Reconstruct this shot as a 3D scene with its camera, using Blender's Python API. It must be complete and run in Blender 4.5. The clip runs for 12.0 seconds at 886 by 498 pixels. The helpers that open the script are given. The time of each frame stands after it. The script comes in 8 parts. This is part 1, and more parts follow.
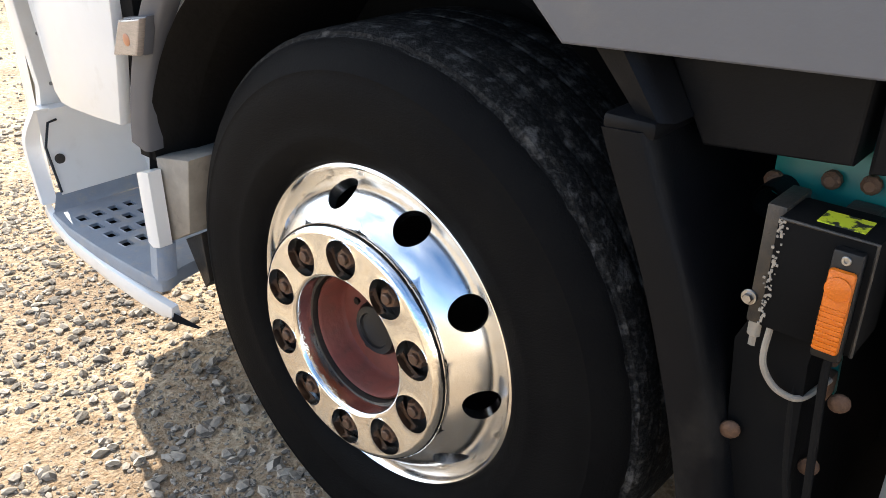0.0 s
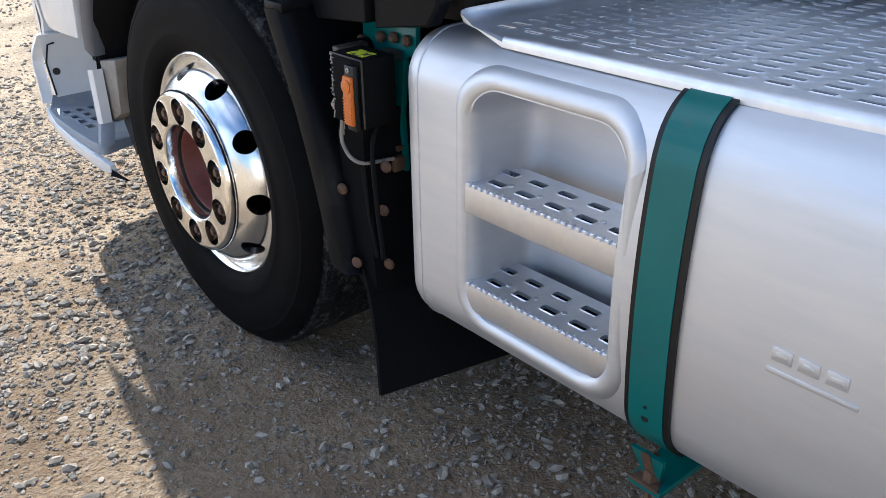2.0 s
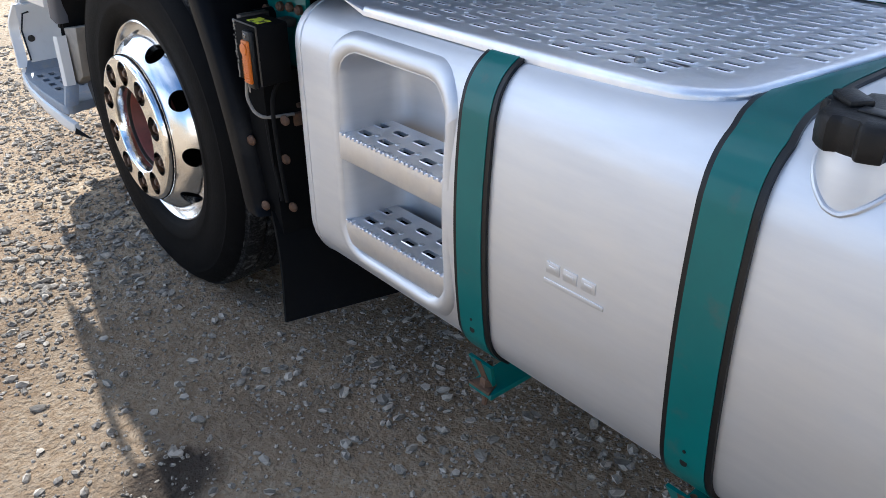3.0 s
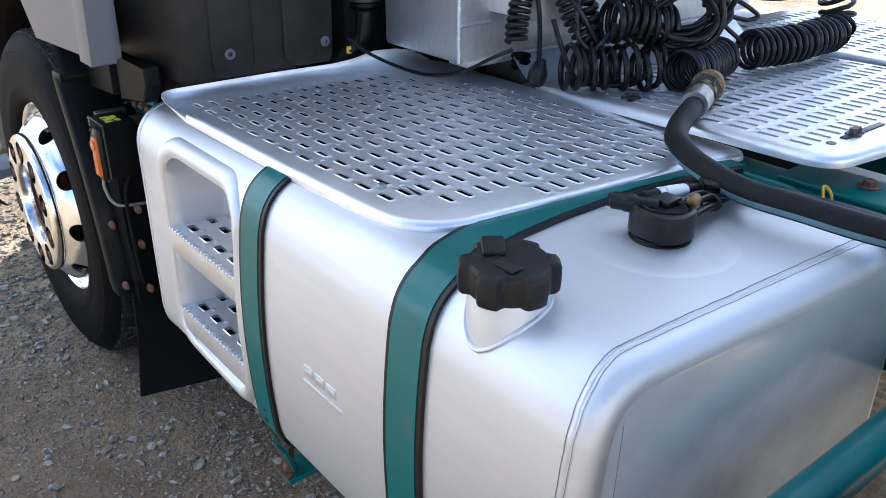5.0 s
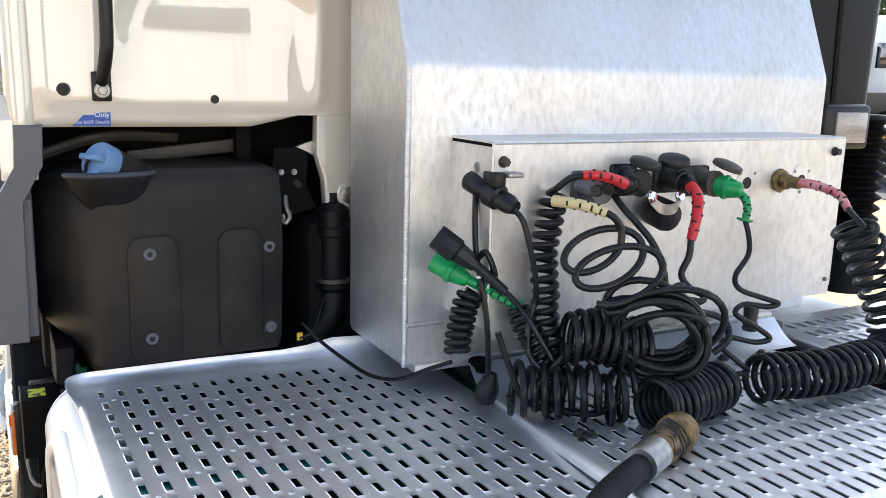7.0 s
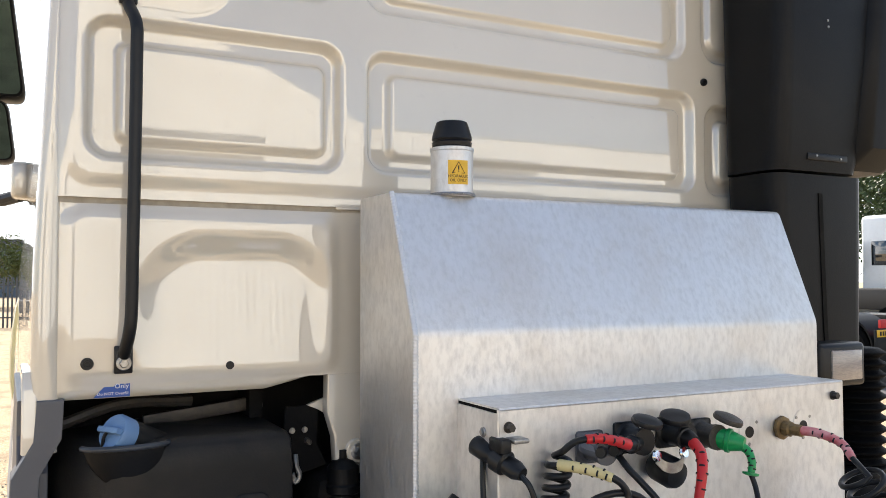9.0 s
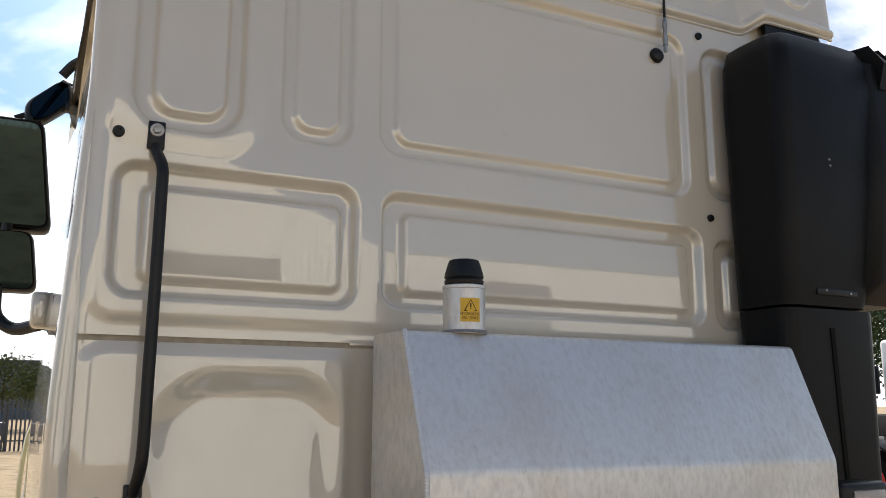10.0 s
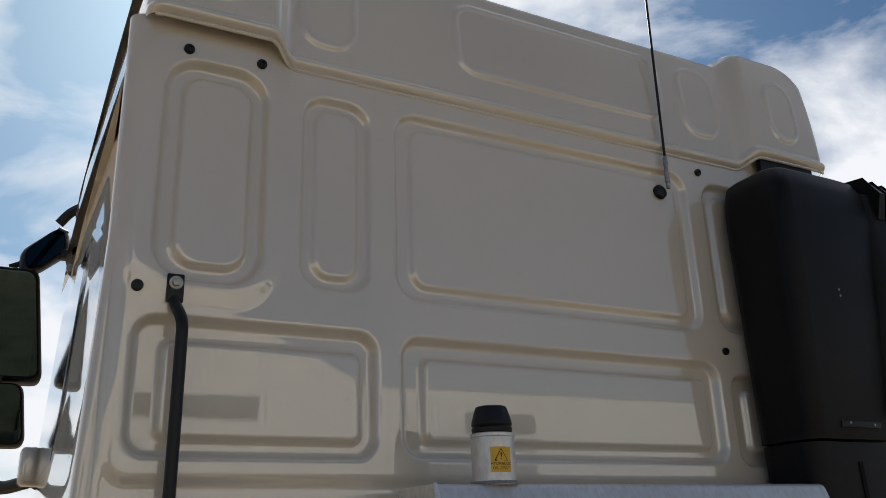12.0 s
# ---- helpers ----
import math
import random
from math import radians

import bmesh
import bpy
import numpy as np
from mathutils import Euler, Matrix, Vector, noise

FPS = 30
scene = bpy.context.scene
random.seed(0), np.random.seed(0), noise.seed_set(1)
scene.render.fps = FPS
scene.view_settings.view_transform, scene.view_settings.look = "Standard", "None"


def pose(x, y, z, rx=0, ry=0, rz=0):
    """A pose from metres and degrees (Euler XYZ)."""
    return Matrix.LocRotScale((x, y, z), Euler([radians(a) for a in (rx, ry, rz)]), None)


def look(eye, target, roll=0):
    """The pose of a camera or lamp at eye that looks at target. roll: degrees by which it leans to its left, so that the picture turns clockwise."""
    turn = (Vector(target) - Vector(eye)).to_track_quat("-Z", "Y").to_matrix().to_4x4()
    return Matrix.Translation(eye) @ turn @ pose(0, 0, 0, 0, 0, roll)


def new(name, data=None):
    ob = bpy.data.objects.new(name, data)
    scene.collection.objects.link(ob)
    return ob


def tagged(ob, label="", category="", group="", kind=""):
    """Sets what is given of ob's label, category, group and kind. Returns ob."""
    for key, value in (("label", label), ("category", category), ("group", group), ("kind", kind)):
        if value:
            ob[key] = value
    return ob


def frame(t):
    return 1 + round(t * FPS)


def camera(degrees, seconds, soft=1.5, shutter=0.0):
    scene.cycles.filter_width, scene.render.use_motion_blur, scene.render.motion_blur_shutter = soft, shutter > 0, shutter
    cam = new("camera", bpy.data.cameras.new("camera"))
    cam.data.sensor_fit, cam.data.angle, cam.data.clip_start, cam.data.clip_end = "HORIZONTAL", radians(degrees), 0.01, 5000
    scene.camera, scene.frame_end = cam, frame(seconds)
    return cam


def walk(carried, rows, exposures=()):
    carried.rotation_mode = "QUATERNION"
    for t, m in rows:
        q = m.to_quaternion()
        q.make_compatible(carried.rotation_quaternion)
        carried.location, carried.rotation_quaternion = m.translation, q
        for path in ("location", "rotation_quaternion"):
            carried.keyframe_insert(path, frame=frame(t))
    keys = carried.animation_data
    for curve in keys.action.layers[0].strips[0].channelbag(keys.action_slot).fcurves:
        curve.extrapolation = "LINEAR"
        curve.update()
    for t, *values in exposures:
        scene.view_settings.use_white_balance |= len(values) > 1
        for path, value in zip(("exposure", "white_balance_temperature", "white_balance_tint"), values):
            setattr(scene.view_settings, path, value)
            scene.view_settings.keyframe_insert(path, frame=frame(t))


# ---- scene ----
cam = camera(55.4, 12.0, 0.75)
PATH = [
    (0, (0.929, -0.871, 1.279), (-0.257, 0.472, 0.389), 0.4),
    (0.5, (1.217, -0.906, 1.287), (-0.003, 0.396, 0.384), 0.6),
    (1, (1.498, -0.906, 1.289), (0.225, 0.352, 0.396), 0.0),
    (1.5, (1.755, -0.955, 1.295), (0.437, 0.261, 0.408), -1.2),
    (2, (1.997, -0.933, 1.314), (0.657, 0.239, 0.402), -0.9),
    (2.5, (2.235, -0.883, 1.334), (0.88, 0.242, 0.385), -0.1),
    (2.7, (2.293, -0.888, 1.344), (0.943, 0.231, 0.381), -0.6),
    (4.5, (2.681, -0.752, 1.463), (1.352, 0.41, 0.524), -0.2),
    (5, (2.686, -0.594, 1.508), (1.283, 0.534, 0.637), 0.2),
    (5.5, (2.593, -0.432, 1.539), (1.145, 0.696, 0.746), 1.0),
    (6, (2.579, -0.29, 1.575), (1.056, 0.814, 0.896), 2.0),
    (6.5, (2.631, -0.119, 1.587), (0.978, 0.878, 1.065), 2.4),
    (7, (2.65, -0.052, 1.615), (0.921, 0.871, 1.215), 1.5),
    (7.5, (2.655, -0.046, 1.642), (0.891, 0.856, 1.368), 1.1),
    (7.7, (2.658, -0.049, 1.65), (0.884, 0.85, 1.437), 0.9),
    (9.3, (2.71, -0.078, 1.744), (0.938, 0.835, 1.903), -0.1),
    (9.5, (2.714, -0.079, 1.741), (0.943, 0.824, 1.964), -0.0),
    (10, (2.728, -0.086, 1.769), (0.968, 0.79, 2.131), 0.1),
    (10.5, (2.738, -0.101, 1.789), (1.005, 0.758, 2.298), -0.2),
    (11, (2.742, -0.114, 1.809), (1.043, 0.721, 2.455), -0.5),
    (11.5, (2.737, -0.12, 1.819), (1.053, 0.69, 2.531), -0.7),
    (12, (2.665, -0.168, 1.811), (1.0, 0.725, 2.468), -2.0),
]
EXPOSURE = [(0.0, 0.82, 6300, 10), (1.0, 0.68, 5950, 10), (2.5, 0.24, 5550, 10), (4.5, 0.66, 5550, 10), (5.5, 0.68, 5650, 10), (6.5, 0.82, 6150, 10),
            (7.0, 0.85, 6400, 10), (7.7, 0.66, 6800, 10), (9.5, 0.07, 6600, 10), (10.0, -0.48, 6650, 10), (10.5, -0.76, 6750, 10), (11.3, -1.17, 6500, 10), (12.0, -1.28, 6450, 10)]
walk(cam, [(t, look(eye, target, roll)) for t, eye, target, roll in PATH], EXPOSURE)

# ---- world and sun ----
SUN_TO = Vector((-0.974, 0.226, 0.0)).normalized()
SUN_UP = radians(38)
sun_way = Vector((SUN_TO.x * math.cos(SUN_UP), SUN_TO.y * math.cos(SUN_UP), math.sin(SUN_UP)))
world = bpy.data.worlds.new("sky")
scene.world = world
world.use_nodes = True
wn, wl = world.node_tree.nodes, world.node_tree.links
wn.clear()
w_out = wn.new("ShaderNodeOutputWorld")
w_bg = wn.new("ShaderNodeBackground")
w_sky = wn.new("ShaderNodeTexSky")
w_sky.sky_type, w_sky.sun_disc = "NISHITA", False
w_sky.sun_elevation, w_sky.sun_rotation = SUN_UP, math.atan2(SUN_TO.x, SUN_TO.y)
w_sky.air_density, w_sky.dust_density = 1.0, 1.2
w_co = wn.new("ShaderNodeTexCoord")
w_map = wn.new("ShaderNodeMapping")
w_map.inputs["Scale"].default_value = (1.0, 1.0, 2.3)
w_map.inputs["Location"].default_value = (0.35, 0.2, 0.1)
w_noise = wn.new("ShaderNodeTexNoise")
w_noise.inputs["Scale"].default_value = 3.0
w_noise.inputs["Detail"].default_value = 8.0
w_noise.inputs["Roughness"].default_value = 0.56
w_noise.inputs["Distortion"].default_value = 0.35
w_ramp = wn.new("ShaderNodeValToRGB")
w_ramp.color_ramp.elements[0].position, w_ramp.color_ramp.elements[1].position = 0.41, 0.60
w_mix = wn.new("ShaderNodeMix")
w_mix.data_type = "RGBA"
w_mix.inputs["B"].default_value = (17.0, 17.3, 17.9, 1)
wl.new(w_co.outputs["Generated"], w_map.inputs["Vector"])
wl.new(w_map.outputs["Vector"], w_noise.inputs["Vector"])
wl.new(w_noise.outputs["Fac"], w_ramp.inputs["Fac"])
w_sep = wn.new("ShaderNodeSeparateXYZ")
wl.new(w_co.outputs["Generated"], w_sep.inputs["Vector"])
w_haze = wn.new("ShaderNodeMapRange")
w_haze.inputs["From Min"].default_value, w_haze.inputs["From Max"].default_value = 0.30, 0.0
w_haze.inputs["To Min"].default_value, w_haze.inputs["To Max"].default_value = 0.0, 0.6
wl.new(w_sep.outputs["Z"], w_haze.inputs["Value"])
w_dot = wn.new("ShaderNodeVectorMath")
w_dot.operation = "DOT_PRODUCT"
w_dot.inputs[1].default_value = SUN_TO
wl.new(w_co.outputs["Generated"], w_dot.inputs[0])
w_side = wn.new("ShaderNodeMapRange")
w_side.inputs["From Min"].default_value, w_side.inputs["From Max"].default_value = -0.35, 0.5
w_side.inputs["To Min"].default_value, w_side.inputs["To Max"].default_value = 0.10, 1.0
wl.new(w_dot.outputs["Value"], w_side.inputs["Value"])
w_hz = wn.new("ShaderNodeMath")
w_hz.operation = "MULTIPLY"

w_max = wn.new("ShaderNodeMath")
w_max.operation, w_max.use_clamp = "ADD", True
wl.new(w_ramp.outputs["Color"], w_max.inputs[0])
wl.new(w_haze.outputs["Result"], w_max.inputs[1])
wl.new(w_max.outputs[0], w_hz.inputs[0])
wl.new(w_side.outputs["Result"], w_hz.inputs[1])
wl.new(w_hz.outputs[0], w_mix.inputs["Factor"])
w_tint = wn.new("ShaderNodeMix")
w_tint.data_type, w_tint.blend_type = "RGBA", "MULTIPLY"
w_tint.inputs["Factor"].default_value = 1.0
w_tint.inputs["B"].default_value = (0.64, 0.94, 1.18, 1)
wl.new(w_sky.outputs["Color"], w_tint.inputs["A"])
wl.new(w_tint.outputs["Result"], w_mix.inputs["A"])
wl.new(w_mix.outputs["Result"], w_bg.inputs["Color"])
w_bg.inputs["Strength"].default_value = 0.13
wl.new(w_bg.outputs["Background"], w_out.inputs["Surface"])

sun = new("sun", bpy.data.lights.new("sun", "SUN"))
sun.data.energy, sun.data.angle, sun.data.color = 7.2, radians(0.55), (1.0, 0.93, 0.82)
sun.matrix_world = look(sun_way * 50, (0, 0, 0))


# ---- materials ----
def material(name, base, rough=0.5, metal=0.0, second=None, scale=8.0, stretch=(1, 1, 1), amount=0.5, detail=6.0, contrast=(0.35, 0.65),
             bump=0.0, bump_scale=60.0, bump_stretch=(1, 1, 1), rough_var=0.0, coat=0.0, coat_rough=0.05, dirt=None, dirt_scale=3.0,
             dirt_edge=(0.55, 0.75), dirt_amount=0.6, transmission=0.0, random_value=0.0, aniso=0.0, spec=0.5):
    """A surface with variation at two scales: broad stains (dirt) and fine grain, with relief."""
    m = bpy.data.materials.new(name)
    m.use_nodes = True
    n, l = m.node_tree.nodes, m.node_tree.links
    b = n["Principled BSDF"]
    b.inputs["Base Color"].default_value = (*base, 1)
    b.inputs["Roughness"].default_value = rough
    b.inputs["Metallic"].default_value = metal
    b.inputs["Coat Weight"].default_value = coat
    b.inputs["Coat Roughness"].default_value = coat_rough
    b.inputs["Transmission Weight"].default_value = transmission
    b.inputs["Anisotropic"].default_value = aniso
    b.inputs["Specular IOR Level"].default_value = spec
    co = n.new("ShaderNodeTexCoord").outputs["Object"]

    def noise_fac(size, stretched, depth, edges):
        mp = n.new("ShaderNodeMapping")
        mp.inputs["Scale"].default_value = stretched
        tx = n.new("ShaderNodeTexNoise")
        tx.inputs["Scale"].default_value, tx.inputs["Detail"].default_value, tx.inputs["Roughness"].default_value = size, depth, 0.6
        l.new(co, mp.inputs["Vector"])
        l.new(mp.outputs["Vector"], tx.inputs["Vector"])
        rp = n.new("ShaderNodeMapRange")
        rp.inputs["From Min"].default_value, rp.inputs["From Max"].default_value = edges
        l.new(tx.outputs["Fac"], rp.inputs["Value"])
        return rp.outputs["Result"], tx.outputs["Fac"]

    colour = None

    def mix(factor, top, weight):
        nonlocal colour
        mx = n.new("ShaderNodeMix")
        mx.data_type = "RGBA"
        mu = n.new("ShaderNodeMath")
        mu.operation = "MULTIPLY"
        mu.inputs[1].default_value = weight
        l.new(factor, mu.inputs[0])
        l.new(mu.outputs[0], mx.inputs["Factor"])
        if colour is None:
            mx.inputs["A"].default_value = (*base, 1)
        else:
            l.new(colour, mx.inputs["A"])
        mx.inputs["B"].default_value = (*top, 1)
        colour = mx.outputs["Result"]

    if second:
        f, raw = noise_fac(scale, stretch, detail, contrast)
        mix(f, second, amount)
        if rough_var:
            rr = n.new("ShaderNodeMapRange")
            rr.inputs["To Min"].default_value, rr.inputs["To Max"].default_value = rough - rough_var, rough + rough_var
            l.new(f, rr.inputs["Value"])
            l.new(rr.outputs["Result"], b.inputs["Roughness"])
    if dirt:
        f, raw = noise_fac(dirt_scale, (1, 1, 1), 9.0, dirt_edge)
        mix(f, dirt, dirt_amount)
    if random_value and colour is not None:
        info = n.new("ShaderNodeNewGeometry")
        hs = n.new("ShaderNodeHueSaturation")
        rr = n.new("ShaderNodeMapRange")
        rr.inputs["To Min"].default_value, rr.inputs["To Max"].default_value = 1 - random_value, 1 + random_value
        l.new(info.outputs["Random Per Island"], rr.inputs["Value"])
        l.new(rr.outputs["Result"], hs.inputs["Value"])
        l.new(colour, hs.inputs["Color"])
        colour = hs.outputs["Color"]
    if colour is not None:
        l.new(colour, b.inputs["Base Color"])
    if bump:
        f, raw = noise_fac(bump_scale, bump_stretch, 5.0, (0, 1))
        bp = n.new("ShaderNodeBump")
        bp.inputs["Strength"].default_value, bp.inputs["Distance"].default_value = 1.0, bump
        l.new(raw, bp.inputs["Height"])
        l.new(bp.outputs["Normal"], b.inputs["Normal"])
        if coat:
            l.new(bp.outputs["Normal"], b.inputs["Coat Normal"])
    return m


CREAM = material("cream_paint", (0.635, 0.575, 0.47), 0.4, second=(0.60, 0.54, 0.435), scale=3, amount=0.4, bump=0.00012, bump_scale=6, coat=1.0,
                 coat_rough=0.025, dirt=(0.42, 0.38, 0.31), dirt_scale=14, dirt_edge=(0.66, 0.8), dirt_amount=0.35)
CREAM.node_tree.nodes["Principled BSDF"].inputs["Coat IOR"].default_value = 2.1
WHITE = material("white_paint", (0.80, 0.79, 0.76), 0.35, second=(0.72, 0.70, 0.66), scale=4, amount=0.5, bump=0.0003, bump_scale=10, coat=0.5,
                 dirt=(0.5, 0.45, 0.36), dirt_scale=9, dirt_edge=(0.6, 0.8), dirt_amount=0.35)
YELLOWED = material("yellowed_trim", (0.72, 0.66, 0.38), 0.4, second=(0.64, 0.57, 0.30), scale=14, amount=0.6, coat=0.4, bump=0.0004, bump_scale=40)
TANK = material("satin_aluminium", (0.70, 0.70, 0.705), 0.57, 1.0, second=(0.62, 0.62, 0.63), scale=5, stretch=(1, 1, 6), amount=0.4, rough_var=0.03,
                bump=0.0012, bump_scale=5, dirt=(0.70, 0.69, 0.66), dirt_scale=2.2, dirt_edge=(0.5, 0.8), dirt_amount=0.35)
TANK_END = material("mill_aluminium", (0.68, 0.68, 0.645), 0.6, 0.3, coat=1.0, coat_rough=0.12, second=(0.50, 0.50, 0.47), scale=12, amount=0.6, rough_var=0.05, bump=0.0003,
                    bump_scale=12, dirt=(0.45, 0.44, 0.40), dirt_scale=7, dirt_edge=(0.55, 0.75), dirt_amount=0.4)
TANK_END.node_tree.nodes["Principled BSDF"].inputs["Coat IOR"].default_value = 2.9
BOX_ALU = material("welded_aluminium_sheet", (0.75, 0.74, 0.725), 0.55, 1.0, second=(0.58, 0.575, 0.565), scale=75, stretch=(1, 1, 0.5), amount=0.55, detail=10.0, contrast=(0.42, 0.68),
                   rough_var=0.06, bump=0.0004, bump_scale=130, dirt=(0.60, 0.55, 0.49), dirt_scale=5, dirt_edge=(0.46, 0.72), dirt_amount=0.5)
PLATE = material("deck_aluminium", (0.84, 0.84, 0.85), 0.47, 1.0, second=(0.72, 0.72, 0.74), scale=30, amount=0.5, rough_var=0.05, bump=0.0004,
                 bump_scale=60, dirt=(0.68, 0.66, 0.62), dirt_scale=9, dirt_edge=(0.58, 0.78), dirt_amount=0.25)
WELD = material("weld_bead", (0.40, 0.40, 0.40), 0.45, 1.0, second=(0.16, 0.16, 0.16), scale=150, bump=0.001, bump_scale=300)
POLISHED = material("polished_aluminium", (0.90, 0.90, 0.89), 0.21, 1.0, second=(0.84, 0.84, 0.83), scale=9, amount=0.6, rough_var=0.04, bump=0.00006,
                    bump_scale=30)
CHROME = material("chrome", (0.88, 0.87, 0.84), 0.06, 1.0, second=(0.76, 0.70, 0.60), scale=70, amount=0.5, contrast=(0.5, 0.7), bump=0.0008, bump_scale=55)
TEAL = material("teal_paint", (0.002, 0.125, 0.112), 0.34, spec=0.35, second=(0.002, 0.098, 0.088), scale=9, amount=0.5, bump=0.0002, bump_scale=30, coat=0.12,
                dirt=(0.10, 0.09, 0.07), dirt_scale=16, dirt_edge=(0.62, 0.8), dirt_amount=0.5)
PLASTIC = material("black_moulded_plastic", (0.0105, 0.0103, 0.0103), 0.44, spec=0.2, second=(0.0155, 0.0147, 0.0135), scale=7, amount=0.8, bump=0.0006, bump_scale=240,
                   dirt=(0.048, 0.038, 0.029), dirt_scale=4, dirt_edge=(0.44, 0.75), dirt_amount=0.6)
DARK_TRIM = material("dark_grey_trim", (0.0045, 0.0047, 0.0055), 0.45, spec=0.09, second=(0.0075, 0.0076, 0.0085), scale=10, bump=0.0004, bump_scale=300,
                     dirt=(0.022, 0.02, 0.018), dirt_scale=6, dirt_edge=(0.55, 0.8), dirt_amount=0.3)
GREY_TRIM = material("grey_trim", (0.095, 0.097, 0.108), 0.42, second=(0.08, 0.082, 0.092), scale=6, bump=0.0003, bump_scale=120,
                     dirt=(0.22, 0.19, 0.15), dirt_scale=6, dirt_edge=(0.58, 0.8), dirt_amount=0.3)
GUARD = material("scuffed_black_guard", (0.0042, 0.0046, 0.0056), 0.40, spec=0.09, second=(0.0065, 0.0066, 0.0076), scale=10, bump=0.0004, bump_scale=300,
                 dirt=(0.045, 0.04, 0.034), dirt_scale=9, dirt_edge=(0.55, 0.8), dirt_amount=0.4)
DUSTY = material("dusty_painted_steel", (0.24, 0.21, 0.17), 0.8, second=(0.34, 0.30, 0.24), scale=18, amount=0.8, bump=0.001, bump_scale=150,
                 dirt=(0.10, 0.085, 0.065), dirt_scale=20, dirt_edge=(0.6, 0.75), dirt_amount=0.6)
STEP_DARK = material("blue_grey_plastic", (0.030, 0.036, 0.046), 0.4, second=(0.022, 0.026, 0.033), scale=20, bump=0.0003, bump_scale=200)
STEP_GREY = material("step_grey_plastic", (0.25, 0.28, 0.32), 0.5, second=(0.19, 0.21, 0.24), scale=15, bump=0.0008, bump_scale=200,
                     dirt=(0.40, 0.34, 0.26), dirt_scale=20, dirt_edge=(0.52, 0.7), dirt_amount=0.5)
RUBBER = material("tyre_rubber", (0.0034, 0.0034, 0.0037), 0.62, spec=0.05, second=(0.005, 0.005, 0.005), scale=14, amount=0.8, bump=0.0012, bump_scale=260,
                  dirt=(0.010, 0.0098, 0.0095), dirt_scale=24, dirt_edge=(0.60, 0.80), dirt_amount=0.6)
TREAD = material("worn_tread_rubber", (0.010, 0.010, 0.010), 0.8, spec=0.12, second=(0.045, 0.044, 0.042), scale=130, amount=0.8, contrast=(0.48, 0.66), bump=0.005,
                 bump_scale=150, dirt=(0.12, 0.115, 0.108), dirt_scale=32, dirt_edge=(0.54, 0.66), dirt_amount=0.75)
FLAP = material("mudflap_rubber", (0.0065, 0.0064, 0.0064), 0.7, spec=0.03, second=(0.010, 0.0095, 0.009), scale=9, bump=0.0006, bump_scale=80,
                dirt=(0.014, 0.012, 0.010), dirt_scale=8, dirt_edge=(0.6, 0.8), dirt_amount=0.3)
HOSE = material("black_cable_sheath", (0.0075, 0.0075, 0.008), 0.34, spec=0.32, second=(0.008, 0.008, 0.008), scale=60, bump=0.0002, bump_scale=200,
                dirt=(0.030, 0.027, 0.024), dirt_scale=18, dirt_edge=(0.58, 0.78), dirt_amount=0.3)
HYD_HOSE = material("woven_hose_rubber", (0.006, 0.006, 0.0065), 0.6, spec=0.25, second=(0.014, 0.014, 0.014), scale=140, bump=0.001, bump_scale=420)
HOSE_BAND = material("blue_grey_hose_stripe", (0.15, 0.24, 0.26), 0.5, second=(0.09, 0.14, 0.15), scale=50)
HUB = material("red_oxide_hub", (0.19, 0.045, 0.03), 0.55, second=(0.12, 0.04, 0.028), scale=25, bump=0.0008, bump_scale=90,
               dirt=(0.06, 0.035, 0.025), dirt_scale=16, dirt_edge=(0.5, 0.7), dirt_amount=0.7)
NUT = material("rusty_nut_steel", (0.10, 0.075, 0.06), 0.5, 0.7, second=(0.17, 0.08, 0.04), scale=90, amount=0.7, bump=0.0008, bump_scale=300)
RUST = material("rusted_steel", (0.085, 0.048, 0.030), 0.7, 0.2, second=(0.15, 0.075, 0.036), scale=70, amount=0.8, bump=0.0015, bump_scale=220)
STEEL = material("zinc_steel", (0.42, 0.41, 0.39), 0.42, 1.0, second=(0.25, 0.23, 0.21), scale=70, amount=0.7, bump=0.0004, bump_scale=200)
DARK_STEEL = material("dark_steel", (0.05, 0.047, 0.043), 0.5, 0.6, second=(0.10, 0.08, 0.06), scale=50, bump=0.0008, bump_scale=200)
BRASS = material("dirty_brass", (0.26, 0.17, 0.07), 0.5, 0.7, second=(0.14, 0.09, 0.045), scale=70, amount=0.8, bump=0.0012, bump_scale=200)
DUCT = material("black_duct_plastic", (0.006, 0.0062, 0.0068), 0.42, spec=0.16, second=(0.009, 0.0085, 0.008), scale=9, bump=0.0004, bump_scale=220,
                dirt=(0.02, 0.018, 0.015), dirt_scale=5, dirt_edge=(0.55, 0.8), dirt_amount=0.3)
CLADDING = material("pale_profiled_cladding", (0.80, 0.79, 0.76), 0.5, second=(0.74, 0.73, 0.70), scale=0.5, amount=0.6, dirt=(0.40, 0.37, 0.32), dirt_scale=0.9,
                    dirt_edge=(0.55, 0.75), dirt_amount=0.4)
BLACK = material("black_satin", (0.005, 0.005, 0.0055), 0.42, spec=0.35, second=(0.009, 0.009, 0.009), scale=20, bump=0.0002, bump_scale=160)
# grimy black plastic, also used for sheets and boxes that imitate shade
VOID = material("black_plastic_and_shade", (0.008, 0.0075, 0.007), 0.8, spec=0.1, second=(0.012, 0.011, 0.010), scale=12, bump=0.002, bump_scale=60)
ORANGE = material("amber_lens", (0.66, 0.155, 0.002), 0.3, second=(0.48, 0.09, 0.001), scale=300, stretch=(1, 1, 1), bump=0.0012, bump_scale=420, coat=0.15)
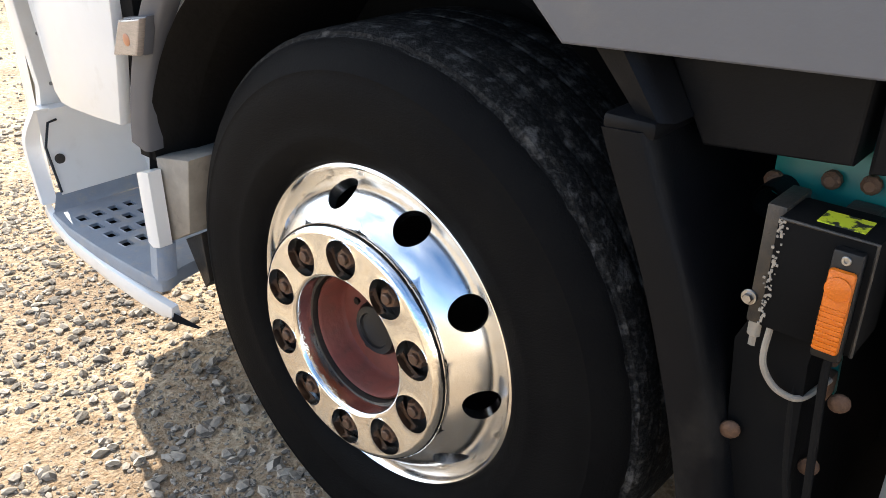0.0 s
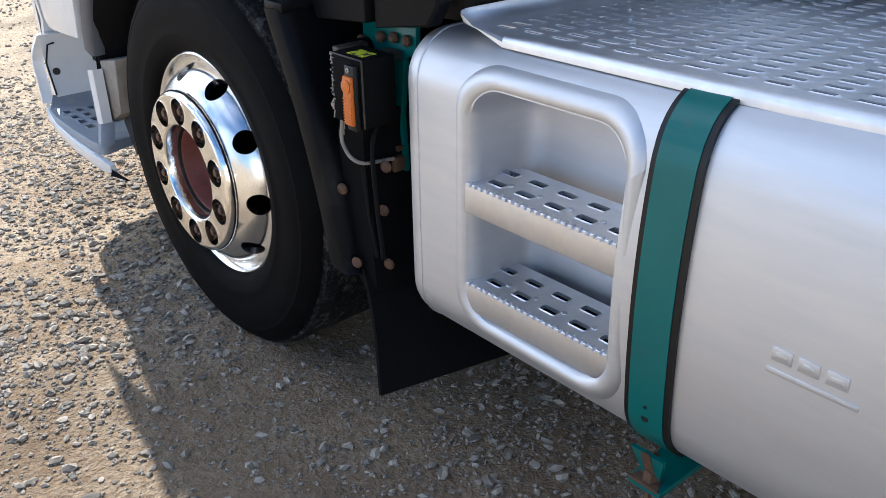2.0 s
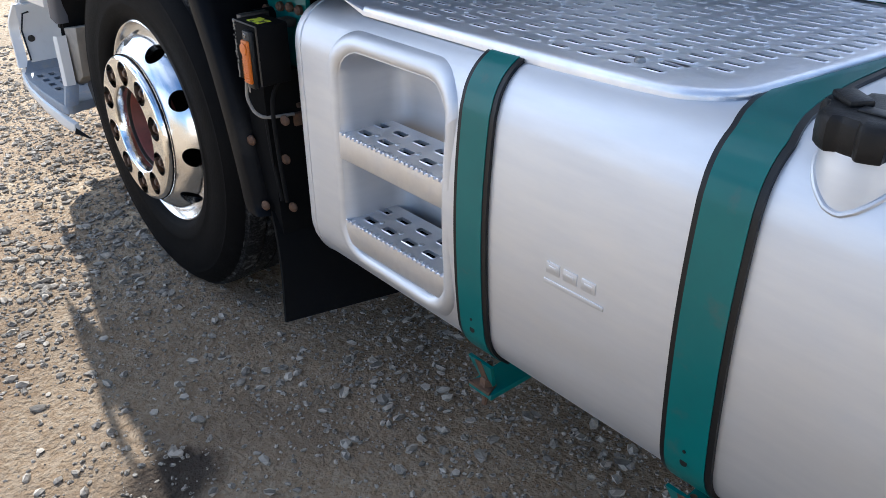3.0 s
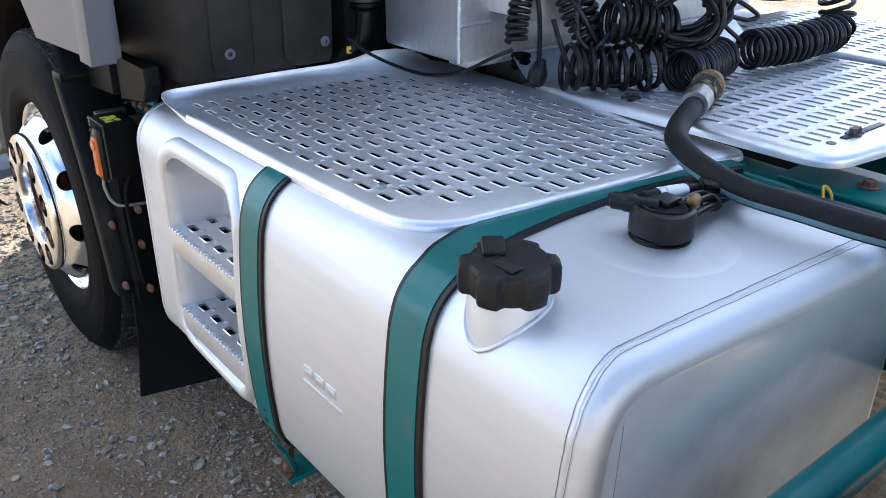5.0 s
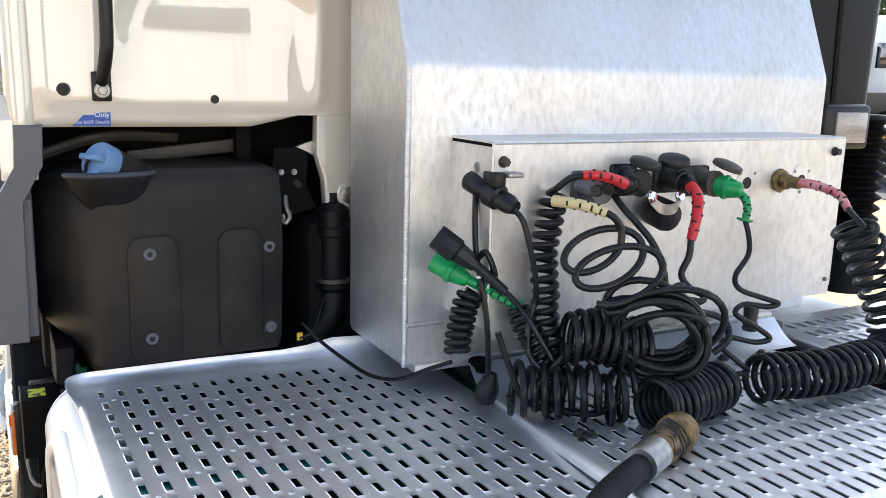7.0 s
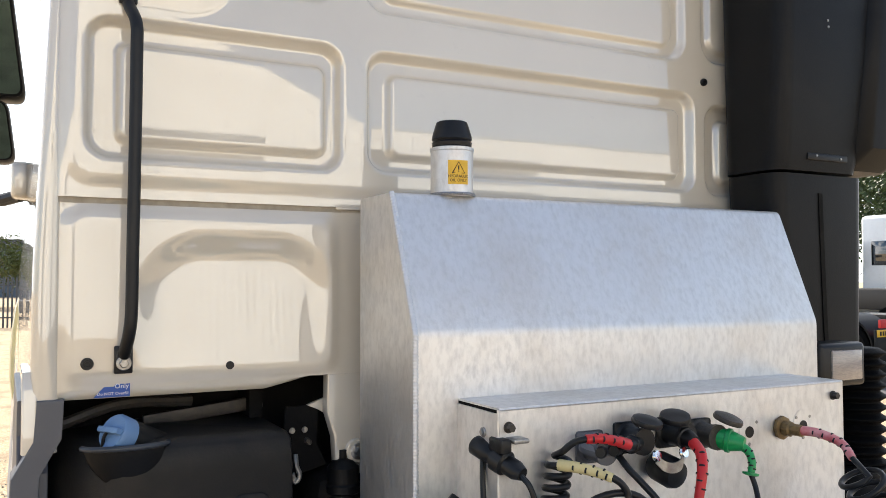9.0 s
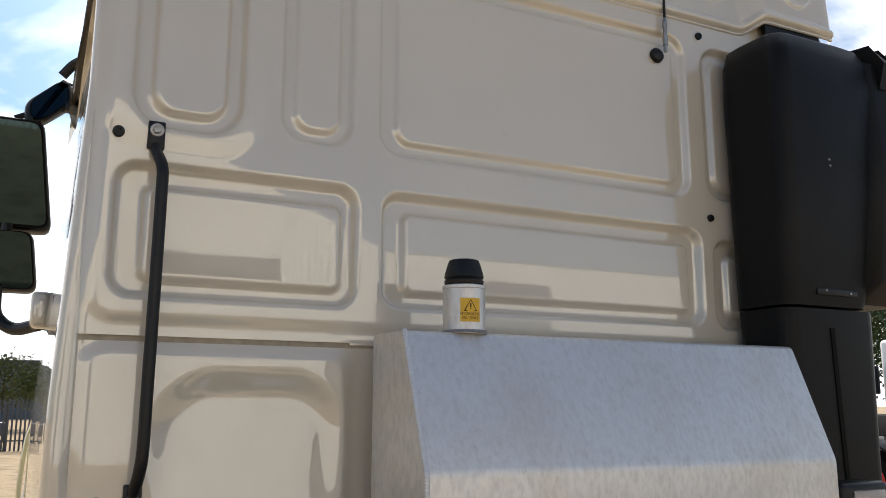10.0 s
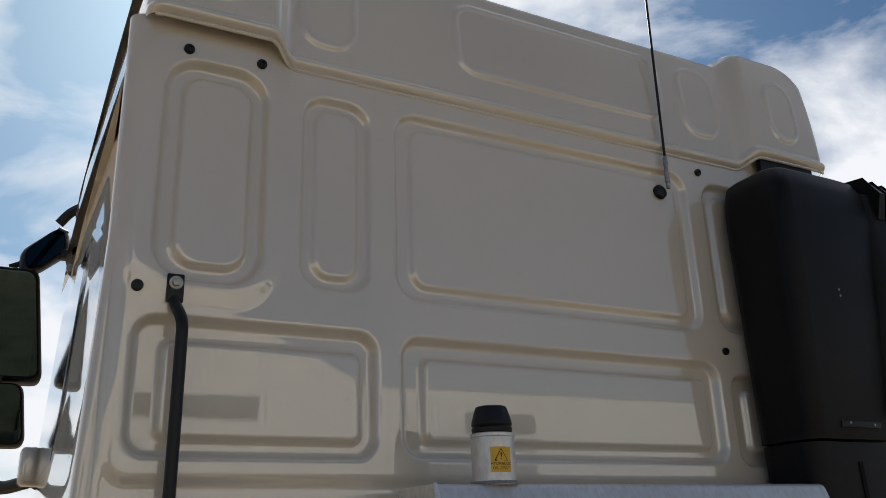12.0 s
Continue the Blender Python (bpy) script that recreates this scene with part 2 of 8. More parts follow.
DIM_AMBER = material("dull_amber_bulb", (0.45, 0.20, 0.10), 0.4, second=(0.36, 0.15, 0.08), scale=60)
CLEAR = material("clear_lens", (0.36, 0.30, 0.26), 0.14, second=(0.20, 0.18, 0.155), scale=55, stretch=(1, 1, 8), bump=0.0008, bump_scale=120, coat=0.8)
GREEN = material("green_plastic", (0.004, 0.30, 0.075), 0.4, second=(0.003, 0.23, 0.06), scale=40, bump=0.0003, bump_scale=160)
RED = material("red_plastic", (0.55, 0.012, 0.014), 0.42, second=(0.42, 0.012, 0.012), scale=40, bump=0.0003, bump_scale=160)
RED_FADED = material("sun_bleached_red_plastic", (0.52, 0.10, 0.11), 0.5, second=(0.66, 0.38, 0.38), scale=30, amount=0.8, bump=0.0003, bump_scale=160)
IVORY = material("ivory_plastic", (0.62, 0.52, 0.25), 0.45, second=(0.5, 0.41, 0.19), scale=40, bump=0.0003, bump_scale=160)
YELLOW = material("yellow_label", (0.75, 0.45, 0.03), 0.45, second=(0.62, 0.36, 0.02), scale=60)
LIME = material("yellow_paint_mark", (0.62, 0.66, 0.03), 0.5, second=(0.02, 0.02, 0.02), scale=60, contrast=(0.5, 0.56), amount=1.0)
BLUE = material("light_blue_plastic", (0.13, 0.24, 0.42), 0.42, second=(0.10, 0.19, 0.34), scale=25, bump=0.0002, bump_scale=150)
BLUE_LABEL = material("blue_label", (0.012, 0.07, 0.33), 0.4, second=(0.02, 0.09, 0.36), scale=50)
BLUE_TAPE = material("bright_blue_plastic", (0.03, 0.10, 0.45), 0.4, second=(0.02, 0.07, 0.34), scale=50)
WHITE_PRINT = material("white_print", (0.78, 0.78, 0.76), 0.5, second=(0.7, 0.7, 0.68), scale=60)
SEAM = material("seam_sealant", (0.42, 0.37, 0.29), 0.7, second=(0.22, 0.19, 0.14), scale=30)
# near-black colour stands in for the dark reflection in the mirrors
MIRROR = material("darkened_mirror_glass", (0.030, 0.050, 0.055), 0.03, 1.0, second=(0.045, 0.066, 0.07), scale=3)
GLASS = material("dark_window_glass", (0.012, 0.015, 0.016), 0.03, second=(0.02, 0.024, 0.025), scale=2, coat=1.0, spec=0.8)
SOIL = material("gravelly_soil", (0.45, 0.325, 0.20), 0.9, second=(0.65, 0.525, 0.365), scale=46, amount=0.9, contrast=(0.42, 0.58), bump=0.022, bump_scale=70,
                dirt=(0.20, 0.150, 0.105), dirt_scale=1.6, dirt_edge=(0.48, 0.68), dirt_amount=0.65)
# darker ground along the truck, partly painted shade, and an oil stain, each with ragged edges of its own
_n, _l = SOIL.node_tree.nodes, SOIL.node_tree.links
_b = _n["Principled BSDF"]
_in = _b.inputs["Base Color"].links[0].from_socket
_co = _n.new("ShaderNodeTexCoord").outputs["Object"]


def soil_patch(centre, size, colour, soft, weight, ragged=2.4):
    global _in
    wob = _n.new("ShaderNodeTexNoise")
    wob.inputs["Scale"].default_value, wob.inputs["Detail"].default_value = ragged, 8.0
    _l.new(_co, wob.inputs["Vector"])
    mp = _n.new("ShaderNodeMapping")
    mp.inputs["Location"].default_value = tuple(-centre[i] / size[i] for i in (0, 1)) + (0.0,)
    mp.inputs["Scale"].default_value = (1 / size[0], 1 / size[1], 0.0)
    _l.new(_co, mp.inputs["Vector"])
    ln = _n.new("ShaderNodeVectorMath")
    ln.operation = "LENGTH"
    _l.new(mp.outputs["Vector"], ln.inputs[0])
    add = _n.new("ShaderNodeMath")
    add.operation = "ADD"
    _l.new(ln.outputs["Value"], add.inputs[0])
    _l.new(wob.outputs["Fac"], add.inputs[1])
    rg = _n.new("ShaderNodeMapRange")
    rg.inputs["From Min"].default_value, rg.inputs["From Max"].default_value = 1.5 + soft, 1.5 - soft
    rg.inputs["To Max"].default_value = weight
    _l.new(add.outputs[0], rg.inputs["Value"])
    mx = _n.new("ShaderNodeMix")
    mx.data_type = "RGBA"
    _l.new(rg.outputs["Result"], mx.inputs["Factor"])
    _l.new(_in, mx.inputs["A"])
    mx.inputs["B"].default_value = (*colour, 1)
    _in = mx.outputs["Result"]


# browner ground by the truck; part of its shade is put into this colour
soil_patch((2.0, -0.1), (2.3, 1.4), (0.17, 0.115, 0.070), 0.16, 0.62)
soil_patch((0.91, -0.45), (0.09, 0.11), (0.03, 0.025, 0.022), 0.30, 0.85, 14.0)
soil_patch((-0.62, -0.36), (0.42, 0.26), (0.16, 0.088, 0.045), 0.30, 0.42, 5.0)
soil_patch((-1.7, 0.1), (0.8, 0.4), (0.20, 0.115, 0.06), 0.30, 0.38, 4.0)
soil_patch((-0.1, -0.75), (0.5, 0.25), (0.15, 0.09, 0.05), 0.30, 0.38, 6.0)
_b.inputs["Specular IOR Level"].default_value = 0.06
_l.new(_in, _b.inputs["Base Color"])
STONE = material("grey_gravel", (0.33, 0.285, 0.225), 0.9, second=(0.20, 0.17, 0.135), scale=30, amount=0.8, bump=0.003, bump_scale=120, random_value=0.6, spec=0.2)
ASPHALT = material("old_asphalt", (0.075, 0.075, 0.078), 0.85, second=(0.055, 0.055, 0.057), scale=20, bump=0.004, bump_scale=60)
LEAF = material("tree_leaves", (0.055, 0.085, 0.02), 0.6, second=(0.11, 0.12, 0.03), scale=0.8, amount=0.7, random_value=0.35)
BARK = material("bark", (0.08, 0.06, 0.045), 0.85, second=(0.05, 0.04, 0.03), scale=9, bump=0.01, bump_scale=20)
FENCE = material("galvanised_palisade", (0.10, 0.105, 0.11), 0.5, 0.5, second=(0.07, 0.07, 0.075), scale=4)
SHED = material("profiled_sheet_cladding", (0.16, 0.18, 0.20), 0.6, second=(0.12, 0.135, 0.15), scale=0.6)


# ---- mesh helpers ----
def finish(ob, angle=35):
    me = ob.data
    if len(me.polygons):
        me.polygons.foreach_set("use_smooth", [True] * len(me.polygons))
        me.set_sharp_from_angle(angle=radians(angle))
    return ob


def part(name, bm, mat, parent=None, label="", angle=35):
    """One bmesh as one mesh object, under a thing or a part."""
    bmesh.ops.recalc_face_normals(bm, faces=bm.faces)
    me = bpy.data.meshes.new(name)
    bm.to_mesh(me)
    bm.free()
    for one in mat if isinstance(mat, (list, tuple)) else [mat]:
        me.materials.append(one)
    ob = finish(new(name, me), angle)
    if parent:
        ob.parent = parent
    if label:
        ob["label"] = label
    return ob


def thing(name, label, category, at=(0, 0, 0), group="", kind=""):
    ob = new(name)
    ob.empty_display_size = 0.2
    ob.location = at
    return tagged(ob, label, category, group, kind)


def under(ob, parent):
    """Parent a mesh made in world metres to an Empty that stands elsewhere."""
    ob.parent = parent
    ob.matrix_parent_inverse = Matrix.Translation(parent.location).inverted()
    return ob


def box(x0, x1, y0, y1, z0, z1, bevel=0.0, seg=2, bm=None, turn=None):
    bm = bm or bmesh.new()
    vs = [bm.verts.new((x, y, z)) for x in (x0, x1) for y in (y0, y1) for z in (z0, z1)]
    fs = [bm.faces.new([vs[i] for i in q]) for q in ((0, 1, 3, 2), (4, 6, 7, 5), (0, 4, 5, 1), (2, 3, 7, 6), (0, 2, 6, 4), (1, 5, 7, 3))]
    if bevel:
        es = list({e for f in fs for e in f.edges})
        r = bmesh.ops.bevel(bm, geom=es, offset=bevel, segments=seg, profile=0.5, affect="EDGES")
        vs = list({v for f in r["faces"] for v in f.verts} | {v for v in vs if v.is_valid})
    if turn is not None:
        c = Vector(((x0 + x1) / 2, (y0 + y1) / 2, (z0 + z1) / 2))
        bmesh.ops.rotate(bm, verts=vs, cent=c, matrix=turn)
    return bm


def rounded(w, h, r, n=6):
    """Outline of a rounded rectangle about the origin, counter-clockwise."""
    out = []
    for cx, cy, a0 in ((w / 2 - r, h / 2 - r, 0), (-w / 2 + r, h / 2 - r, 90), (-w / 2 + r, -h / 2 + r, 180), (w / 2 - r, -h / 2 + r, 270)):
        for k in range(n + 1):
            a = radians(a0 + 90 * k / n)
            out.append((cx + r * math.cos(a), cy + r * math.sin(a)))
    return out


def loft(rings, closed=True, cap=(True, True), bm=None):
    bm = bm or bmesh.new()
    vr = [[bm.verts.new(p) for p in ring] for ring in rings]
    m = len(vr[0])
    for a, b in zip(vr, vr[1:]):
        for i in range(m if closed else m - 1):
            j = (i + 1) % m
            bm.faces.new((a[i], a[j], b[j], b[i]))
    if cap[0]:
        bm.faces.new(vr[0][::-1])
    if cap[1]:
        bm.faces.new(vr[-1])
    return bm


def prism(outline, to3d, a, b, bevel=0.0, bm=None):
    """An outline extruded from depth a to b; to3d(u, v, depth) places it."""
    s = 1 if b > a else -1
    if bevel:
        ctr = (sum(p[0] for p in outline) / len(outline), sum(p[1] for p in outline) / len(outline))
        def shrunk(d):
            res = []
            for u, v in outline:
                du, dv = u - ctr[0], v - ctr[1]
                k = max(0.0, 1 - d / max(1e-6, math.hypot(du, dv)))
                res.append((ctr[0] + du * k, ctr[1] + dv * k))
            return res
        levels = [(shrunk(bevel), a), (shrunk(bevel * 0.3), a + s * bevel * 0.3), (outline, a + s * bevel), (outline, b - s * bevel),
                  (shrunk(bevel * 0.3), b - s * bevel * 0.3), (shrunk(bevel), b)]
    else:
        levels = [(outline, a), (outline, b)]
    return loft([[to3d(u, v, d) for u, v in o] for o, d in levels], bm=bm)


def frame_of(way):
    way = Vector(way).normalized()
    side = way.cross((0, 0, 1))
    if side.length < 1e-3:
        side = way.cross((0, 1, 0))
    side.normalize()
    return side, side.cross(way), way


def lathe(profile, centre, axis=(0, 0, 1), n=24, bm=None, closed_ends=True, start=0.0):
    """profile: (radius, height along axis)."""
    u, v, w = frame_of(axis)
    c = Vector(centre)
    rings = []
    for r, h in profile:
        r = max(r, 1e-5)
        rings.append([c + w * h + (u * math.cos(start + 2 * math.pi * k / n) + v * math.sin(start + 2 * math.pi * k / n)) * r for k in range(n)])
    return loft(rings, cap=(closed_ends, closed_ends), bm=bm)


def smooth_path(points, per=8):
    """A Catmull-Rom line through the points."""
    p = [Vector(q) for q in points]
    p = [p[0] * 2 - p[1]] + p + [p[-1] * 2 - p[-2]]
    out = []
    for i in range(1, len(p) - 2):
        for k in range(per):
            t = k / per
            out.append(0.5 * (2 * p[i] + (p[i + 1] - p[i - 1]) * t + (2 * p[i - 1] - 5 * p[i] + 4 * p[i + 1] - p[i + 2]) * t * t
                              + (3 * p[i] - p[i - 1] - 3 * p[i + 1] + p[i + 2]) * t ** 3))
    out.append(p[-2])
    return out


def tube(points, r, n=8, bm=None, taper=None, ends=True):
    p = [Vector(q) for q in points]
    side, up, way = frame_of(p[1] - p[0])
    rings = []
    for i, q in enumerate(p):
        w = (p[min(i + 1, len(p) - 1)] - p[max(i - 1, 0)]).normalized()
        side = (side - w * side.dot(w)).normalized()
        up = w.cross(side)
        rr = r if taper is None else r * taper(i / (len(p) - 1))
        rings.append([q + (side * math.cos(2 * math.pi * k / n) + up * math.sin(2 * math.pi * k / n)) * rr for k in range(n)])
    return loft(rings, cap=(ends, ends), bm=bm)


def helix(points, radius, turns, per_turn=14, lead=True, squash=1.0, wobble=0.0, seed=1, pace=None):
    """A coil of so many turns wound round the smooth line through the points; radius may be a function of 0 to 1."""
    rnd = random.Random(seed)
    line = smooth_path(points, 12)
    length = [0.0]
    for a, b in zip(line, line[1:]):
        length.append(length[-1] + (b - a).length)
    total = int(turns * per_turn)
    side, up, way = frame_of(line[1] - line[0])
    out, j = [], 0
    off = [(rnd.uniform(-wobble, wobble), rnd.uniform(-wobble, wobble)) for _ in range(int(turns) + 3)]
    for k in range(total + 1):
        s = length[-1] * (pace(k / total) if pace else k / total)
        while j < len(line) - 2 and length[j + 1] < s:
            j += 1
        f = (s - length[j]) / max(1e-9, length[j + 1] - length[j])
        q = line[j].lerp(line[j + 1], f)
        w = (line[j + 1] - line[j]).normalized()
        side = (side - w * side.dot(w)).normalized()
        up = w.cross(side)
        a = 2 * math.pi * k / per_turn
        rr = radius(k / total) if callable(radius) else radius
        ti = k / per_turn
        o0, o1 = off[int(ti)], off[int(ti) + 1]
        g = ti - int(ti)
        ou, ov = o0[0] * (1 - g) + o1[0] * g, o0[1] * (1 - g) + o1[1] * g
        out.append(q + side * (rr * math.cos(a) + ou) + up * (rr * squash * math.sin(a) + ov))
    return out


def holed(bm, rect, hole, place, n=24, rings=1, wall=0.0, rim=0.0, lip=0.0, extra=()):
    """A patch of sheet between a rectangle (u0, u1, v0, v1) and a hole outline, with the hole's wall; place(u, v, depth) gives the point."""
    u0, u1, v0, v1 = rect
    cu, cv = sum(p[0] for p in hole) / len(hole), sum(p[1] for p in hole) / len(hole)
    angles = sorted([math.atan2(p[1] - cv, p[0] - cu) for p in hole] + [math.atan2(v - cv, u - cu) for u in (u0, u1) for v in (v0, v1)] + [math.atan2(v - cv, u - cu) for u, v in extra])
    hp = [(p[0] - cu, p[1] - cv) for p in hole]

    def on_hole(a):
        d = (math.cos(a), math.sin(a))
        best = None
        for (ax, ay), (bx, by) in zip(hp, hp[1:] + hp[:1]):
            ex, ey = bx - ax, by - ay
            den = d[0] * ey - d[1] * ex
            if abs(den) < 1e-12:
                continue
            t = (ax * ey - ay * ex) / den
            s = (ax * d[1] - ay * d[0]) / den
            if t > 0 and -1e-6 <= s <= 1 + 1e-6 and (best is None or t > best):
                best = t
        return (cu + d[0] * best, cv + d[1] * best)

    def on_rect(a):
        dx, dy = math.cos(a), math.sin(a)
        ts = []
        if abs(dx) > 1e-9:
            ts.append(((u1 if dx > 0 else u0) - cu) / dx)
        if abs(dy) > 1e-9:
            ts.append(((v1 if dy > 0 else v0) - cv) / dy)
        t = min(ts)
        return (cu + dx * t, cv + dy * t)

    inner = [on_hole(a) for a in angles]
    outer = [on_rect(a) for a in angles]
    loops = []
    for k in range(rings + 1):
        f = k / rings
        loops.append([place(o[0] * (1 - f) + i[0] * f, o[1] * (1 - f) + i[1] * f, rim if (rim and k == rings) else 0.0) for o, i in zip(outer, inner)])
    if lip:
        def spread_out(q):
            du, dv = q[0] - cu, q[1] - cv
            k = 1 + lip / math.hypot(du, dv)
            return (cu + du * k, cv + dv * k)
        flat = [spread_out(i) for i in inner]
        loops[-1:] = [[place(p[0], p[1], 0.0) for p in flat], [place(i[0] * 0.6 + p[0] * 0.4, i[1] * 0.6 + p[1] * 0.4, rim * 0.8) for i, p in zip(inner, flat)], loops[-1]]
    if wall:
        loops.append([place(i[0], i[1], -wall) for i in inner])
    loft(loops, cap=(False, False), bm=bm)
    return bm


def bolt(at, way, r=0.011, h=0.008, washer=1.6, bm=None):
    """A hexagon head on a washer."""
    bm = lathe([(r * washer, 0), (r * washer, 0.002), (r * washer * 0.92, 0.003)], at, way, 16, bm=bm)
    c = Vector(at) + Vector(way).normalized() * 0.0025
    return lathe([(r, 0), (r, h * 0.8), (r * 0.85, h)], c, way, 6, bm=bm)


def socket_screw(at, way, r=0.014, h=0.006, bm=None):
    return lathe([(r, 0), (r, h * 0.7), (r * 0.85, h), (r * 0.45, h), (r * 0.42, h * 0.3), (0.0, h * 0.3)], at, way, 18, bm=bm, closed_ends=False)


def lerp_list(xs, ys, x):
    return float(np.interp(x, xs, ys))


def sheet(us, vs, place, bm=None, keep=None):
    """A grid of points place(u, v), joined by quads where keep(u, v) of the quad's middle holds."""
    bm = bm or bmesh.new()
    g = [[bm.verts.new(place(u, v)) for v in vs] for u in us]
    for i in range(len(us) - 1):
        for j in range(len(vs) - 1):
            if keep is None or keep((us[i] + us[i + 1]) / 2, (vs[j] + vs[j + 1]) / 2):
                bm.faces.new((g[i][j], g[i + 1][j], g[i + 1][j + 1], g[i][j + 1]))
    loose = [v for v in bm.verts if not v.link_faces]
    bmesh.ops.delete(bm, geom=loose, context="VERTS")
    return bm


def linspace(a, b, n):
    return [a + (b - a) * k / (n - 1) for k in range(n)]


def pressed(u, v, rect, r, soft):
    """1 inside a rounded rectangle, falling softly to 0 at its edge."""
    u0, u1, v0, v1 = rect
    qx, qy = abs(u - (u0 + u1) / 2) - (u1 - u0) / 2 + r, abs(v - (v0 + v1) / 2) - (v1 - v0) / 2 + r
    d = math.hypot(max(qx, 0), max(qy, 0)) + min(max(qx, qy), 0) - r
    t = min(1.0, max(0.0, 0.5 - d / soft))
    return t * t * (3 - 2 * t)


def dense(points, step=0.05):
    out = []
    for a, b in zip(points, points[1:] + points[:1]):
        k = max(1, int(math.hypot(b[0] - a[0], b[1] - a[1]) / step))
        out += [(a[0] + (b[0] - a[0]) * i / k, a[1] + (b[1] - a[1]) * i / k) for i in range(k)]
    return out


# ---- ground ----
def ground_height(x, y):
    slope = 0.03 * max(-2.5, min(2.5, x)) * max(0.0, 1 - max(0.0, math.hypot(x, y) - 4) / 10)
    near = max(0.0, 1 - math.hypot(x, y) / 14)
    lumps = 0.020 * noise.noise((x * 0.9, y * 0.9, 1)) + 0.010 * noise.noise((x * 3.1, y * 3.1, 5)) + 0.006 * noise.noise((x * 9, y * 9, 9))
    if near > 0.5:
        lumps += (0.005 * noise.noise((x * 21, y * 21, 4)) + 0.0035 * noise.noise((x * 45, y * 45, 6))) * (0.5 + noise.noise((x * 2.2, y * 2.2, 12)))
    ruts = 0.010 * math.sin(y * 9 + 1.5 * noise.noise((x * 0.5, y * 0.5, 3))) * max(0.0, noise.noise((x * 0.3, y * 0.4, 7)))
    return slope - 0.012 + (lumps + ruts) * near


def spread(a, b, fine_a, fine_b, step, grow=1.35):
    out = []
    q, s = fine_a, step
    while q > a:
        s *= grow
        q -= s
        out.append(max(q, a))
    out = out[::-1] + linspace(fine_a, fine_b, int((fine_b - fine_a) / step) + 1)
    q, s = fine_b, step
    while q < b:
        s *= grow
        q += s
        out.append(min(q, b))
    return out


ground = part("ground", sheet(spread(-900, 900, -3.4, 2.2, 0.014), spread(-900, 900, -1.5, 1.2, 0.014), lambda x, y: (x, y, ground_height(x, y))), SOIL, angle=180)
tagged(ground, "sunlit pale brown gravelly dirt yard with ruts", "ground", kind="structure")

# ---- the tractor unit ----
truck = thing("tractor_unit", "cream cab tractor unit with teal chassis parked on the gravel", "truck")

# front wheel: axle along y, centre at WX, WZ
WX, WZ = 0.003, 0.491


def wheel_point(r, a, y):
    return (WX + r * math.cos(a), y, WZ + r * math.sin(a))


def wheel_lathe(profile, n=96, bm=None, cap=(False, False), cx=WX, cz=WZ):
    rings = [[(cx + r * math.cos(2 * math.pi * k / n), y, cz + r * math.sin(2 * math.pi * k / n)) for k in range(n)] for r, y in profile]
    return loft(rings, cap=cap, bm=bm)


def tyre_mesh(cx, cz, y0, floor_z):
    """Tyre with a bulged side wall, shoulder and four circumferential grooves; flattened where it stands."""
    side = [(0.288, 0.030), (0.297, 0.012), (0.303, 0.000), (0.309, -0.012), (0.322, -0.021), (0.345, -0.027), (0.352, -0.0285), (0.356, -0.0275), (0.38, -0.030), (0.41, -0.031),
            (0.437, -0.028), (0.444, -0.0255), (0.449, -0.026), (0.466, -0.017), (0.483, -0.003), (0.4915, 0.006), (0.4935, 0.011), (0.499, 0.014)]
    tread = [(0.501, 0.020)]
    y = 0.020
    for w in (0.042, 0.044, 0.044, 0.044):
        tread += [(0.5035, y + 0.006), (0.504, y + w - 0.004), (0.503, y + w), (0.493, y + w + 0.0015), (0.493, y + w + 0.0065), (0.503, y + w + 0.008)]
        y += w + 0.008
    tread += [(0.504, y + 0.02), (0.502, y + 0.046), (0.490, y + 0.056), (0.44, y + 0.08), (0.36, y + 0.07), (0.30, y + 0.04)]
    bm = wheel_lathe([(r if r < 0.303 else 0.303 + (r - 0.303) * 1.07, q + y0) for r, q in side + tread], 256, cx=cx, cz=cz)
    faces_start = (len(side)) * 256
    bm.faces.ensure_lookup_table()
    for i, f in enumerate(bm.faces):
        f.material_index = 1 if faces_start - 256 * 3 <= i < faces_start + 256 * (len(tread) - 4) else 0
    for v in bm.verts:
        dx, dz = v.co.x - cx, v.co.z - cz
        rr = math.hypot(dx, dz)
        if rr > 0.496 and v.co.y < y0 + 0.05:
            chip = max(0.0, noise.noise((v.co.x * 38, v.co.y * 60, v.co.z * 38)) + 0.5 * noise.noise((v.co.x * 90, v.co.y * 90, v.co.z * 90)) - 0.02) * 0.006
            v.co.x -= dx / rr * chip
            v.co.z -= dz / rr * chip
        if v.co.z < floor_z:
            v.co.y -= (floor_z - v.co.z) * (0.8 if v.co.y < y0 + 0.1 else -0.8)
            v.co.z = floor_z
    return bm


front_wheel = part("front_wheel", wheel_lathe([(0.30, 0.05), (0.284, 0.055), (0.270, 0.09), (0.262, 0.16), (0.262, 0.24), (0.1, 0.25), (0.0, 0.25)], 64, cap=(False, True)), VOID, truck,
                   "front wheel with black tyre and polished ten-hole rim")
part("tyre", tyre_mesh(WX, WZ, 0.0, 0.001), (RUBBER, TREAD), front_wheel, "black tyre with worn, crumbling tread shoulder", 30)

# polished rim: flange, then a cone that comes forward to the nut ring, pierced by ten holes
CONE_R0, CONE_Y0, CONE_R1, CONE_Y1 = 0.278, 0.030, 0.214, -0.050


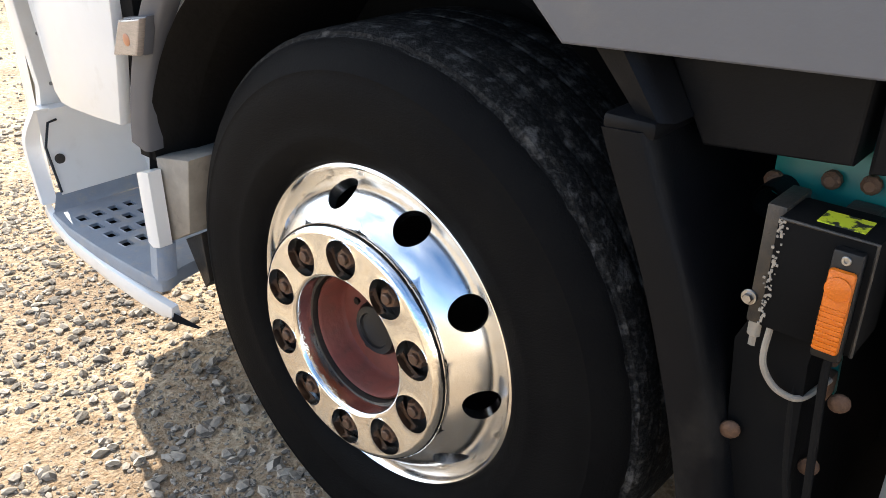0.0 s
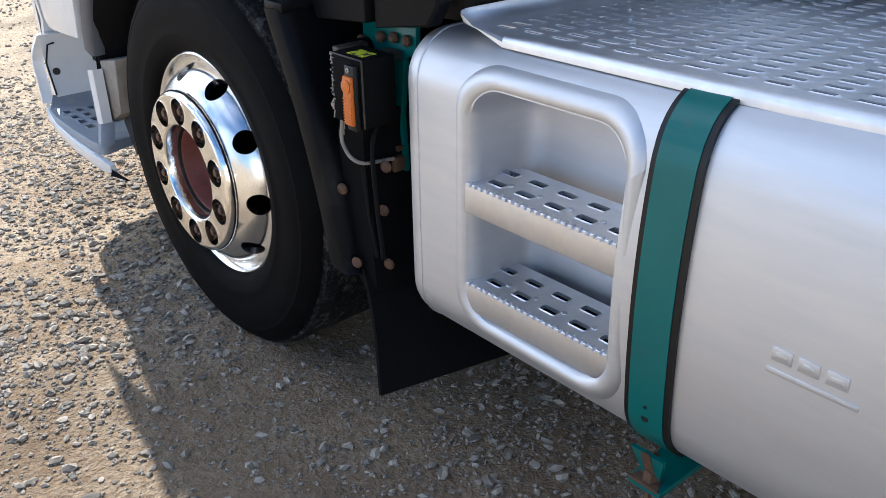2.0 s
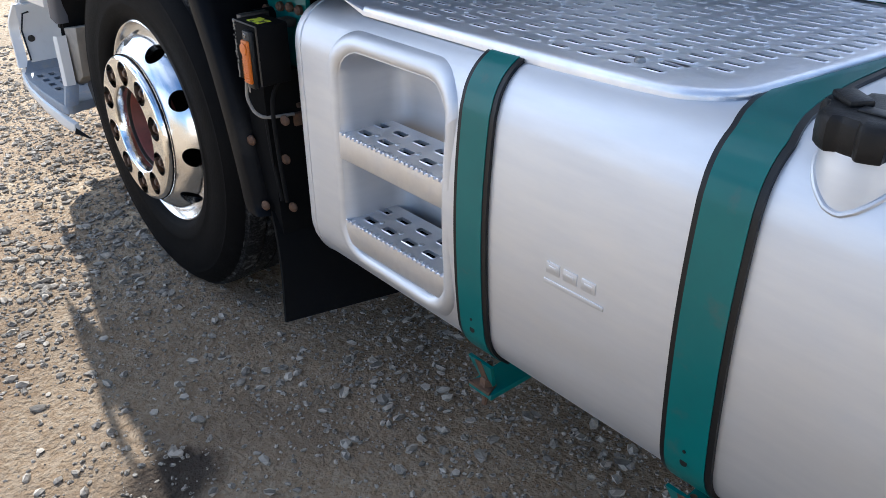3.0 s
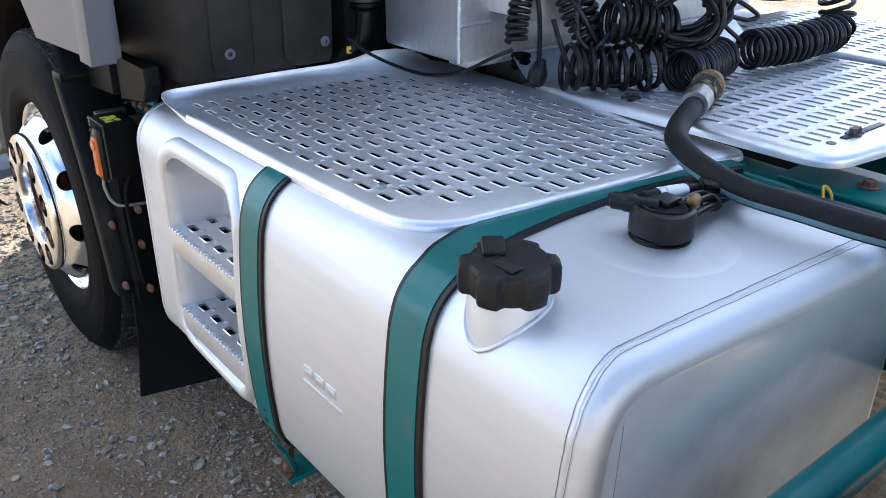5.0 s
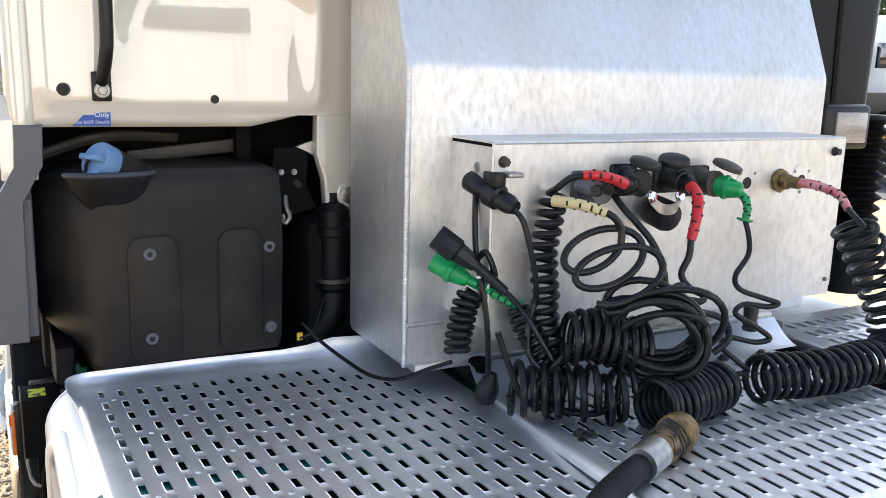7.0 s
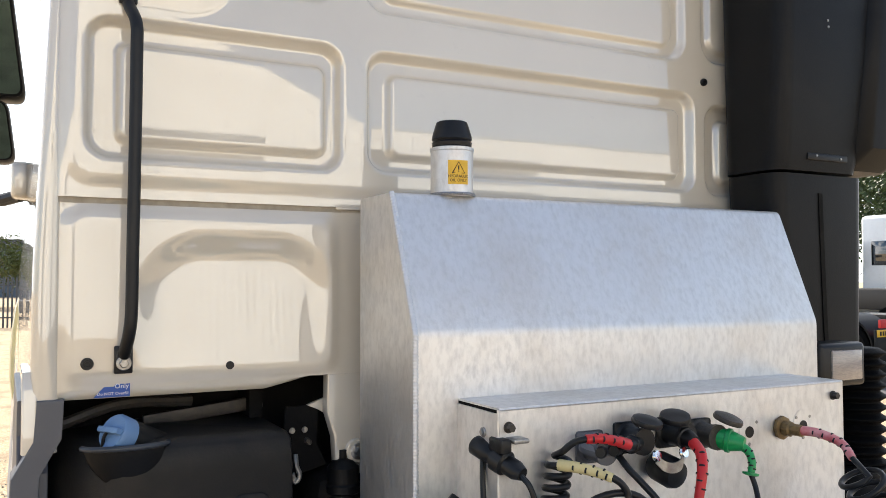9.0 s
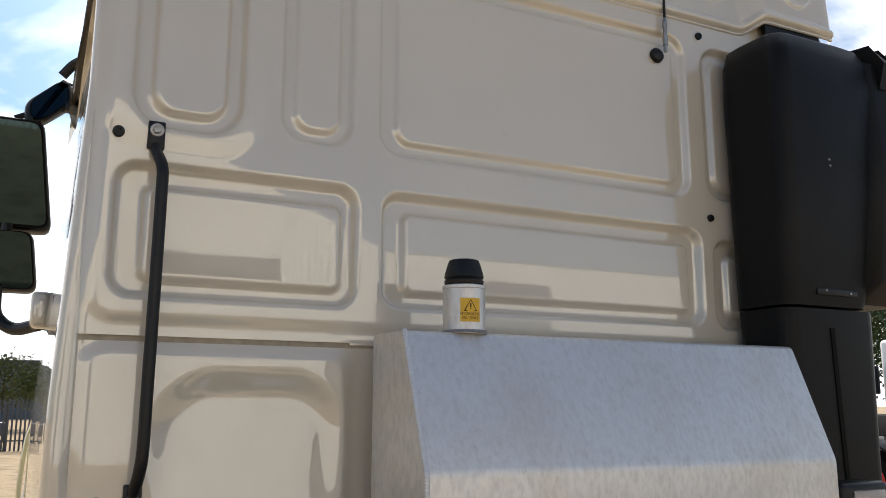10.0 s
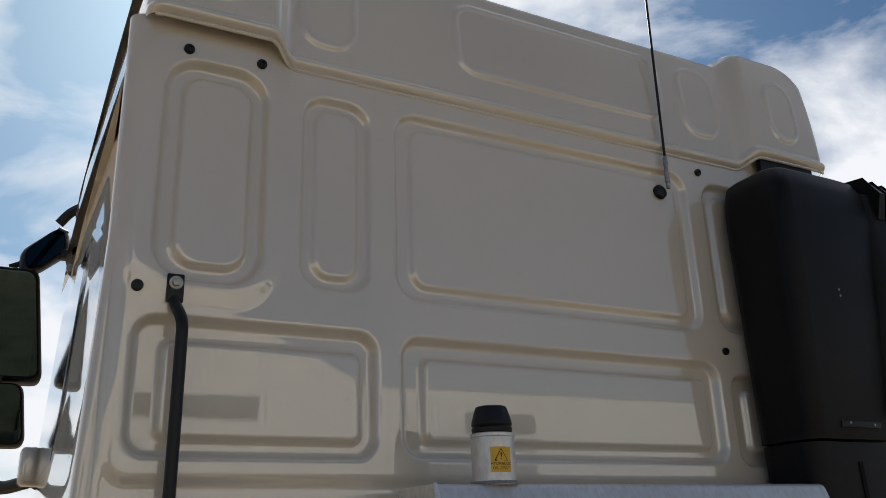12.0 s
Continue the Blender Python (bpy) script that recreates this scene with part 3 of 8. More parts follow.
def cone_point(u, v, d=0.0):
    """u: angle, v: 0 at the flange to 1 at the nut ring; d: depth along the outward normal."""
    t = v
    bulge = 0.010 * math.sin(math.pi * t)
    r = CONE_R0 + (CONE_R1 - CONE_R0) * t + bulge + d * 0.78
    y = CONE_Y0 + (CONE_Y1 - CONE_Y0) * t - bulge * 0.8 - d * 0.62
    return wheel_point(r, u, y)


bm = wheel_lathe([(0.2895, 0.022), (0.302, 0.010), (0.3045, 0.004), (0.303, -0.002), (0.2985, -0.004), (0.294, -0.001), (0.290, 0.012), (0.286, 0.022), (CONE_R0, CONE_Y0)], 120)
step10 = 2 * math.pi / 10
for k in range(10):
    a = k * step10 + radians(30)
    hole = [(a + 0.114 * math.cos(q), 0.47 + 0.315 * math.sin(q)) for q in [2 * math.pi * j / 28 for j in range(28)]]
    holed(bm, (a - step10 / 2, a + step10 / 2, 0.0, 1.0), hole, cone_point, rings=5, wall=0.020)
wheel_lathe([(CONE_R1, CONE_Y1), (0.213, -0.054), (0.20, -0.052)], 120, bm=bm)
bmesh.ops.remove_doubles(bm, verts=bm.verts, dist=0.0003)
part("rim", bm, POLISHED, front_wheel, "polished aluminium rim with round holes", 40)

# chrome nut ring cover with ten openings
RING_Y = -0.076


def ring_point(u, v, d=0.0):
    return wheel_point(v, u, RING_Y - d)


bm = wheel_lathe([(0.211, -0.040), (0.2165, -0.050), (0.217, -0.062), (0.2135, -0.070), (0.207, RING_Y + 0.001), (0.2035, RING_Y)], 120)
for k in range(10):
    a = k * step10 + radians(16)
    rr = 0.0345
    hole = [(a + rr / 0.168 * math.cos(q), 0.168 + rr * math.sin(q)) for q in [2 * math.pi * j / 24 for j in range(24)]]
    holed(bm, (a - step10 / 2, a + step10 / 2, 0.133, 0.2035), hole, ring_point, rings=3, wall=0.016, rim=0.0015)
wheel_lathe([(0.133, RING_Y), (0.129, RING_Y + 0.002), (0.1265, RING_Y + 0.007), (0.1255, RING_Y + 0.03), (0.1235, RING_Y + 0.045)], 120, bm=bm)
bmesh.ops.remove_doubles(bm, verts=bm.verts, dist=0.0003)
part("nut_ring_cover", bm, CHROME, front_wheel, "chrome nut ring with ten openings", 40)
part("disc_face", wheel_lathe([(0.205, -0.050), (0.20, -0.046), (0.135, -0.046), (0.122, -0.040), (0.120, 0.0)], 80), DARK_STEEL, front_wheel)
nut_mesh = None
for k in range(10):
    a = k * step10 + radians(16)
    if nut_mesh is None:
        bm = lathe([(0.0215, 0.0), (0.0215, 0.005), (0.0175, 0.007)], (0, 0, 0), (0, -1, 0), 20)
        lathe([(0.0185, 0.006), (0.0185, 0.020), (0.016, 0.024), (0.0105, 0.024), (0.0105, 0.021), (0.0, 0.021)], (0, 0, 0), (0, -1, 0), 6, bm=bm)
        lathe([(0.0095, 0.020), (0.0095, 0.029), (0.008, 0.0305)], (0, 0, 0), (0, -1, 0), 14, bm=bm)
        ob = part("wheel_nut", bm, NUT, front_wheel, "rusty hexagon wheel nut")
        nut_mesh = ob.data
    else:
        ob = new("wheel_nut", nut_mesh)
        ob.parent = front_wheel
    ob.matrix_basis = Matrix.Translation(wheel_point(0.1675, a, -0.046)) @ Matrix.Rotation(k * 1.7, 4, "Y")
part("hub", wheel_lathe([(0.121, 0.02), (0.119, -0.030), (0.114, -0.034), (0.110, -0.028), (0.107, 0.012), (0.101, 0.020), (0.055, 0.024), (0.050, 0.020)], 64), HUB, front_wheel, "rust-red painted hub")
bm = wheel_lathe([(0.051, 0.026), (0.050, 0.004), (0.045, -0.004), (0.034, -0.006), (0.032, -0.002), (0.014, -0.003), (0.0, -0.003)], 40, cap=(False, True))
for k in range(5):
    a = k * 2 * math.pi / 5 + 0.3
    lathe([(0.007, 0), (0.007, 0.005)], wheel_point(0.072, a, 0.023), (0, -1, 0), 6, bm=bm)
part("hub_cap", bm, BLACK, front_wheel, "dark steel hub cap")

# wheel housing and mudguards
bm = bmesh.new()
arch = [radians(q) for q in range(-2, 184, 6)]
loft([[(WX + r * math.cos(a), y, 0.52 + r * math.sin(a)) for a in arch] for r, y in ((0.61, 0.05), (0.61, 0.42), (0.50, 0.43), (0.2, 0.44))], closed=False, cap=(False, False), bm=bm)
front_arch = [radians(q) for q in range(92, 171, 6)]
loft([[(WX + r * math.cos(a), y, 0.52 + r * math.sin(a)) for a in front_arch] for r, y in ((0.645, -0.036), (0.612, 0.06), (0.612, 0.42))], closed=False, cap=(False, False), bm=bm)
box(-0.9, 0.75, 0.43, 0.46, 0.32, 1.5, bm=bm)
part("wheel_housing", bm, VOID, truck, "black plastic wheel housing")


def fender(points, y0, y1, thick, name, mat, label, side=0.05):
    """A curved guard strip: an outline in (x, z) swept across y, with a turned-in outer edge."""
    line = smooth_path([(x, 0, z) for x, z in points], 6)
    inner = []
    for i, q in enumerate(line):
        w = (line[min(i + 1, len(line) - 1)] - line[max(i - 1, 0)]).normalized()
        inner.append(q + Vector((-w.z, 0, w.x)) * thick)
    rings = []
    for q, p in zip(line, inner):
        rings.append([(q.x, y0 + 0.006, q.z), (q.x, y1, q.z), (p.x, y1, p.z), (p.x, y0, p.z), ((q.x * 0.4 + p.x * 0.6), y0 - 0.003, (q.z * 0.4 + p.z * 0.6))])
    return part(name, loft(rings), mat, truck, label)


# rear half of the front wheel's guard: upper piece, notch, lower piece running down behind the tyre
bm = bmesh.new()
low = [(0.446, 0.974), (0.472, 0.912), (0.522, 0.80), (0.570, 0.655), (0.602, 0.53), (0.613, 0.47), (0.628, 0.446)]
line = smooth_path([(x, 0, z) for x, z in low], 6)
rings = []
for q in line:
    rings.append([(q.x, -0.050, q.z), (q.x + 0.050, -0.054, q.z + 0.004), (q.x + 0.059, -0.047, q.z + 0.005), (q.x + 0.064, -0.018, q.z), (q.x + 0.068, 0.33, q.z), (q.x + 0.03, 0.33, q.z), (q.x - 0.004, -0.01, q.z)])
part("mudguard_lower", loft(rings), GUARD, truck, "black plastic mudguard behind the front tyre", 50)
bm = loft([[(0.480 - 0.90 * t, -0.032, 0.990 + t), (0.512 - 0.72 * t, -0.042, 0.990 + t), (0.528 - 0.68 * t, -0.03, 0.990 + t), (0.535 - 0.68 * t, 0.3, 0.990 + t), (0.47 - 0.9 * t, 0.3, 0.990 + t)] for t in (0.0, 0.04, 0.12)])
part("mudguard_upper", bm, GUARD, truck, "", 50)
box_bm = box(0.446, 0.515, -0.05, 0.3, 0.970, 0.992, 0.006)
part("mudguard_ledge", box_bm, GUARD, truck)
# vertical backing board behind the guard, then the flap below it
bm = prism([(0.65, 0.80), (0.63, 0.75), (0.655, 0.45), (0.70, 0.40), (0.735, 0.41), (0.715, 0.75), (0.72, 0.80)], lambda u, v, d: (u, d, v), -0.016, 0.44)
part("splash_board", bm, FLAP, truck, "black rubber splash board", 20)
bm = bmesh.new()
rows = linspace(0.0, 1.0, 12)
front = [[(0.690 + 0.125 * t + 0.010 * math.sin(t * 4) + 0.13 * f * t * t - 0.01 * f, -0.022 - 0.058 * t * (1 - f) + 0.44 * f, 0.46 - 0.238 * t) for f in (0, 0.2, 0.4, 0.6, 0.8, 1)] for t in rows]
loft([r + [(p[0] + 0.009, p[1], p[2] + 0.002) for p in r[::-1]] for r in front], bm=bm)
part("mud_flap", bm, FLAP, truck, "black rubber mud flap with slanting lower edge", 30)
for at in ((0.648, -0.026, 0.632), (0.690, -0.031, 0.478), (0.735, 0.012, 0.60), (0.75, 0.012, 0.70), (0.745, 0.012, 0.48)):
    part("flap_bolt", lathe([(0.0125, 0), (0.0125, 0.003), (0.010, 0.006), (0.006, 0.0075)], at, (0.35, -0.94, 0), 14), RUST, truck, "rusty round bolt head")
bm = tube(smooth_path([(0.70, 0.02, 0.79), (0.703, -0.008, 0.74), (0.715, -0.012, 0.62), (0.735, -0.01, 0.5)], 6), 0.0055, 8)
tube(smooth_path([(0.728, 0.02, 0.79), (0.732, -0.006, 0.74), (0.742, -0.010, 0.62), (0.75, -0.006, 0.5)], 6), 0.005, 8, bm=bm)
part("brake_pipe", bm, VOID, truck)

# unseen running gear added on the far side to block light and keep the ground under the truck dark
part("far_tyre", lathe([(0.30, 0.0), (0.47, 0.01), (0.50, 0.05), (0.50, 0.26), (0.47, 0.30), (0.30, 0.31)], (WX, 1.98, WZ), (0, 1, 0), 40), RUBBER, truck, "", 40)
part("far_tank", box(0.78, 2.60, 1.72, 2.28, 0.30, 0.96, 0.08, 4), TANK, truck, "", 40)
part("far_flap", box(0.66, 0.70, 1.90, 2.30, 0.16, 0.90, 0.005), FLAP, truck)

# electrical box with amber side marker, on its teal bracket
EB = (0.660, 0.762, -0.042, 0.036, 0.790, 0.922)
ebox = part("side_marker_box", box(*EB, 0.005), FLAP, truck, "black steel box carrying an amber side marker")
part("back_flange", box(0.640, 0.662, -0.022, 0.050, 0.780, 0.926, 0.003), DARK_STEEL, ebox)
rnd = random.Random(8)
bm = bmesh.new()
for k in range(80):
    s = rnd.uniform(0.0006, 0.0015)
    x, z = 0.6650 + rnd.gauss(0, 0.0022), rnd.uniform(0.794, 0.921)
    box(x - s, x + s, -0.0426 - s * 0.4, -0.041, z - s * rnd.uniform(0.6, 1.8), z + s, 0, bm=bm)
part("corroded_seam", bm, DUSTY, ebox, "flaking grey corrosion along the seam")
part("paint_mark", box(0.694, 0.742, -0.026, 0.008, 0.9215, 0.9232), LIME, ebox, "smudged yellow-green paint mark")
lampm = part("marker_lamp", box(0.723, 0.753, -0.056, -0.041, 0.786, 0.912, 0.004), BLACK, ebox)
part("amber_lens", box(0.7245, 0.7515, -0.063, -0.054, 0.798, 0.893, 0.004), ORANGE, lampm, "amber reflector lens")
for k in range(9):
    part("lens_rib", box(0.7255, 0.7505, -0.0640, -0.0625, 0.802 + k * 0.0058, 0.8045 + k * 0.0058), ORANGE, lampm)
part("lens_ring", lathe([(0.011, 0), (0.013, 0.001), (0.013, 0.003), (0.010, 0.004)], (0.738, -0.0625, 0.874), (0, -1, 0), 24), ORANGE, lampm)
part("screw", socket_screw((0.738, -0.056, 0.903), (0, -1, 0), 0.005, 0.003), STEEL, lampm)
part("screw", bolt((0.640, -0.022, 0.811), (0, -1, 0), 0.006, 0.006), STEEL, ebox)
part("cable_gland", lathe([(0.010, 0), (0.010, 0.02), (0.0075, 0.022), (0.0075, 0.034)], (0.650, -0.010, 0.782), (0, 0, -1), 12), DUSTY, ebox)
part("marker_cable", tube(smooth_path([(0.672, -0.030, 0.795), (0.672, -0.036, 0.752), (0.680, -0.034, 0.728), (0.696, -0.030, 0.712), (0.716, -0.014, 0.704), (0.726, 0.05, 0.700)], 6), 0.0040, 8), DUSTY, ebox)
part("box_edge", tube([(0.662, -0.041, 0.921), (0.760, -0.041, 0.921), (0.760, -0.041, 0.792)], 0.0022, 6), DARK_STEEL, ebox)
part("lug_plate", box(0.700, 0.735, 0.036, 0.074, 0.900, 0.918, 0.003), DARK_STEEL, ebox)
part("pipe_stub", lathe([(0.019, 0), (0.019, 0.06), (0.015, 0.06), (0.015, 0.0)], (0.622, 0.030, 0.905), (0, 1, 0), 20, closed_ends=False), DARK_TRIM, ebox, "dark open pipe stub")
bracket = part("box_bracket", prism([(0.606, 0.985), (0.775, 0.985), (0.772, 0.918), (0.738, 0.900), (0.722, 0.780), (0.728, 0.664), (0.686, 0.668), (0.676, 0.880), (0.606, 0.900)][::-1], lambda u, v, d: (u, d, v), 0.078, 0.090, 0.002), TEAL, truck, "teal steel bracket")
for at in ((0.610, 0.076, 0.917), (0.673, 0.076, 0.933), (0.714, 0.076, 0.938), (0.753, 0.076, 0.938), (0.722, 0.076, 0.716), (0.722, 0.076, 0.690)):
    part("bracket_bolt", lathe([(0.011 if at[2] > 0.8 else 0.006, 0), (0.011 if at[2] > 0.8 else 0.006, 0.008), (0.006, 0.013)], at, (0, -1, 0), 10), RUST, bracket, "rusty bolt")
part("lower_lug", box(0.690, 0.728, 0.050, 0.080, 0.668, 0.700, 0.004), RUST, bracket, "rusty lug")

# dark skirt between guard and deck, and the grey side skirt above it
part("under_skirt_panel", prism([(0.48, 1.14), (0.492, 1.05), (0.543, 0.958), (0.706, 0.973), (0.712, 1.14)], lambda u, v, d: (u, d, v), 0.012, 0.30, 0.004), DARK_TRIM, truck, "black plastic under-skirt", 20)
# fuel-side moulded tank shroud behind the cab step (runs in under the cab)
part("tank_shroud_skirt", prism([(0.718, 1.07), (0.718, 0.964), (0.87, 0.988), (0.898, 1.03), (0.898, 1.07)], lambda u, v, d: (u, d, v), 0.024, 0.060, 0.006), DARK_TRIM, truck, "black plastic shroud", 20)

# ---- fuel tank ----
TX0, TX1, TY1, TZ0, TZ1, TRT, TRB = 0.810, 2.212, 0.690, 0.382, 0.982, 0.092, 0.105


def tank_front(z):
    """y of the tank's front at a height: flat sheet that bows gently outwards between the rounded edges."""
    return tank_flat(z) - 0.020 * max(0.0, 1 - ((z - 0.66) / 0.25) ** 2)


def tank_flat(z):
    if z > TZ1 - TRT:
        q = min(1.0, (z - (TZ1 - TRT)) / TRT)
        return TRT - TRT * math.sqrt(max(0.0, 1 - q * q))
    if z < TZ0 + TRB:
        q = min(1.0, ((TZ0 + TRB) - z) / TRB)
        return TRB - TRB * math.sqrt(max(0.0, 1 - q * q))
    return 0.0


REC = (0.972, 1.356, 0.452, 0.950)          # patch of the front that carries the step recess
zs = sorted([TZ0 + TRB - TRB * math.sin(radians(q)) for q in range(0, 91, 9)] + [TZ1 - TRT + TRT * math.sin(radians(q)) for q in range(0, 91, 6)] + linspace(0.52, 0.86, 14) + [REC[2], REC[3]])
outline = [(tank_front(z), z) for z in zs]
outline += [(TY1 - 0.12 + 0.12 * math.sin(radians(q)), TZ1 - 0.12 + 0.12 * math.cos(radians(q))) for q in range(0, 91, 15)]
outline += [(TY1 - 0.12 + 0.12 * math.cos(radians(q)), TZ0 + 0.12 - 0.12 * math.sin(radians(q))) for q in range(0, 91, 15)]
pts = []
for p in outline:
    if not pts or math.hypot(p[0] - pts[-1][0], p[1] - pts[-1][1]) > 1e-4:
        pts.append(p)
outline = pts


def inset(d):
    res = []
    m = len(outline)
    for i, (y, z) in enumerate(outline):
        a, b = outline[i - 1], outline[(i + 1) % m]
        ty, tz = b[0] - a[0], b[1] - a[1]
        ln = math.hypot(ty, tz)
        res.append((y + tz / ln * d, z - ty / ln * d))
    return res


END_R = 0.050
stations = [(TX0 + END_R - END_R * math.cos(radians(q)), END_R * (1 - math.sin(radians(q)))) for q in range(0, 91, 15)]
stations += [(x, 0.0) for x in (REC[0], REC[1], 1.45, 1.60, 1.75, 1.9, 2.02, 2.10)]
R2 = 0.034
stations += [(TX1 - R2 + R2 * math.cos(radians(q)), R2 * (1 - math.sin(radians(q)))) for q in range(90, -1, -15)]
bm = loft([[(x, y, z) for y, z in inset(d)] for x, d in stations], cap=(True, False))
doomed = [f for f in bm.faces if REC[0] - 1e-3 < f.calc_center_median().x < REC[1] + 1e-3 and REC[2] < f.calc_center_median().z < REC[3] and f.calc_center_median().y < 0.2 and len(f.verts) == 4]
bmesh.ops.delete(bm, geom=doomed, context="FACES")
RC = (1.168, 0.702)
rec_outline = [(RC[0] + u, RC[1] + v) for u, v in rounded(0.338, 0.446, 0.062, 8)]
holed(bm, REC, rec_outline, lambda u, v, d: (u, tank_front(v) - d, v), rings=3, extra=[(u, z) for u in REC[:2] for z in zs if REC[2] + 0.002 < z < REC[3] - 0.002])
# recess walls and back
levels = []
for depth, shrink in ((0.0, 0.0), (0.010, 0.006), (0.03, 0.010), (0.12, 0.016), (0.145, 0.022), (0.158, 0.036), (0.160, 0.06)):
    levels.append([(RC[0] + (u - RC[0]) * (1 - shrink / 0.17), max(tank_front(v), depth - 0.012) if depth else tank_front(v), RC[1] + (v - RC[1]) * (1 - shrink / 0.21)) for u, v in rec_outline])
loft(levels, cap=(False, True), bm=bm)
bmesh.ops.remove_doubles(bm, verts=bm.verts, dist=0.0004)


def relax(x, y, z):
    """The bow of the front dies away towards the tank's front end."""
    if y > 0.10:
        return y
    return y + 0.020 * max(0.0, 1 - ((z - 0.66) / 0.25) ** 2) * max(0.0, min(1.0, (1.30 - x) / 0.40))


def end_skew(x, y):
    """The rear end stands a little out of square."""
    return x + 0.055 * max(0.0, y - 0.06) * max(0.0, min(1.0, (x - 2.06) / 0.12))


for v in bm.verts:
    v.co = (end_skew(v.co.x, v.co.y), relax(*v.co), v.co.z)
fuel_tank = part("fuel_tank", bm, TANK, truck, "satin aluminium fuel tank with recessed steps and teal straps", 50)
ends = [[(end_skew(TX1, y) + dx, y, z) for y, z in inset(d)] for dx, d in ((0.0, R2), (0.0006, R2 + 0.003))]
part("end_plate", loft(ends, cap=(False, True)), TANK_END, fuel_tank, "dull mill-finish aluminium end plate", 60)


def band(x0, x1, z_from, y_to, d0, d1, sway=0.0):
    """A strap that follows the tank's outline from low on the front over the top."""
    front = [(tank_front(z), z) for z in zs if z >= z_from]
    line = front + [(y, TZ1) for y in linspace(TRT + 0.03, y_to, 16)]
    rings = []
    xa, xb = x0, x1
    for i, (y, z) in enumerate(line):
        lean = lerp_list([0.0, 0.62, 0.96, 0.975], [0.0, 0.0, -0.004, -0.004], z) + (lerp_list([0.05, 0.12, 0.2, 0.3, 0.46, 0.55, 0.7], [0.0, -0.022, -0.038, -0.047, -0.048, -0.036, 0.0], y) if sway else 0.0)
        x0, x1 = xa + lean, xb + lean
        a, b = line[max(i - 1, 0)], line[min(i + 1, len(line) - 1)]
        ty, tz = b[0] - a[0], b[1] - a[1]
        ln = math.hypot(ty, tz) or 1
        ny, nz = -tz / ln, ty / ln
        rings.append([(x0, y + ny * d0, z + nz * d0), (x0, y + ny * d1, z + nz * d1), (x1, y + ny * d1, z + nz * d1), (x1, y + ny * d0, z + nz * d0)])
    return loft(rings)


# raised bead round the recess
bead = []
for u, v in [(RC[0] + a, RC[1] + b) for a, b in rounded(0.366, 0.474, 0.076, 12)]:
    bead.append(Vector((u, tank_front(v) - 0.002, v)))
rings = []
for q in bead:
    out = Vector((q.x - RC[0], 0, q.z - RC[1]))
    k = max(abs(out.x) / 0.183, abs(out.z) / 0.237)
    way = out.normalized()
    ring = []
    for s, h in ((-0.019, 0.000), (-0.015, -0.004), (-0.006, -0.0075), (0.004, -0.0080), (0.012, -0.0045), (0.018, -0.001), (0.021, 0.003)):
        v = min(TZ1 - 0.004, q.z + way.z * s)
        ring.append((q.x + way.x * s, relax(q.x + way.x * s, tank_front(v), v) + h, v + (-h * 0.5 if q.z > 0.9 else 0.0)))
    rings.append(ring)
rings.append(rings[0])
part("recess_bead", loft(rings, closed=False, cap=(False, False)), TANK, fuel_tank, "rounded rim round the step recess", 80)
for x, r, mt in ((0.866, 0.0026, TANK), (2.164, 0.0007, WELD), (2.176, 0.0005, WELD), (2.170, 0.0045, TANK)):
    seam = []
    ring = dense(inset(-0.0004 if r < 0.002 else 0.003 if r > 0.004 else 0.0), 0.010)
    for y, z in ring:
        seam.append(Vector((end_skew(x, y) + 0.0012 * noise.noise((y * 60, z * 60, x * 9)) + (0.010 if x > 2 else 0.0) * max(0.0, 1 - max(0.0, y) / 0.10) ** 1.5, relax(x, y, z), z)))
    part("weld_seam", tube(seam[:-20], r, 6, taper=lambda t: 1 + 0.35 * noise.noise((t * 300, x * 50, 0))), mt, fuel_tank, "", 60)


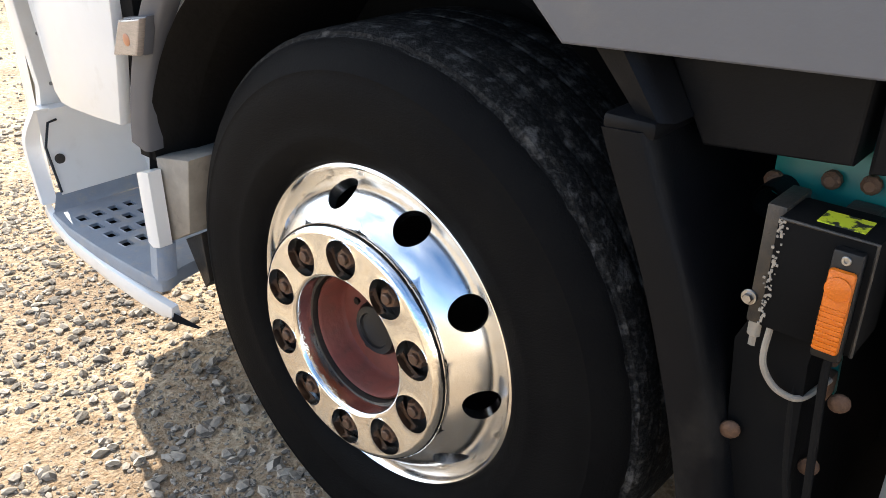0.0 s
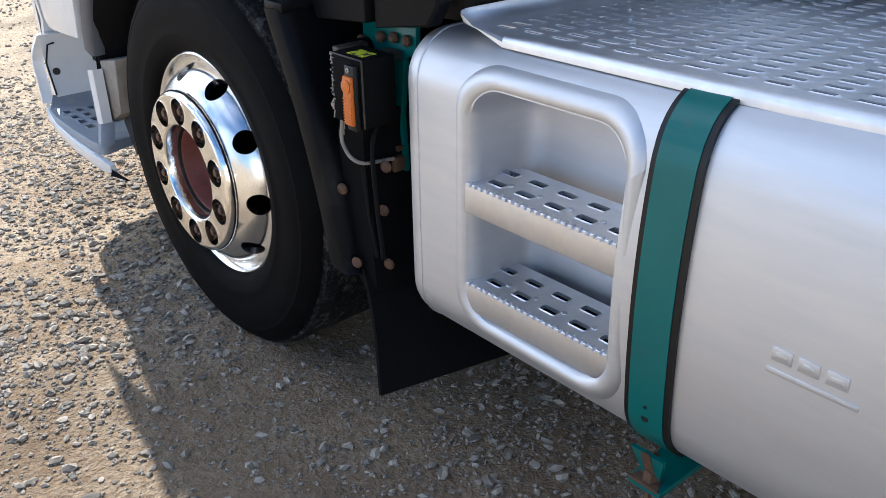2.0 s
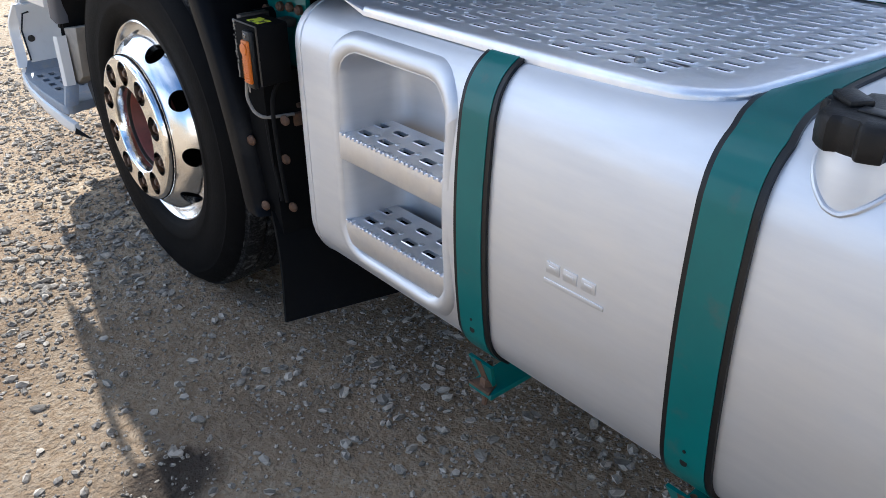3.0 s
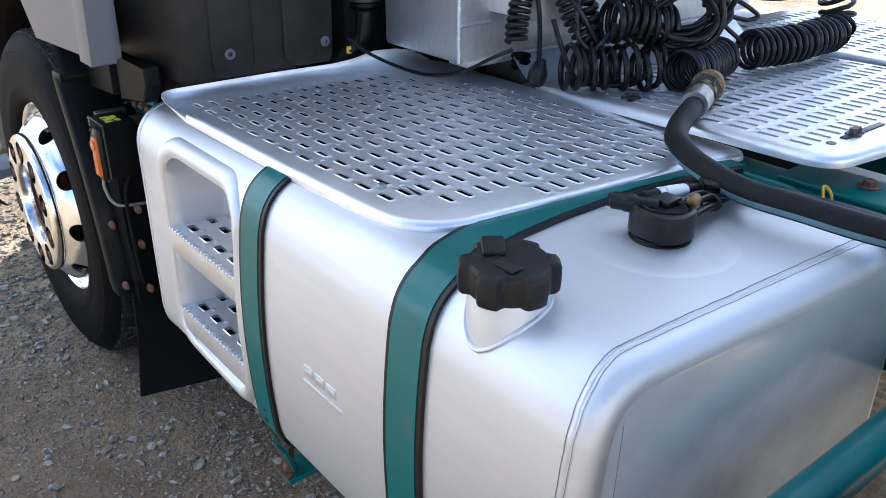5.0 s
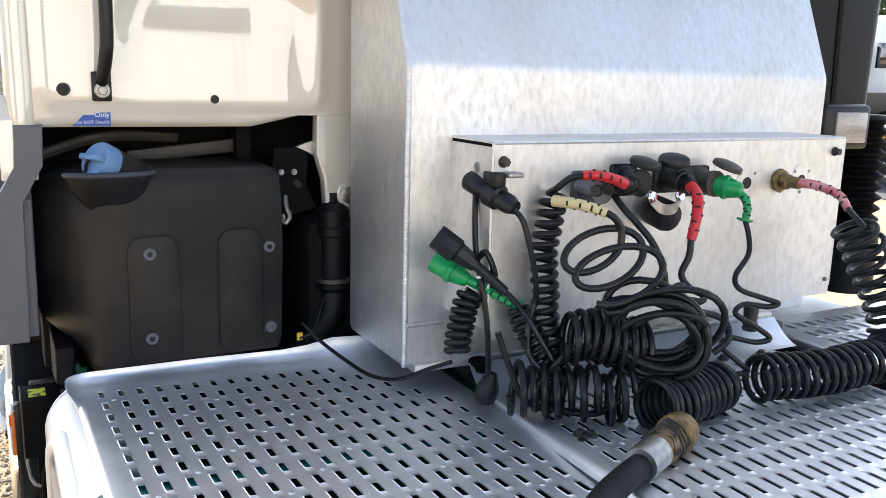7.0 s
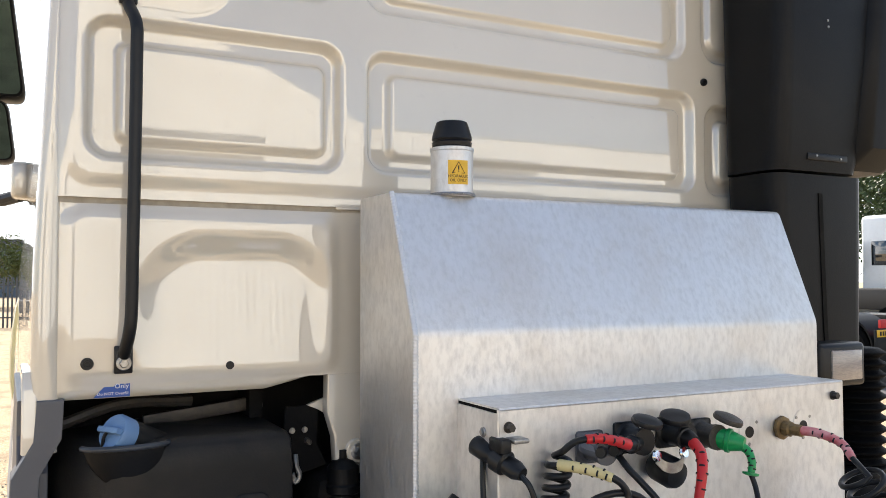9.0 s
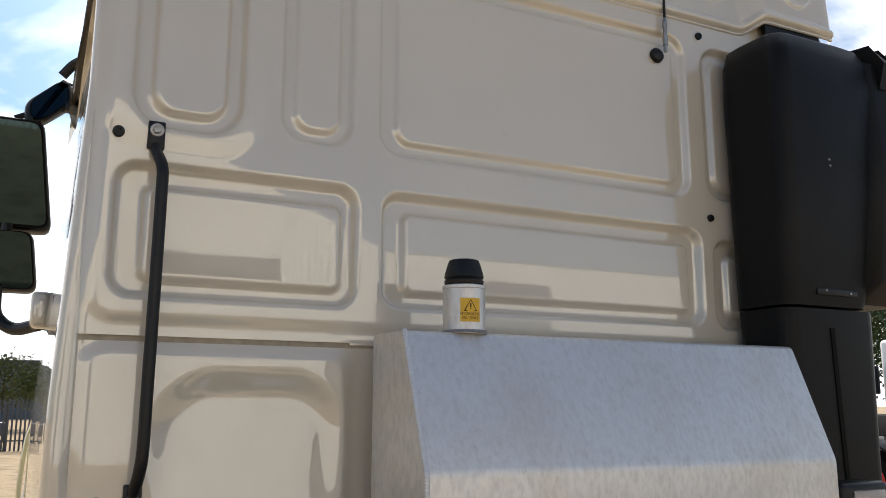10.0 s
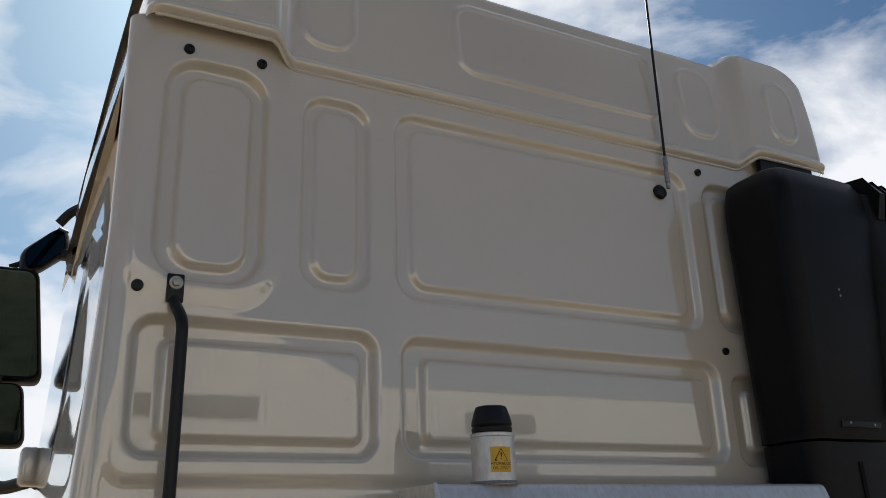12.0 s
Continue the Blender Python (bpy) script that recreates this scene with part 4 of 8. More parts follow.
def tank_step(z, ob_label):
    """One folded tread: slotted top, toothed front lip, closed ends."""
    x0, x1, y0, y1 = 0.998, 1.330, -0.002, 0.118
    bm = bmesh.new()
    nx, ny = 5, 2
    cw, ch = (x1 - x0) / nx, (y1 - 0.012 - y0 - 0.008) / ny
    for i in range(nx):
        for j in range(ny):
            u0, v0 = x0 + i * cw, y0 + 0.008 + j * ch
            off = 0.010 if j == 0 else -0.006
            hole = [(u0 + cw / 2 + off + a, v0 + ch / 2 + b) for a, b in rounded(0.036, 0.017, 0.004, 2)]
            holed(bm, (u0, u0 + cw, v0, v0 + ch), hole, lambda u, v, d: (u, v, z + d), wall=0.006, rim=0.0018, lip=0.003)
    bmesh.ops.remove_doubles(bm, verts=bm.verts, dist=0.0004)
    for ya, yb in ((y0, y0 + 0.008), (y1 - 0.012, y1)):
        sheet([x0, x1], [ya, yb], lambda u, v: (u, v, z), bm=bm)
    h = 0.056
    sheet([x0, x1], [0, 1, 2, 3], lambda u, k: (u, (y0, y0 - 0.004, y0 - 0.005, y0 - 0.003)[k], (z, z - 0.004, z - h + 0.004, z - h)[k]), bm=bm)
    sheet([x0, x1], [y0 - 0.003, y0 + 0.03], lambda u, v: (u, v, z - h), bm=bm)
    for x in (x0, x1):
        sheet([y0, y1], [z - h * 0.9, z], lambda u, v: (x, u, v), bm=bm)
    ob = part("step", bm, PLATE, fuel_tank, ob_label)
    # added black plate that makes the step's slots read as shaded
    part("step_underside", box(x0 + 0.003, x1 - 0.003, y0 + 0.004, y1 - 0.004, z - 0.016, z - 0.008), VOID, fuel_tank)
    bm = bmesh.new()
    k = 0
    while x0 + 0.008 + k * 0.0145 < x1 - 0.004:
        box(x0 + 0.006 + k * 0.0145, x0 + 0.0135 + k * 0.0145, y0 - 0.0075, y0 + 0.004, z - 0.004, z + 0.0035, 0.001, 1, bm=bm)
        k += 1
    part("step_teeth", bm, PLATE, fuel_tank)
    for i in range(nx - 1):
        part("step_dimple", lathe([(0.006, 0), (0.0055, 0.0025), (0.003, 0.003)], (x0 + (i + 1) * cw, y0 + 0.045, z - 0.0005), (0, 0, 1), 12), TANK, fuel_tank)


tank_step(0.745, "upper slotted aluminium step with toothed edge")
tank_step(0.548, "lower slotted aluminium step with toothed edge")

for x0, x1 in ((1.386, 1.449), (1.847, 1.917)):
    part("strap_rubber", band(x0 - 0.009, x1 + 0.010, 0.40, 0.70, 0.0, 0.0065, x0 > 1.5), BLACK, fuel_tank, "", 60)
    st = part("tank_strap", band(x0, x1, 0.39, 0.72, 0.003, 0.008, x0 > 1.5), TEAL, fuel_tank, "teal painted steel tank strap", 60)
    xm = (x0 + x1) / 2
    bm = prism([(x0, 0.40), (x1, 0.40), (xm + 0.012, 0.325), (xm - 0.012, 0.325)], lambda u, v, d: (u, d + 0.35 * max(0.0, 0.42 - v), v), -0.006, 0.002)
    part("strap_tail", bm, TEAL, fuel_tank, "rust-streaked teal strap end", 20)
    bm = prism([(xm - 0.032, 0.004), (xm + 0.030, 0.004), (xm + 0.055, 0.30), (xm - 0.03, 0.30)], lambda u, v, d: (u, v, d + 0.10 * (v - 0.02)), 0.322, 0.334, 0.003)
    part("support_foot", bm, TEAL, fuel_tank, "rust-edged teal support bracket under the tank", 20)
    part("rusty_lip", prism([(xm - 0.030, 0.002), (xm + 0.026, 0.002), (xm + 0.016, 0.034), (xm - 0.022, 0.038)], lambda u, v, d: (u, v, d), 0.331, 0.337, 0.001), RUST, fuel_tank, "rusted bracket lip", 20)
    part("rust_streak", prism([(xm - 0.012, 0.400), (xm + 0.006, 0.404), (xm + 0.010, 0.335), (xm - 0.010, 0.332)], lambda u, v, d: (u, d + 0.35 * max(0.0, 0.42 - v), v), -0.0072, -0.0058), RUST, fuel_tank, "rust on the strap end", 20)
    part("strap_stud", lathe([(0.006, -0.045), (0.006, 0.05)], (xm, 0.022, 0.335), (0, 0.15, 1), 8), RUST, fuel_tank, "rusty strap stud")
    part("stud_nut", lathe([(0.014, -0.01), (0.014, 0.005), (0.011, 0.008)], (xm, 0.022, 0.345), (0, 0.15, 1), 6), RUST, fuel_tank)
    part("strap_hole", lathe([(0.0065, 0), (0.0065, 0.001)], (xm, tank_front(0.482) - 0.0075, 0.482), (0, -1, 0), 14), BLACK, fuel_tank)
    part("strap_hole", lathe([(0.003, 0), (0.003, 0.001)], (xm, tank_front(0.505) - 0.0080, 0.505), (0, -1, 0), 10), BLACK, fuel_tank)
# embossed maker's mark, kept as plain bars
bm = bmesh.new()
for x in (1.594, 1.630, 1.667):
    box(x, x + 0.028, -0.0212, -0.017, 0.684, 0.704, 0.0009, bm=bm)
    box(x + 0.006, x + 0.022, -0.0220, -0.017, 0.690, 0.698, 0.0007, bm=bm)
box(1.590, 1.712, -0.0214, -0.017, 0.664, 0.672, 0.0009, bm=bm)
part("embossed_mark", bm, TANK, fuel_tank, "embossed plain bars on the tank")

# filler neck and cap
CX, CY = 2.003, 0.062
neck = [(0.0535, -0.06), (0.0535, 0.050), (0.052, 0.0535), (0.048, 0.06)]
part("filler_neck", lathe(neck, (CX, CY, 0.945), (0, 0, 1), 40), TANK, fuel_tank, "welded aluminium filler neck")
collar = []
for k in range(49):
    a = 2 * math.pi * k / 48
    y = CY + 0.0545 * math.sin(a)
    q = max(0.0, min(1.0, (TRT - y) / TRT))
    z = TZ1 - TRT + TRT * math.sqrt(max(0.0, 1 - q * q)) if y < TRT else TZ1
    collar.append((CX + 0.0545 * math.cos(a), y, z + 0.001 + 0.001 * noise.noise((k * 0.9, 0, 0))))
part("neck_weld", tube(collar, 0.0038, 8, ends=False), TANK, fuel_tank, "rippled weld round the neck")
bm = bmesh.new()
n = 96


def cap_radius(a, base):
    lob = math.cos(a * 6 + 0.9)
    return base * (1 + 0.085 * max(-0.65, min(0.65, lob * 2.2)) / 0.65 - 0.02)


cap_rings = []
for base, h in ((0.058, 0.0), (0.061, 0.004), (0.062, 0.016), (0.0618, 0.034), (0.0600, 0.0395), (0.0570, 0.0425), (0.045, 0.0440)):
    cap_rings.append([(CX + cap_radius(2 * math.pi * k / n, base) * math.cos(2 * math.pi * k / n), CY + cap_radius(2 * math.pi * k / n, base) * math.sin(2 * math.pi * k / n), 0.996 + h) for k in range(n)])
for base, h in ((0.037, 0.0448), (0.001, 0.0455)):
    cap_rings.append([(CX + base * math.cos(2 * math.pi * k / n), CY + base * math.sin(2 * math.pi * k / n), 0.996 + h) for k in range(n)])
part("filler_cap", loft(cap_rings), PLASTIC, fuel_tank, "black ribbed plastic fuel cap", 40)
part("lock_cover", box(CX - 0.056, CX - 0.008, CY - 0.014, CY + 0.016, 1.039, 1.049, 0.004, turn=Matrix.Rotation(radians(-38), 3, "Z")), PLASTIC, fuel_tank)
bm = box(CX - 0.012, CX + 0.036, CY - 0.030, CY - 0.010, 1.040, 1.0435, 0.001)
part("cap_mark", bm, BLACK, fuel_tank)

# fuel sender with its plug and loom
sx, sy = 2.004, 0.366
SD = TZ1 - 0.945
sender = part("fuel_sender", lathe([(0.046, 0.0), (0.046, 0.002), (0.042, 0.004), (0.042, 0.006)], (sx, sy, TZ1), (0, 0, 1), 40), BLACK, fuel_tank, "black fuel sender with wiring")
part("sender_boss", lathe([(0.118, -0.0004), (0.110, 0.0007), (0.098, 0.0010), (0.086, 0.0005), (0.060, 0.0004), (0.050, 0.0004)], (sx + 0.01, sy - 0.015, TZ1), (0, 0, 1), 48, closed_ends=False), TANK, sender, "", 80)
bm = loft([[(sx + 0.047 * (1.0 if abs(math.cos(a)) < 2 else 1) * math.copysign(abs(math.cos(a)) ** 0.8, math.cos(a)) * s, sy + 0.041 * math.copysign(abs(math.sin(a)) ** 0.8, math.sin(a)) * s, 0.953 + SD + h) for a in [2 * math.pi * k / 40 for k in range(40)]]
           for s, h in ((1.0, 0.0), (1.0, 0.032), (0.97, 0.039), (0.84, 0.041), (0.82, 0.036), (0.3, 0.036))])
part("sender_body", bm, BLACK, sender, "black plastic sender body", 40)
part("lid_groove", tube([(sx + 0.034 * math.cos(a), sy + 0.028 * math.sin(a), 0.9945 + SD) for a in linspace(0, 2 * math.pi, 33)], 0.002, 6, ends=False), DUCT, sender)
plug_line = smooth_path([(sx - 0.012, sy + 0.004, 1.024), (sx - 0.045, sy - 0.020, 1.026), (sx - 0.074, sy - 0.034, 1.026)], 10)
part("plug", tube(plug_line, 0.0145, 14, taper=lambda t: 0.86 if t < 0.45 else 1.0 if t < 0.62 else 0.92 if t < 0.93 else 0.75), BLACK, sender, "ribbed black plug")
part("plug_clip", box(sx - 0.034, sx + 0.004, sy + 0.004, sy + 0.040, 1.020, 1.036, 0.004), BLACK, sender)
loom_line = smooth_path([(sx - 0.055, sy - 0.008, 1.027), (sx - 0.036, sy + 0.027, 1.031), (sx - 0.033, sy + 0.094, 1.022), (sx - 0.040, sy + 0.15, 1.010), (sx - 0.040, sy + 0.205, 1.002), (sx - 0.005, sy + 0.25, 1.0)], 26)
part("corrugated_loom", tube(loom_line, 0.0090, 10, taper=lambda t: 1 + 0.10 * math.sin(t * 62 * 2 * math.pi)), BLACK, sender, "black corrugated loom", 70)
part("loom_label", tube([(sx - 0.0345, sy + 0.029, 1.0305), (sx - 0.0315, sy + 0.062, 1.0275), (sx - 0.0325, sy + 0.092, 1.0223)], 0.0106, 16), WHITE_PRINT, sender, "white label sleeve on the loom")
for k in range(9):
    y = sy + 0.040 + 0.005 * k
    part("label_bar", tube([(sx - 0.0335 + 0.00005 * k, y, 1.0293 - 0.0007 * k), (sx - 0.0335, y + (0.0012, 0.0025)[k % 2], 1.0292 - 0.0007 * k)], 0.0109, 16), BLACK, sender)
rnd = random.Random(4)
for k in range(7):
    o = 0.010 * k
    a, b, c = rnd.uniform(-0.008, 0.008), rnd.uniform(-0.008, 0.008), rnd.uniform(-0.006, 0.006)
    bm = tube(smooth_path([(sx + 0.026 - o * 0.5, sy + 0.022, 1.016 + a), (sx + 0.020 - o * 0.6, sy + 0.085 + a, 1.018 + b), (sx + 0.004 - o * 0.4 + b, sy + 0.17, 1.000 + c), (sx - 0.01 + o * 0.3, sy + 0.235 + c, 0.996 + a * 0.5), (sx + 0.06 + o * 0.5, sy + 0.285 + c, 0.994), (sx + 0.20, sy + 0.27 + o * 0.5, 0.994), (2.4, sy + 0.28, 0.985)], 6), 0.0046, 7)
    part("wire", bm, BLACK, sender)
for y, r in ((0.115, 0.021), (0.19, 0.024)):
    part("cable_tie", tube([(sx + 0.0 + r * math.cos(a), sy + y, 1.008 + 0.6 * r * math.sin(a)) for a in linspace(0, 2 * math.pi, 17)], 0.0025, 6, ends=False), BLACK, sender)
coil = [(sx - 0.022 + 0.030 * math.cos(a), sy + 0.185 + 0.034 * math.sin(a), 1.012 + 0.0016 * a) for a in linspace(0.4, 6.0, 90)]
part("loom_loop", tube(coil, 0.0085, 10, taper=lambda t: 1 + 0.10 * math.sin(t * 34 * 2 * math.pi)), BLACK, sender, "loop of corrugated loom", 70)
part("wire_splice", lathe([(0.006, 0), (0.0095, 0.002), (0.0095, 0.020), (0.006, 0.022)], (sx + 0.022, sy + 0.036, 1.032), (-0.35, 1, 0.05), 14), BRASS, sender, "copper-coloured splice")

# ---- chassis ----
chassis = part("chassis_rail", box(0.55, 5.2, 0.735, 0.812, 0.70, 0.972, 0.012), TEAL, truck, "teal painted chassis rail")
part("chassis_rail", box(0.55, 5.2, 1.50, 1.58, 0.70, 0.972, 0.012), TEAL, truck, "teal painted chassis rail")
part("cross_member", box(1.02, 1.14, 0.80, 1.52, 0.78, 0.95, 0.01), TEAL, truck)
part("cross_member", box(2.3, 2.4, 0.80, 1.52, 0.78, 0.95, 0.01), TEAL, truck)
part("rail_cap", box(1.965, 4.4, 0.738, 0.885, 0.970, 0.9835, 0.006), TEAL, chassis)
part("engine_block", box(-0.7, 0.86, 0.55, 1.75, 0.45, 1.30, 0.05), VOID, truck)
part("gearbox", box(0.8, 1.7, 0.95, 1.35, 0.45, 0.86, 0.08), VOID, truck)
for x in (2.10, 2.28):
    part("rail_bolt", bolt((x, 0.80, 0.984), (0, 0, 1), 0.012, 0.01), RUST, chassis)
part("deck_bracket", prism([(1.93, 0.86), (2.06, 0.86), (2.06, 0.97), (2.02, 0.985), (1.93, 0.985)], lambda u, v, d: (u, d, v), 0.690, 0.700, 0.002), TEAL, truck, "teal deck bracket", 20)
part("loom_tape", tube([(2.035, 0.655, 0.975), (2.08, 0.645, 0.972)], 0.011, 12), BLUE_TAPE, truck, "blue tape round the loom")
part("band_clamp", lathe([(0.026, 0), (0.028, 0.004), (0.028, 0.016), (0.026, 0.02)], (2.13, 0.655, 0.965), (1, -0.2, 0.2), 20), STEEL, truck)
part("air_joint", lathe([(0.012, 0), (0.020, 0.006), (0.020, 0.05), (0.014, 0.056), (0.014, 0.1)], (2.15, 0.650, 0.968), (1, -0.2, 0.05), 16), DARK_STEEL, truck)
part("yellow_tie", tube(smooth_path([(2.09, 0.668, 0.99), (2.085, 0.672, 1.012), (2.095, 0.68, 1.0), (2.10, 0.682, 0.975)], 5), 0.0025, 6), YELLOW, truck)

# guard support tube and the middle wheel behind the tank
bm = lathe([(0.030, 0.0), (0.030, 0.60), (0.026, 0.60), (0.026, 0.0)], (2.340, 0.165, 0.772), (0.015, 1, 0.03), 28, closed_ends=False)
sheet([0, 1], [2 * math.pi * k / 28 for k in range(29)], lambda u, a: (2.340 + (0.030 - 0.004 * u) * math.cos(a), 0.165, 0.772 + (0.030 - 0.004 * u) * math.sin(a)), bm=bm)
part("guard_tube", bm, TEAL, truck, "teal steel support tube with open end")
part("tube_bolt", bolt((2.335, 0.18, 0.742), (0, 0, -1), 0.008, 0.012), RUST, truck)
mid_wheel = part("middle_wheel", wheel_lathe([(0.30, 0.10), (0.26, 0.14), (0.24, 0.22), (0.1, 0.23)], 48, cap=(False, True), cx=2.93, cz=0.50), VOID, truck, "middle axle wheel")
part("tyre", tyre_mesh(2.93, 0.50, 0.035, 0.06), (RUBBER, TREAD), mid_wheel, "black tyre", 30)
arc = [(2.93 + 0.565 * math.cos(radians(q)), 0.50 + 0.565 * math.sin(radians(q))) for q in range(164, 20, -12)]
fender(arc, 0.02, 0.36, -0.012, "rear_mudguard", DARK_TRIM, "black plastic mudguard over the middle wheel")

# ---- deck plates ----


def deck_plate(cell, pitch, count, has, outline, z, slot, label, up_edge=None, dimple_step=7, deep=None, warp=None):
    """A pressed plate: slots with raised lips, plain border, rolled-down rim. cell(u, v) skews the slot field; has(i, j) says which slots exist;
    up_edge(x, y) says how far the rim turns up instead."""
    bm = bmesh.new()
    place = lambda u, v, d=0.0: (*cell(u, v), z + d)
    for i in range(count[0]):
        for j in range(count[1]):
            if has(i, j):
                u0, v0 = (i - 0.5) * pitch[0], (j - 0.5) * pitch[1]
                hole = [(i * pitch[0] + a, j * pitch[1] + b) for a, b in rounded(slot[0], slot[1], slot[1] * 0.2, 2)]
                u1 = u0 + pitch[0] if has(i + 1, j) and i + 1 < count[0] else i * pitch[0] + slot[0] / 2 + 0.0065
                holed(bm, (u0, u1, v0, v0 + pitch[1]), hole, place, wall=0.0014, rim=0.0012, lip=0.0024)
    bmesh.ops.remove_doubles(bm, verts=bm.verts, dist=0.0003)
    ring = [bm.verts.new((u, v, z)) for u, v in outline]
    m = len(outline)
    open_edges = [e for e in bm.edges if len(e.link_faces) == 1 and min(q.co.z for q in e.verts) > z - 0.001]
    open_edges += [bm.edges.new((ring[i], ring[(i + 1) % m])) for i in range(m)]
    bmesh.ops.triangle_fill(bm, edges=open_edges, use_beauty=True)
    normals = []
    for i in range(m):
        a, b = outline[i - 1], outline[(i + 1) % m]
        tx, ty = b[0] - a[0], b[1] - a[1]
        ln = math.hypot(tx, ty)
        normals.append((ty / ln, -tx / ln))
    ups = [up_edge(u, v) if up_edge else 0.0 for u, v in outline]
    last = ring
    for out, down, rise in ((0.006, 0.0015, 0.002), (0.0105, 0.006, 0.009), (0.012, 0.012, 0.017), (0.012, 0.021, 0.022)):
        nxt = []
        for (u, v), n, k in zip(outline, normals, ups):
            o = out * (1 + 1.9 * min(1.0, k))
            nxt.append(bm.verts.new((u + n[0] * o, v + n[1] * o, z - down * (deep(u, v) if deep else 1.0) * (1 - min(1.0, k)) + 1.15 * rise * k)))
        for i in range(m):
            j = (i + 1) % m
            bm.faces.new((last[i], last[j], nxt[j], nxt[i]))
        last = nxt
    if warp:
        for v in bm.verts:
            v.co = warp(v.co)
    ob = part("deck_plate", bm, PLATE, truck, label, 40)
    dimple = None
    for i in range(count[0] - 1):
        for j in range(count[1] - 1):
            if dimple_step and has(i, j) and has(i + 1, j + 1) and (i * 3 + j * 5) % dimple_step == 0:
                u, v = cell((i + 0.5) * pitch[0], (j + 0.5) * pitch[1])
                if dimple is None:
                    dimple = part("pressed_dimple", lathe([(0.0056, -0.001), (0.0048, 0.0008), (0.003, 0.0016), (0.0005, 0.0019)], (0, 0, 0), (0, 0, 1), 10), TANK, ob).data
                    d = ob.children[-1]
                else:
                    d = new("pressed_dimple", dimple)
                    d.parent = ob
                d.matrix_basis = Matrix.Translation(warp(Vector((u, v, z))) if warp else (u, v, z))
    return ob


def arc_pts(cx, cy, r, a0, a1, n=7):
    return [(cx + r * math.cos(radians(a0 + (a1 - a0) * k / (n - 1))), cy + r * math.sin(radians(a0 + (a1 - a0) * k / (n - 1)))) for k in range(n)]


Z1 = 0.997
near_out = dense(arc_pts(0.970, 0.080, 0.016, 180, 270, 8) + [(1.41, 0.067), (1.66, 0.078)] + arc_pts(1.698, 0.182, 0.100, -90, -12, 8) + [(1.824, 0.39), (1.850, 0.60), (1.860, 0.68)] + arc_pts(1.860, 0.742, 0.018, -10, 90, 4) + [(1.003, 0.758), (0.978, 0.58), (0.957, 0.30)])


def near_cell(u, v):
    i, j = u / 0.0611, v / 0.0354
    u += 0.0611 * (0.14 + 0.018 * j - i * (0.0089 + 0.00263 * j))
    v -= 0.0354 * 0.018 * j * (1 - i / 8)
    y = 0.096 + v + 0.028 * u
    return 0.983 + u + 0.066 * (y - 0.096), y


deck_plate(near_cell, (0.0611, 0.0354), (14, 18), lambda i, j: (j <= 13 + i * 1.3) and (i < 12 or (i == 12 and j >= 2) or (i == 13 and 6 <= j <= 16)), near_out, Z1, (0.035, 0.0112),
           "slotted aluminium deck plate over the fuel tank",
           up_edge=lambda x, y: (lambda q: q * q * (3 - 2 * q))(max(0.0, min(1.0, (0.984 + 0.040 * y - x) / 0.028))) * (1 + 0.75 * pressed(y, 0, (0.545, 2.0, -1, 1), 0.01, 0.12)) * (1 if y < 0.74 else 0),
           deep=lambda x, y: 1.0 if x < 1.62 else lerp_list([0.0, 0.16, 0.34, 0.62, 0.76], [1.0, 0.95, 0.42, 0.40, 0.75], y))
part("deck_rivet", lathe([(0.009, 0), (0.009, 0.004), (0.006, 0.007)], (1.62, 0.133, Z1), (0, 0, 1), 12), STEEL, truck)
# added black sheet below the plate, standing in for shade inside the slots
part("deck_support", box(0.985, 1.79, 0.13, 0.74, 0.9835, 0.9885, 0.001), VOID, truck, "added black sheet that puts shade into the deck plate's slots")

Z2 = 1.010
RISE, RISE_FROM = 0.050, 1.40


def raised(p):
    """The middle plate climbs gently towards the rear."""
    dz = RISE * (p[0] - RISE_FROM)
    return Vector((p[0] + 1.1 * dz, p[1] - (1.1 + 0.9 * (p[1] - 0.78)) * 1.6 * dz, p[2] + dz * (1 + RISE)))


mid_out = dense([(1.335, 0.778), (1.96, 0.778)] + arc_pts(1.985, 0.828, 0.050, -90, 0, 6) + [(2.065, 1.10), (2.075, 1.52), (1.335, 1.52)])
deck_plate(lambda u, v: (1.403 + u, 0.812 + v), (0.0613, 0.0343), (10, 21), lambda i, j: True, mid_out, Z2, (0.040, 0.0095), "slotted aluminium deck plate over the chassis", warp=raised)
bm = sheet(linspace(0, 1, 12), linspace(0, 1, 8), lambda t, s: (1.262 + 0.03 * t * 0 + 0.085 * s + 0.01 * (1 - s), 0.748 + 0.86 * t, Z2 - 0.002 + 0.052 * (1 - s) ** 1.6))
bmesh.ops.translate(bm, verts=bm.verts, vec=(0.0, 0, 0))
part("deck_upstand", bm, PLATE, truck, "folded aluminium upstand at the plate's front", 60)
for at in ((1.345, 1.30), (1.35, 1.36), (1.36, 1.47), (1.56, 0.815), (1.57, 0.83)):
    part("deck_bolt", bolt(raised((at[0], at[1], Z2 + 0.001)), (0, 0, 1), 0.008, 0.007), DARK_STEEL, truck)
part("deck_latch", box(2.016, 2.030, 0.835, 0.975, 1.0395, 1.0440, 0.002), BLACK, truck, "black slotted deck latch")
part("latch_pin", bolt((2.024, 0.868, 1.042), (0, 0, 1), 0.009, 0.010), DARK_STEEL, truck)
part("latch_pin", bolt((2.020, 0.888, 1.042), (0, 0, 1), 0.008, 0.008), DARK_STEEL, truck)
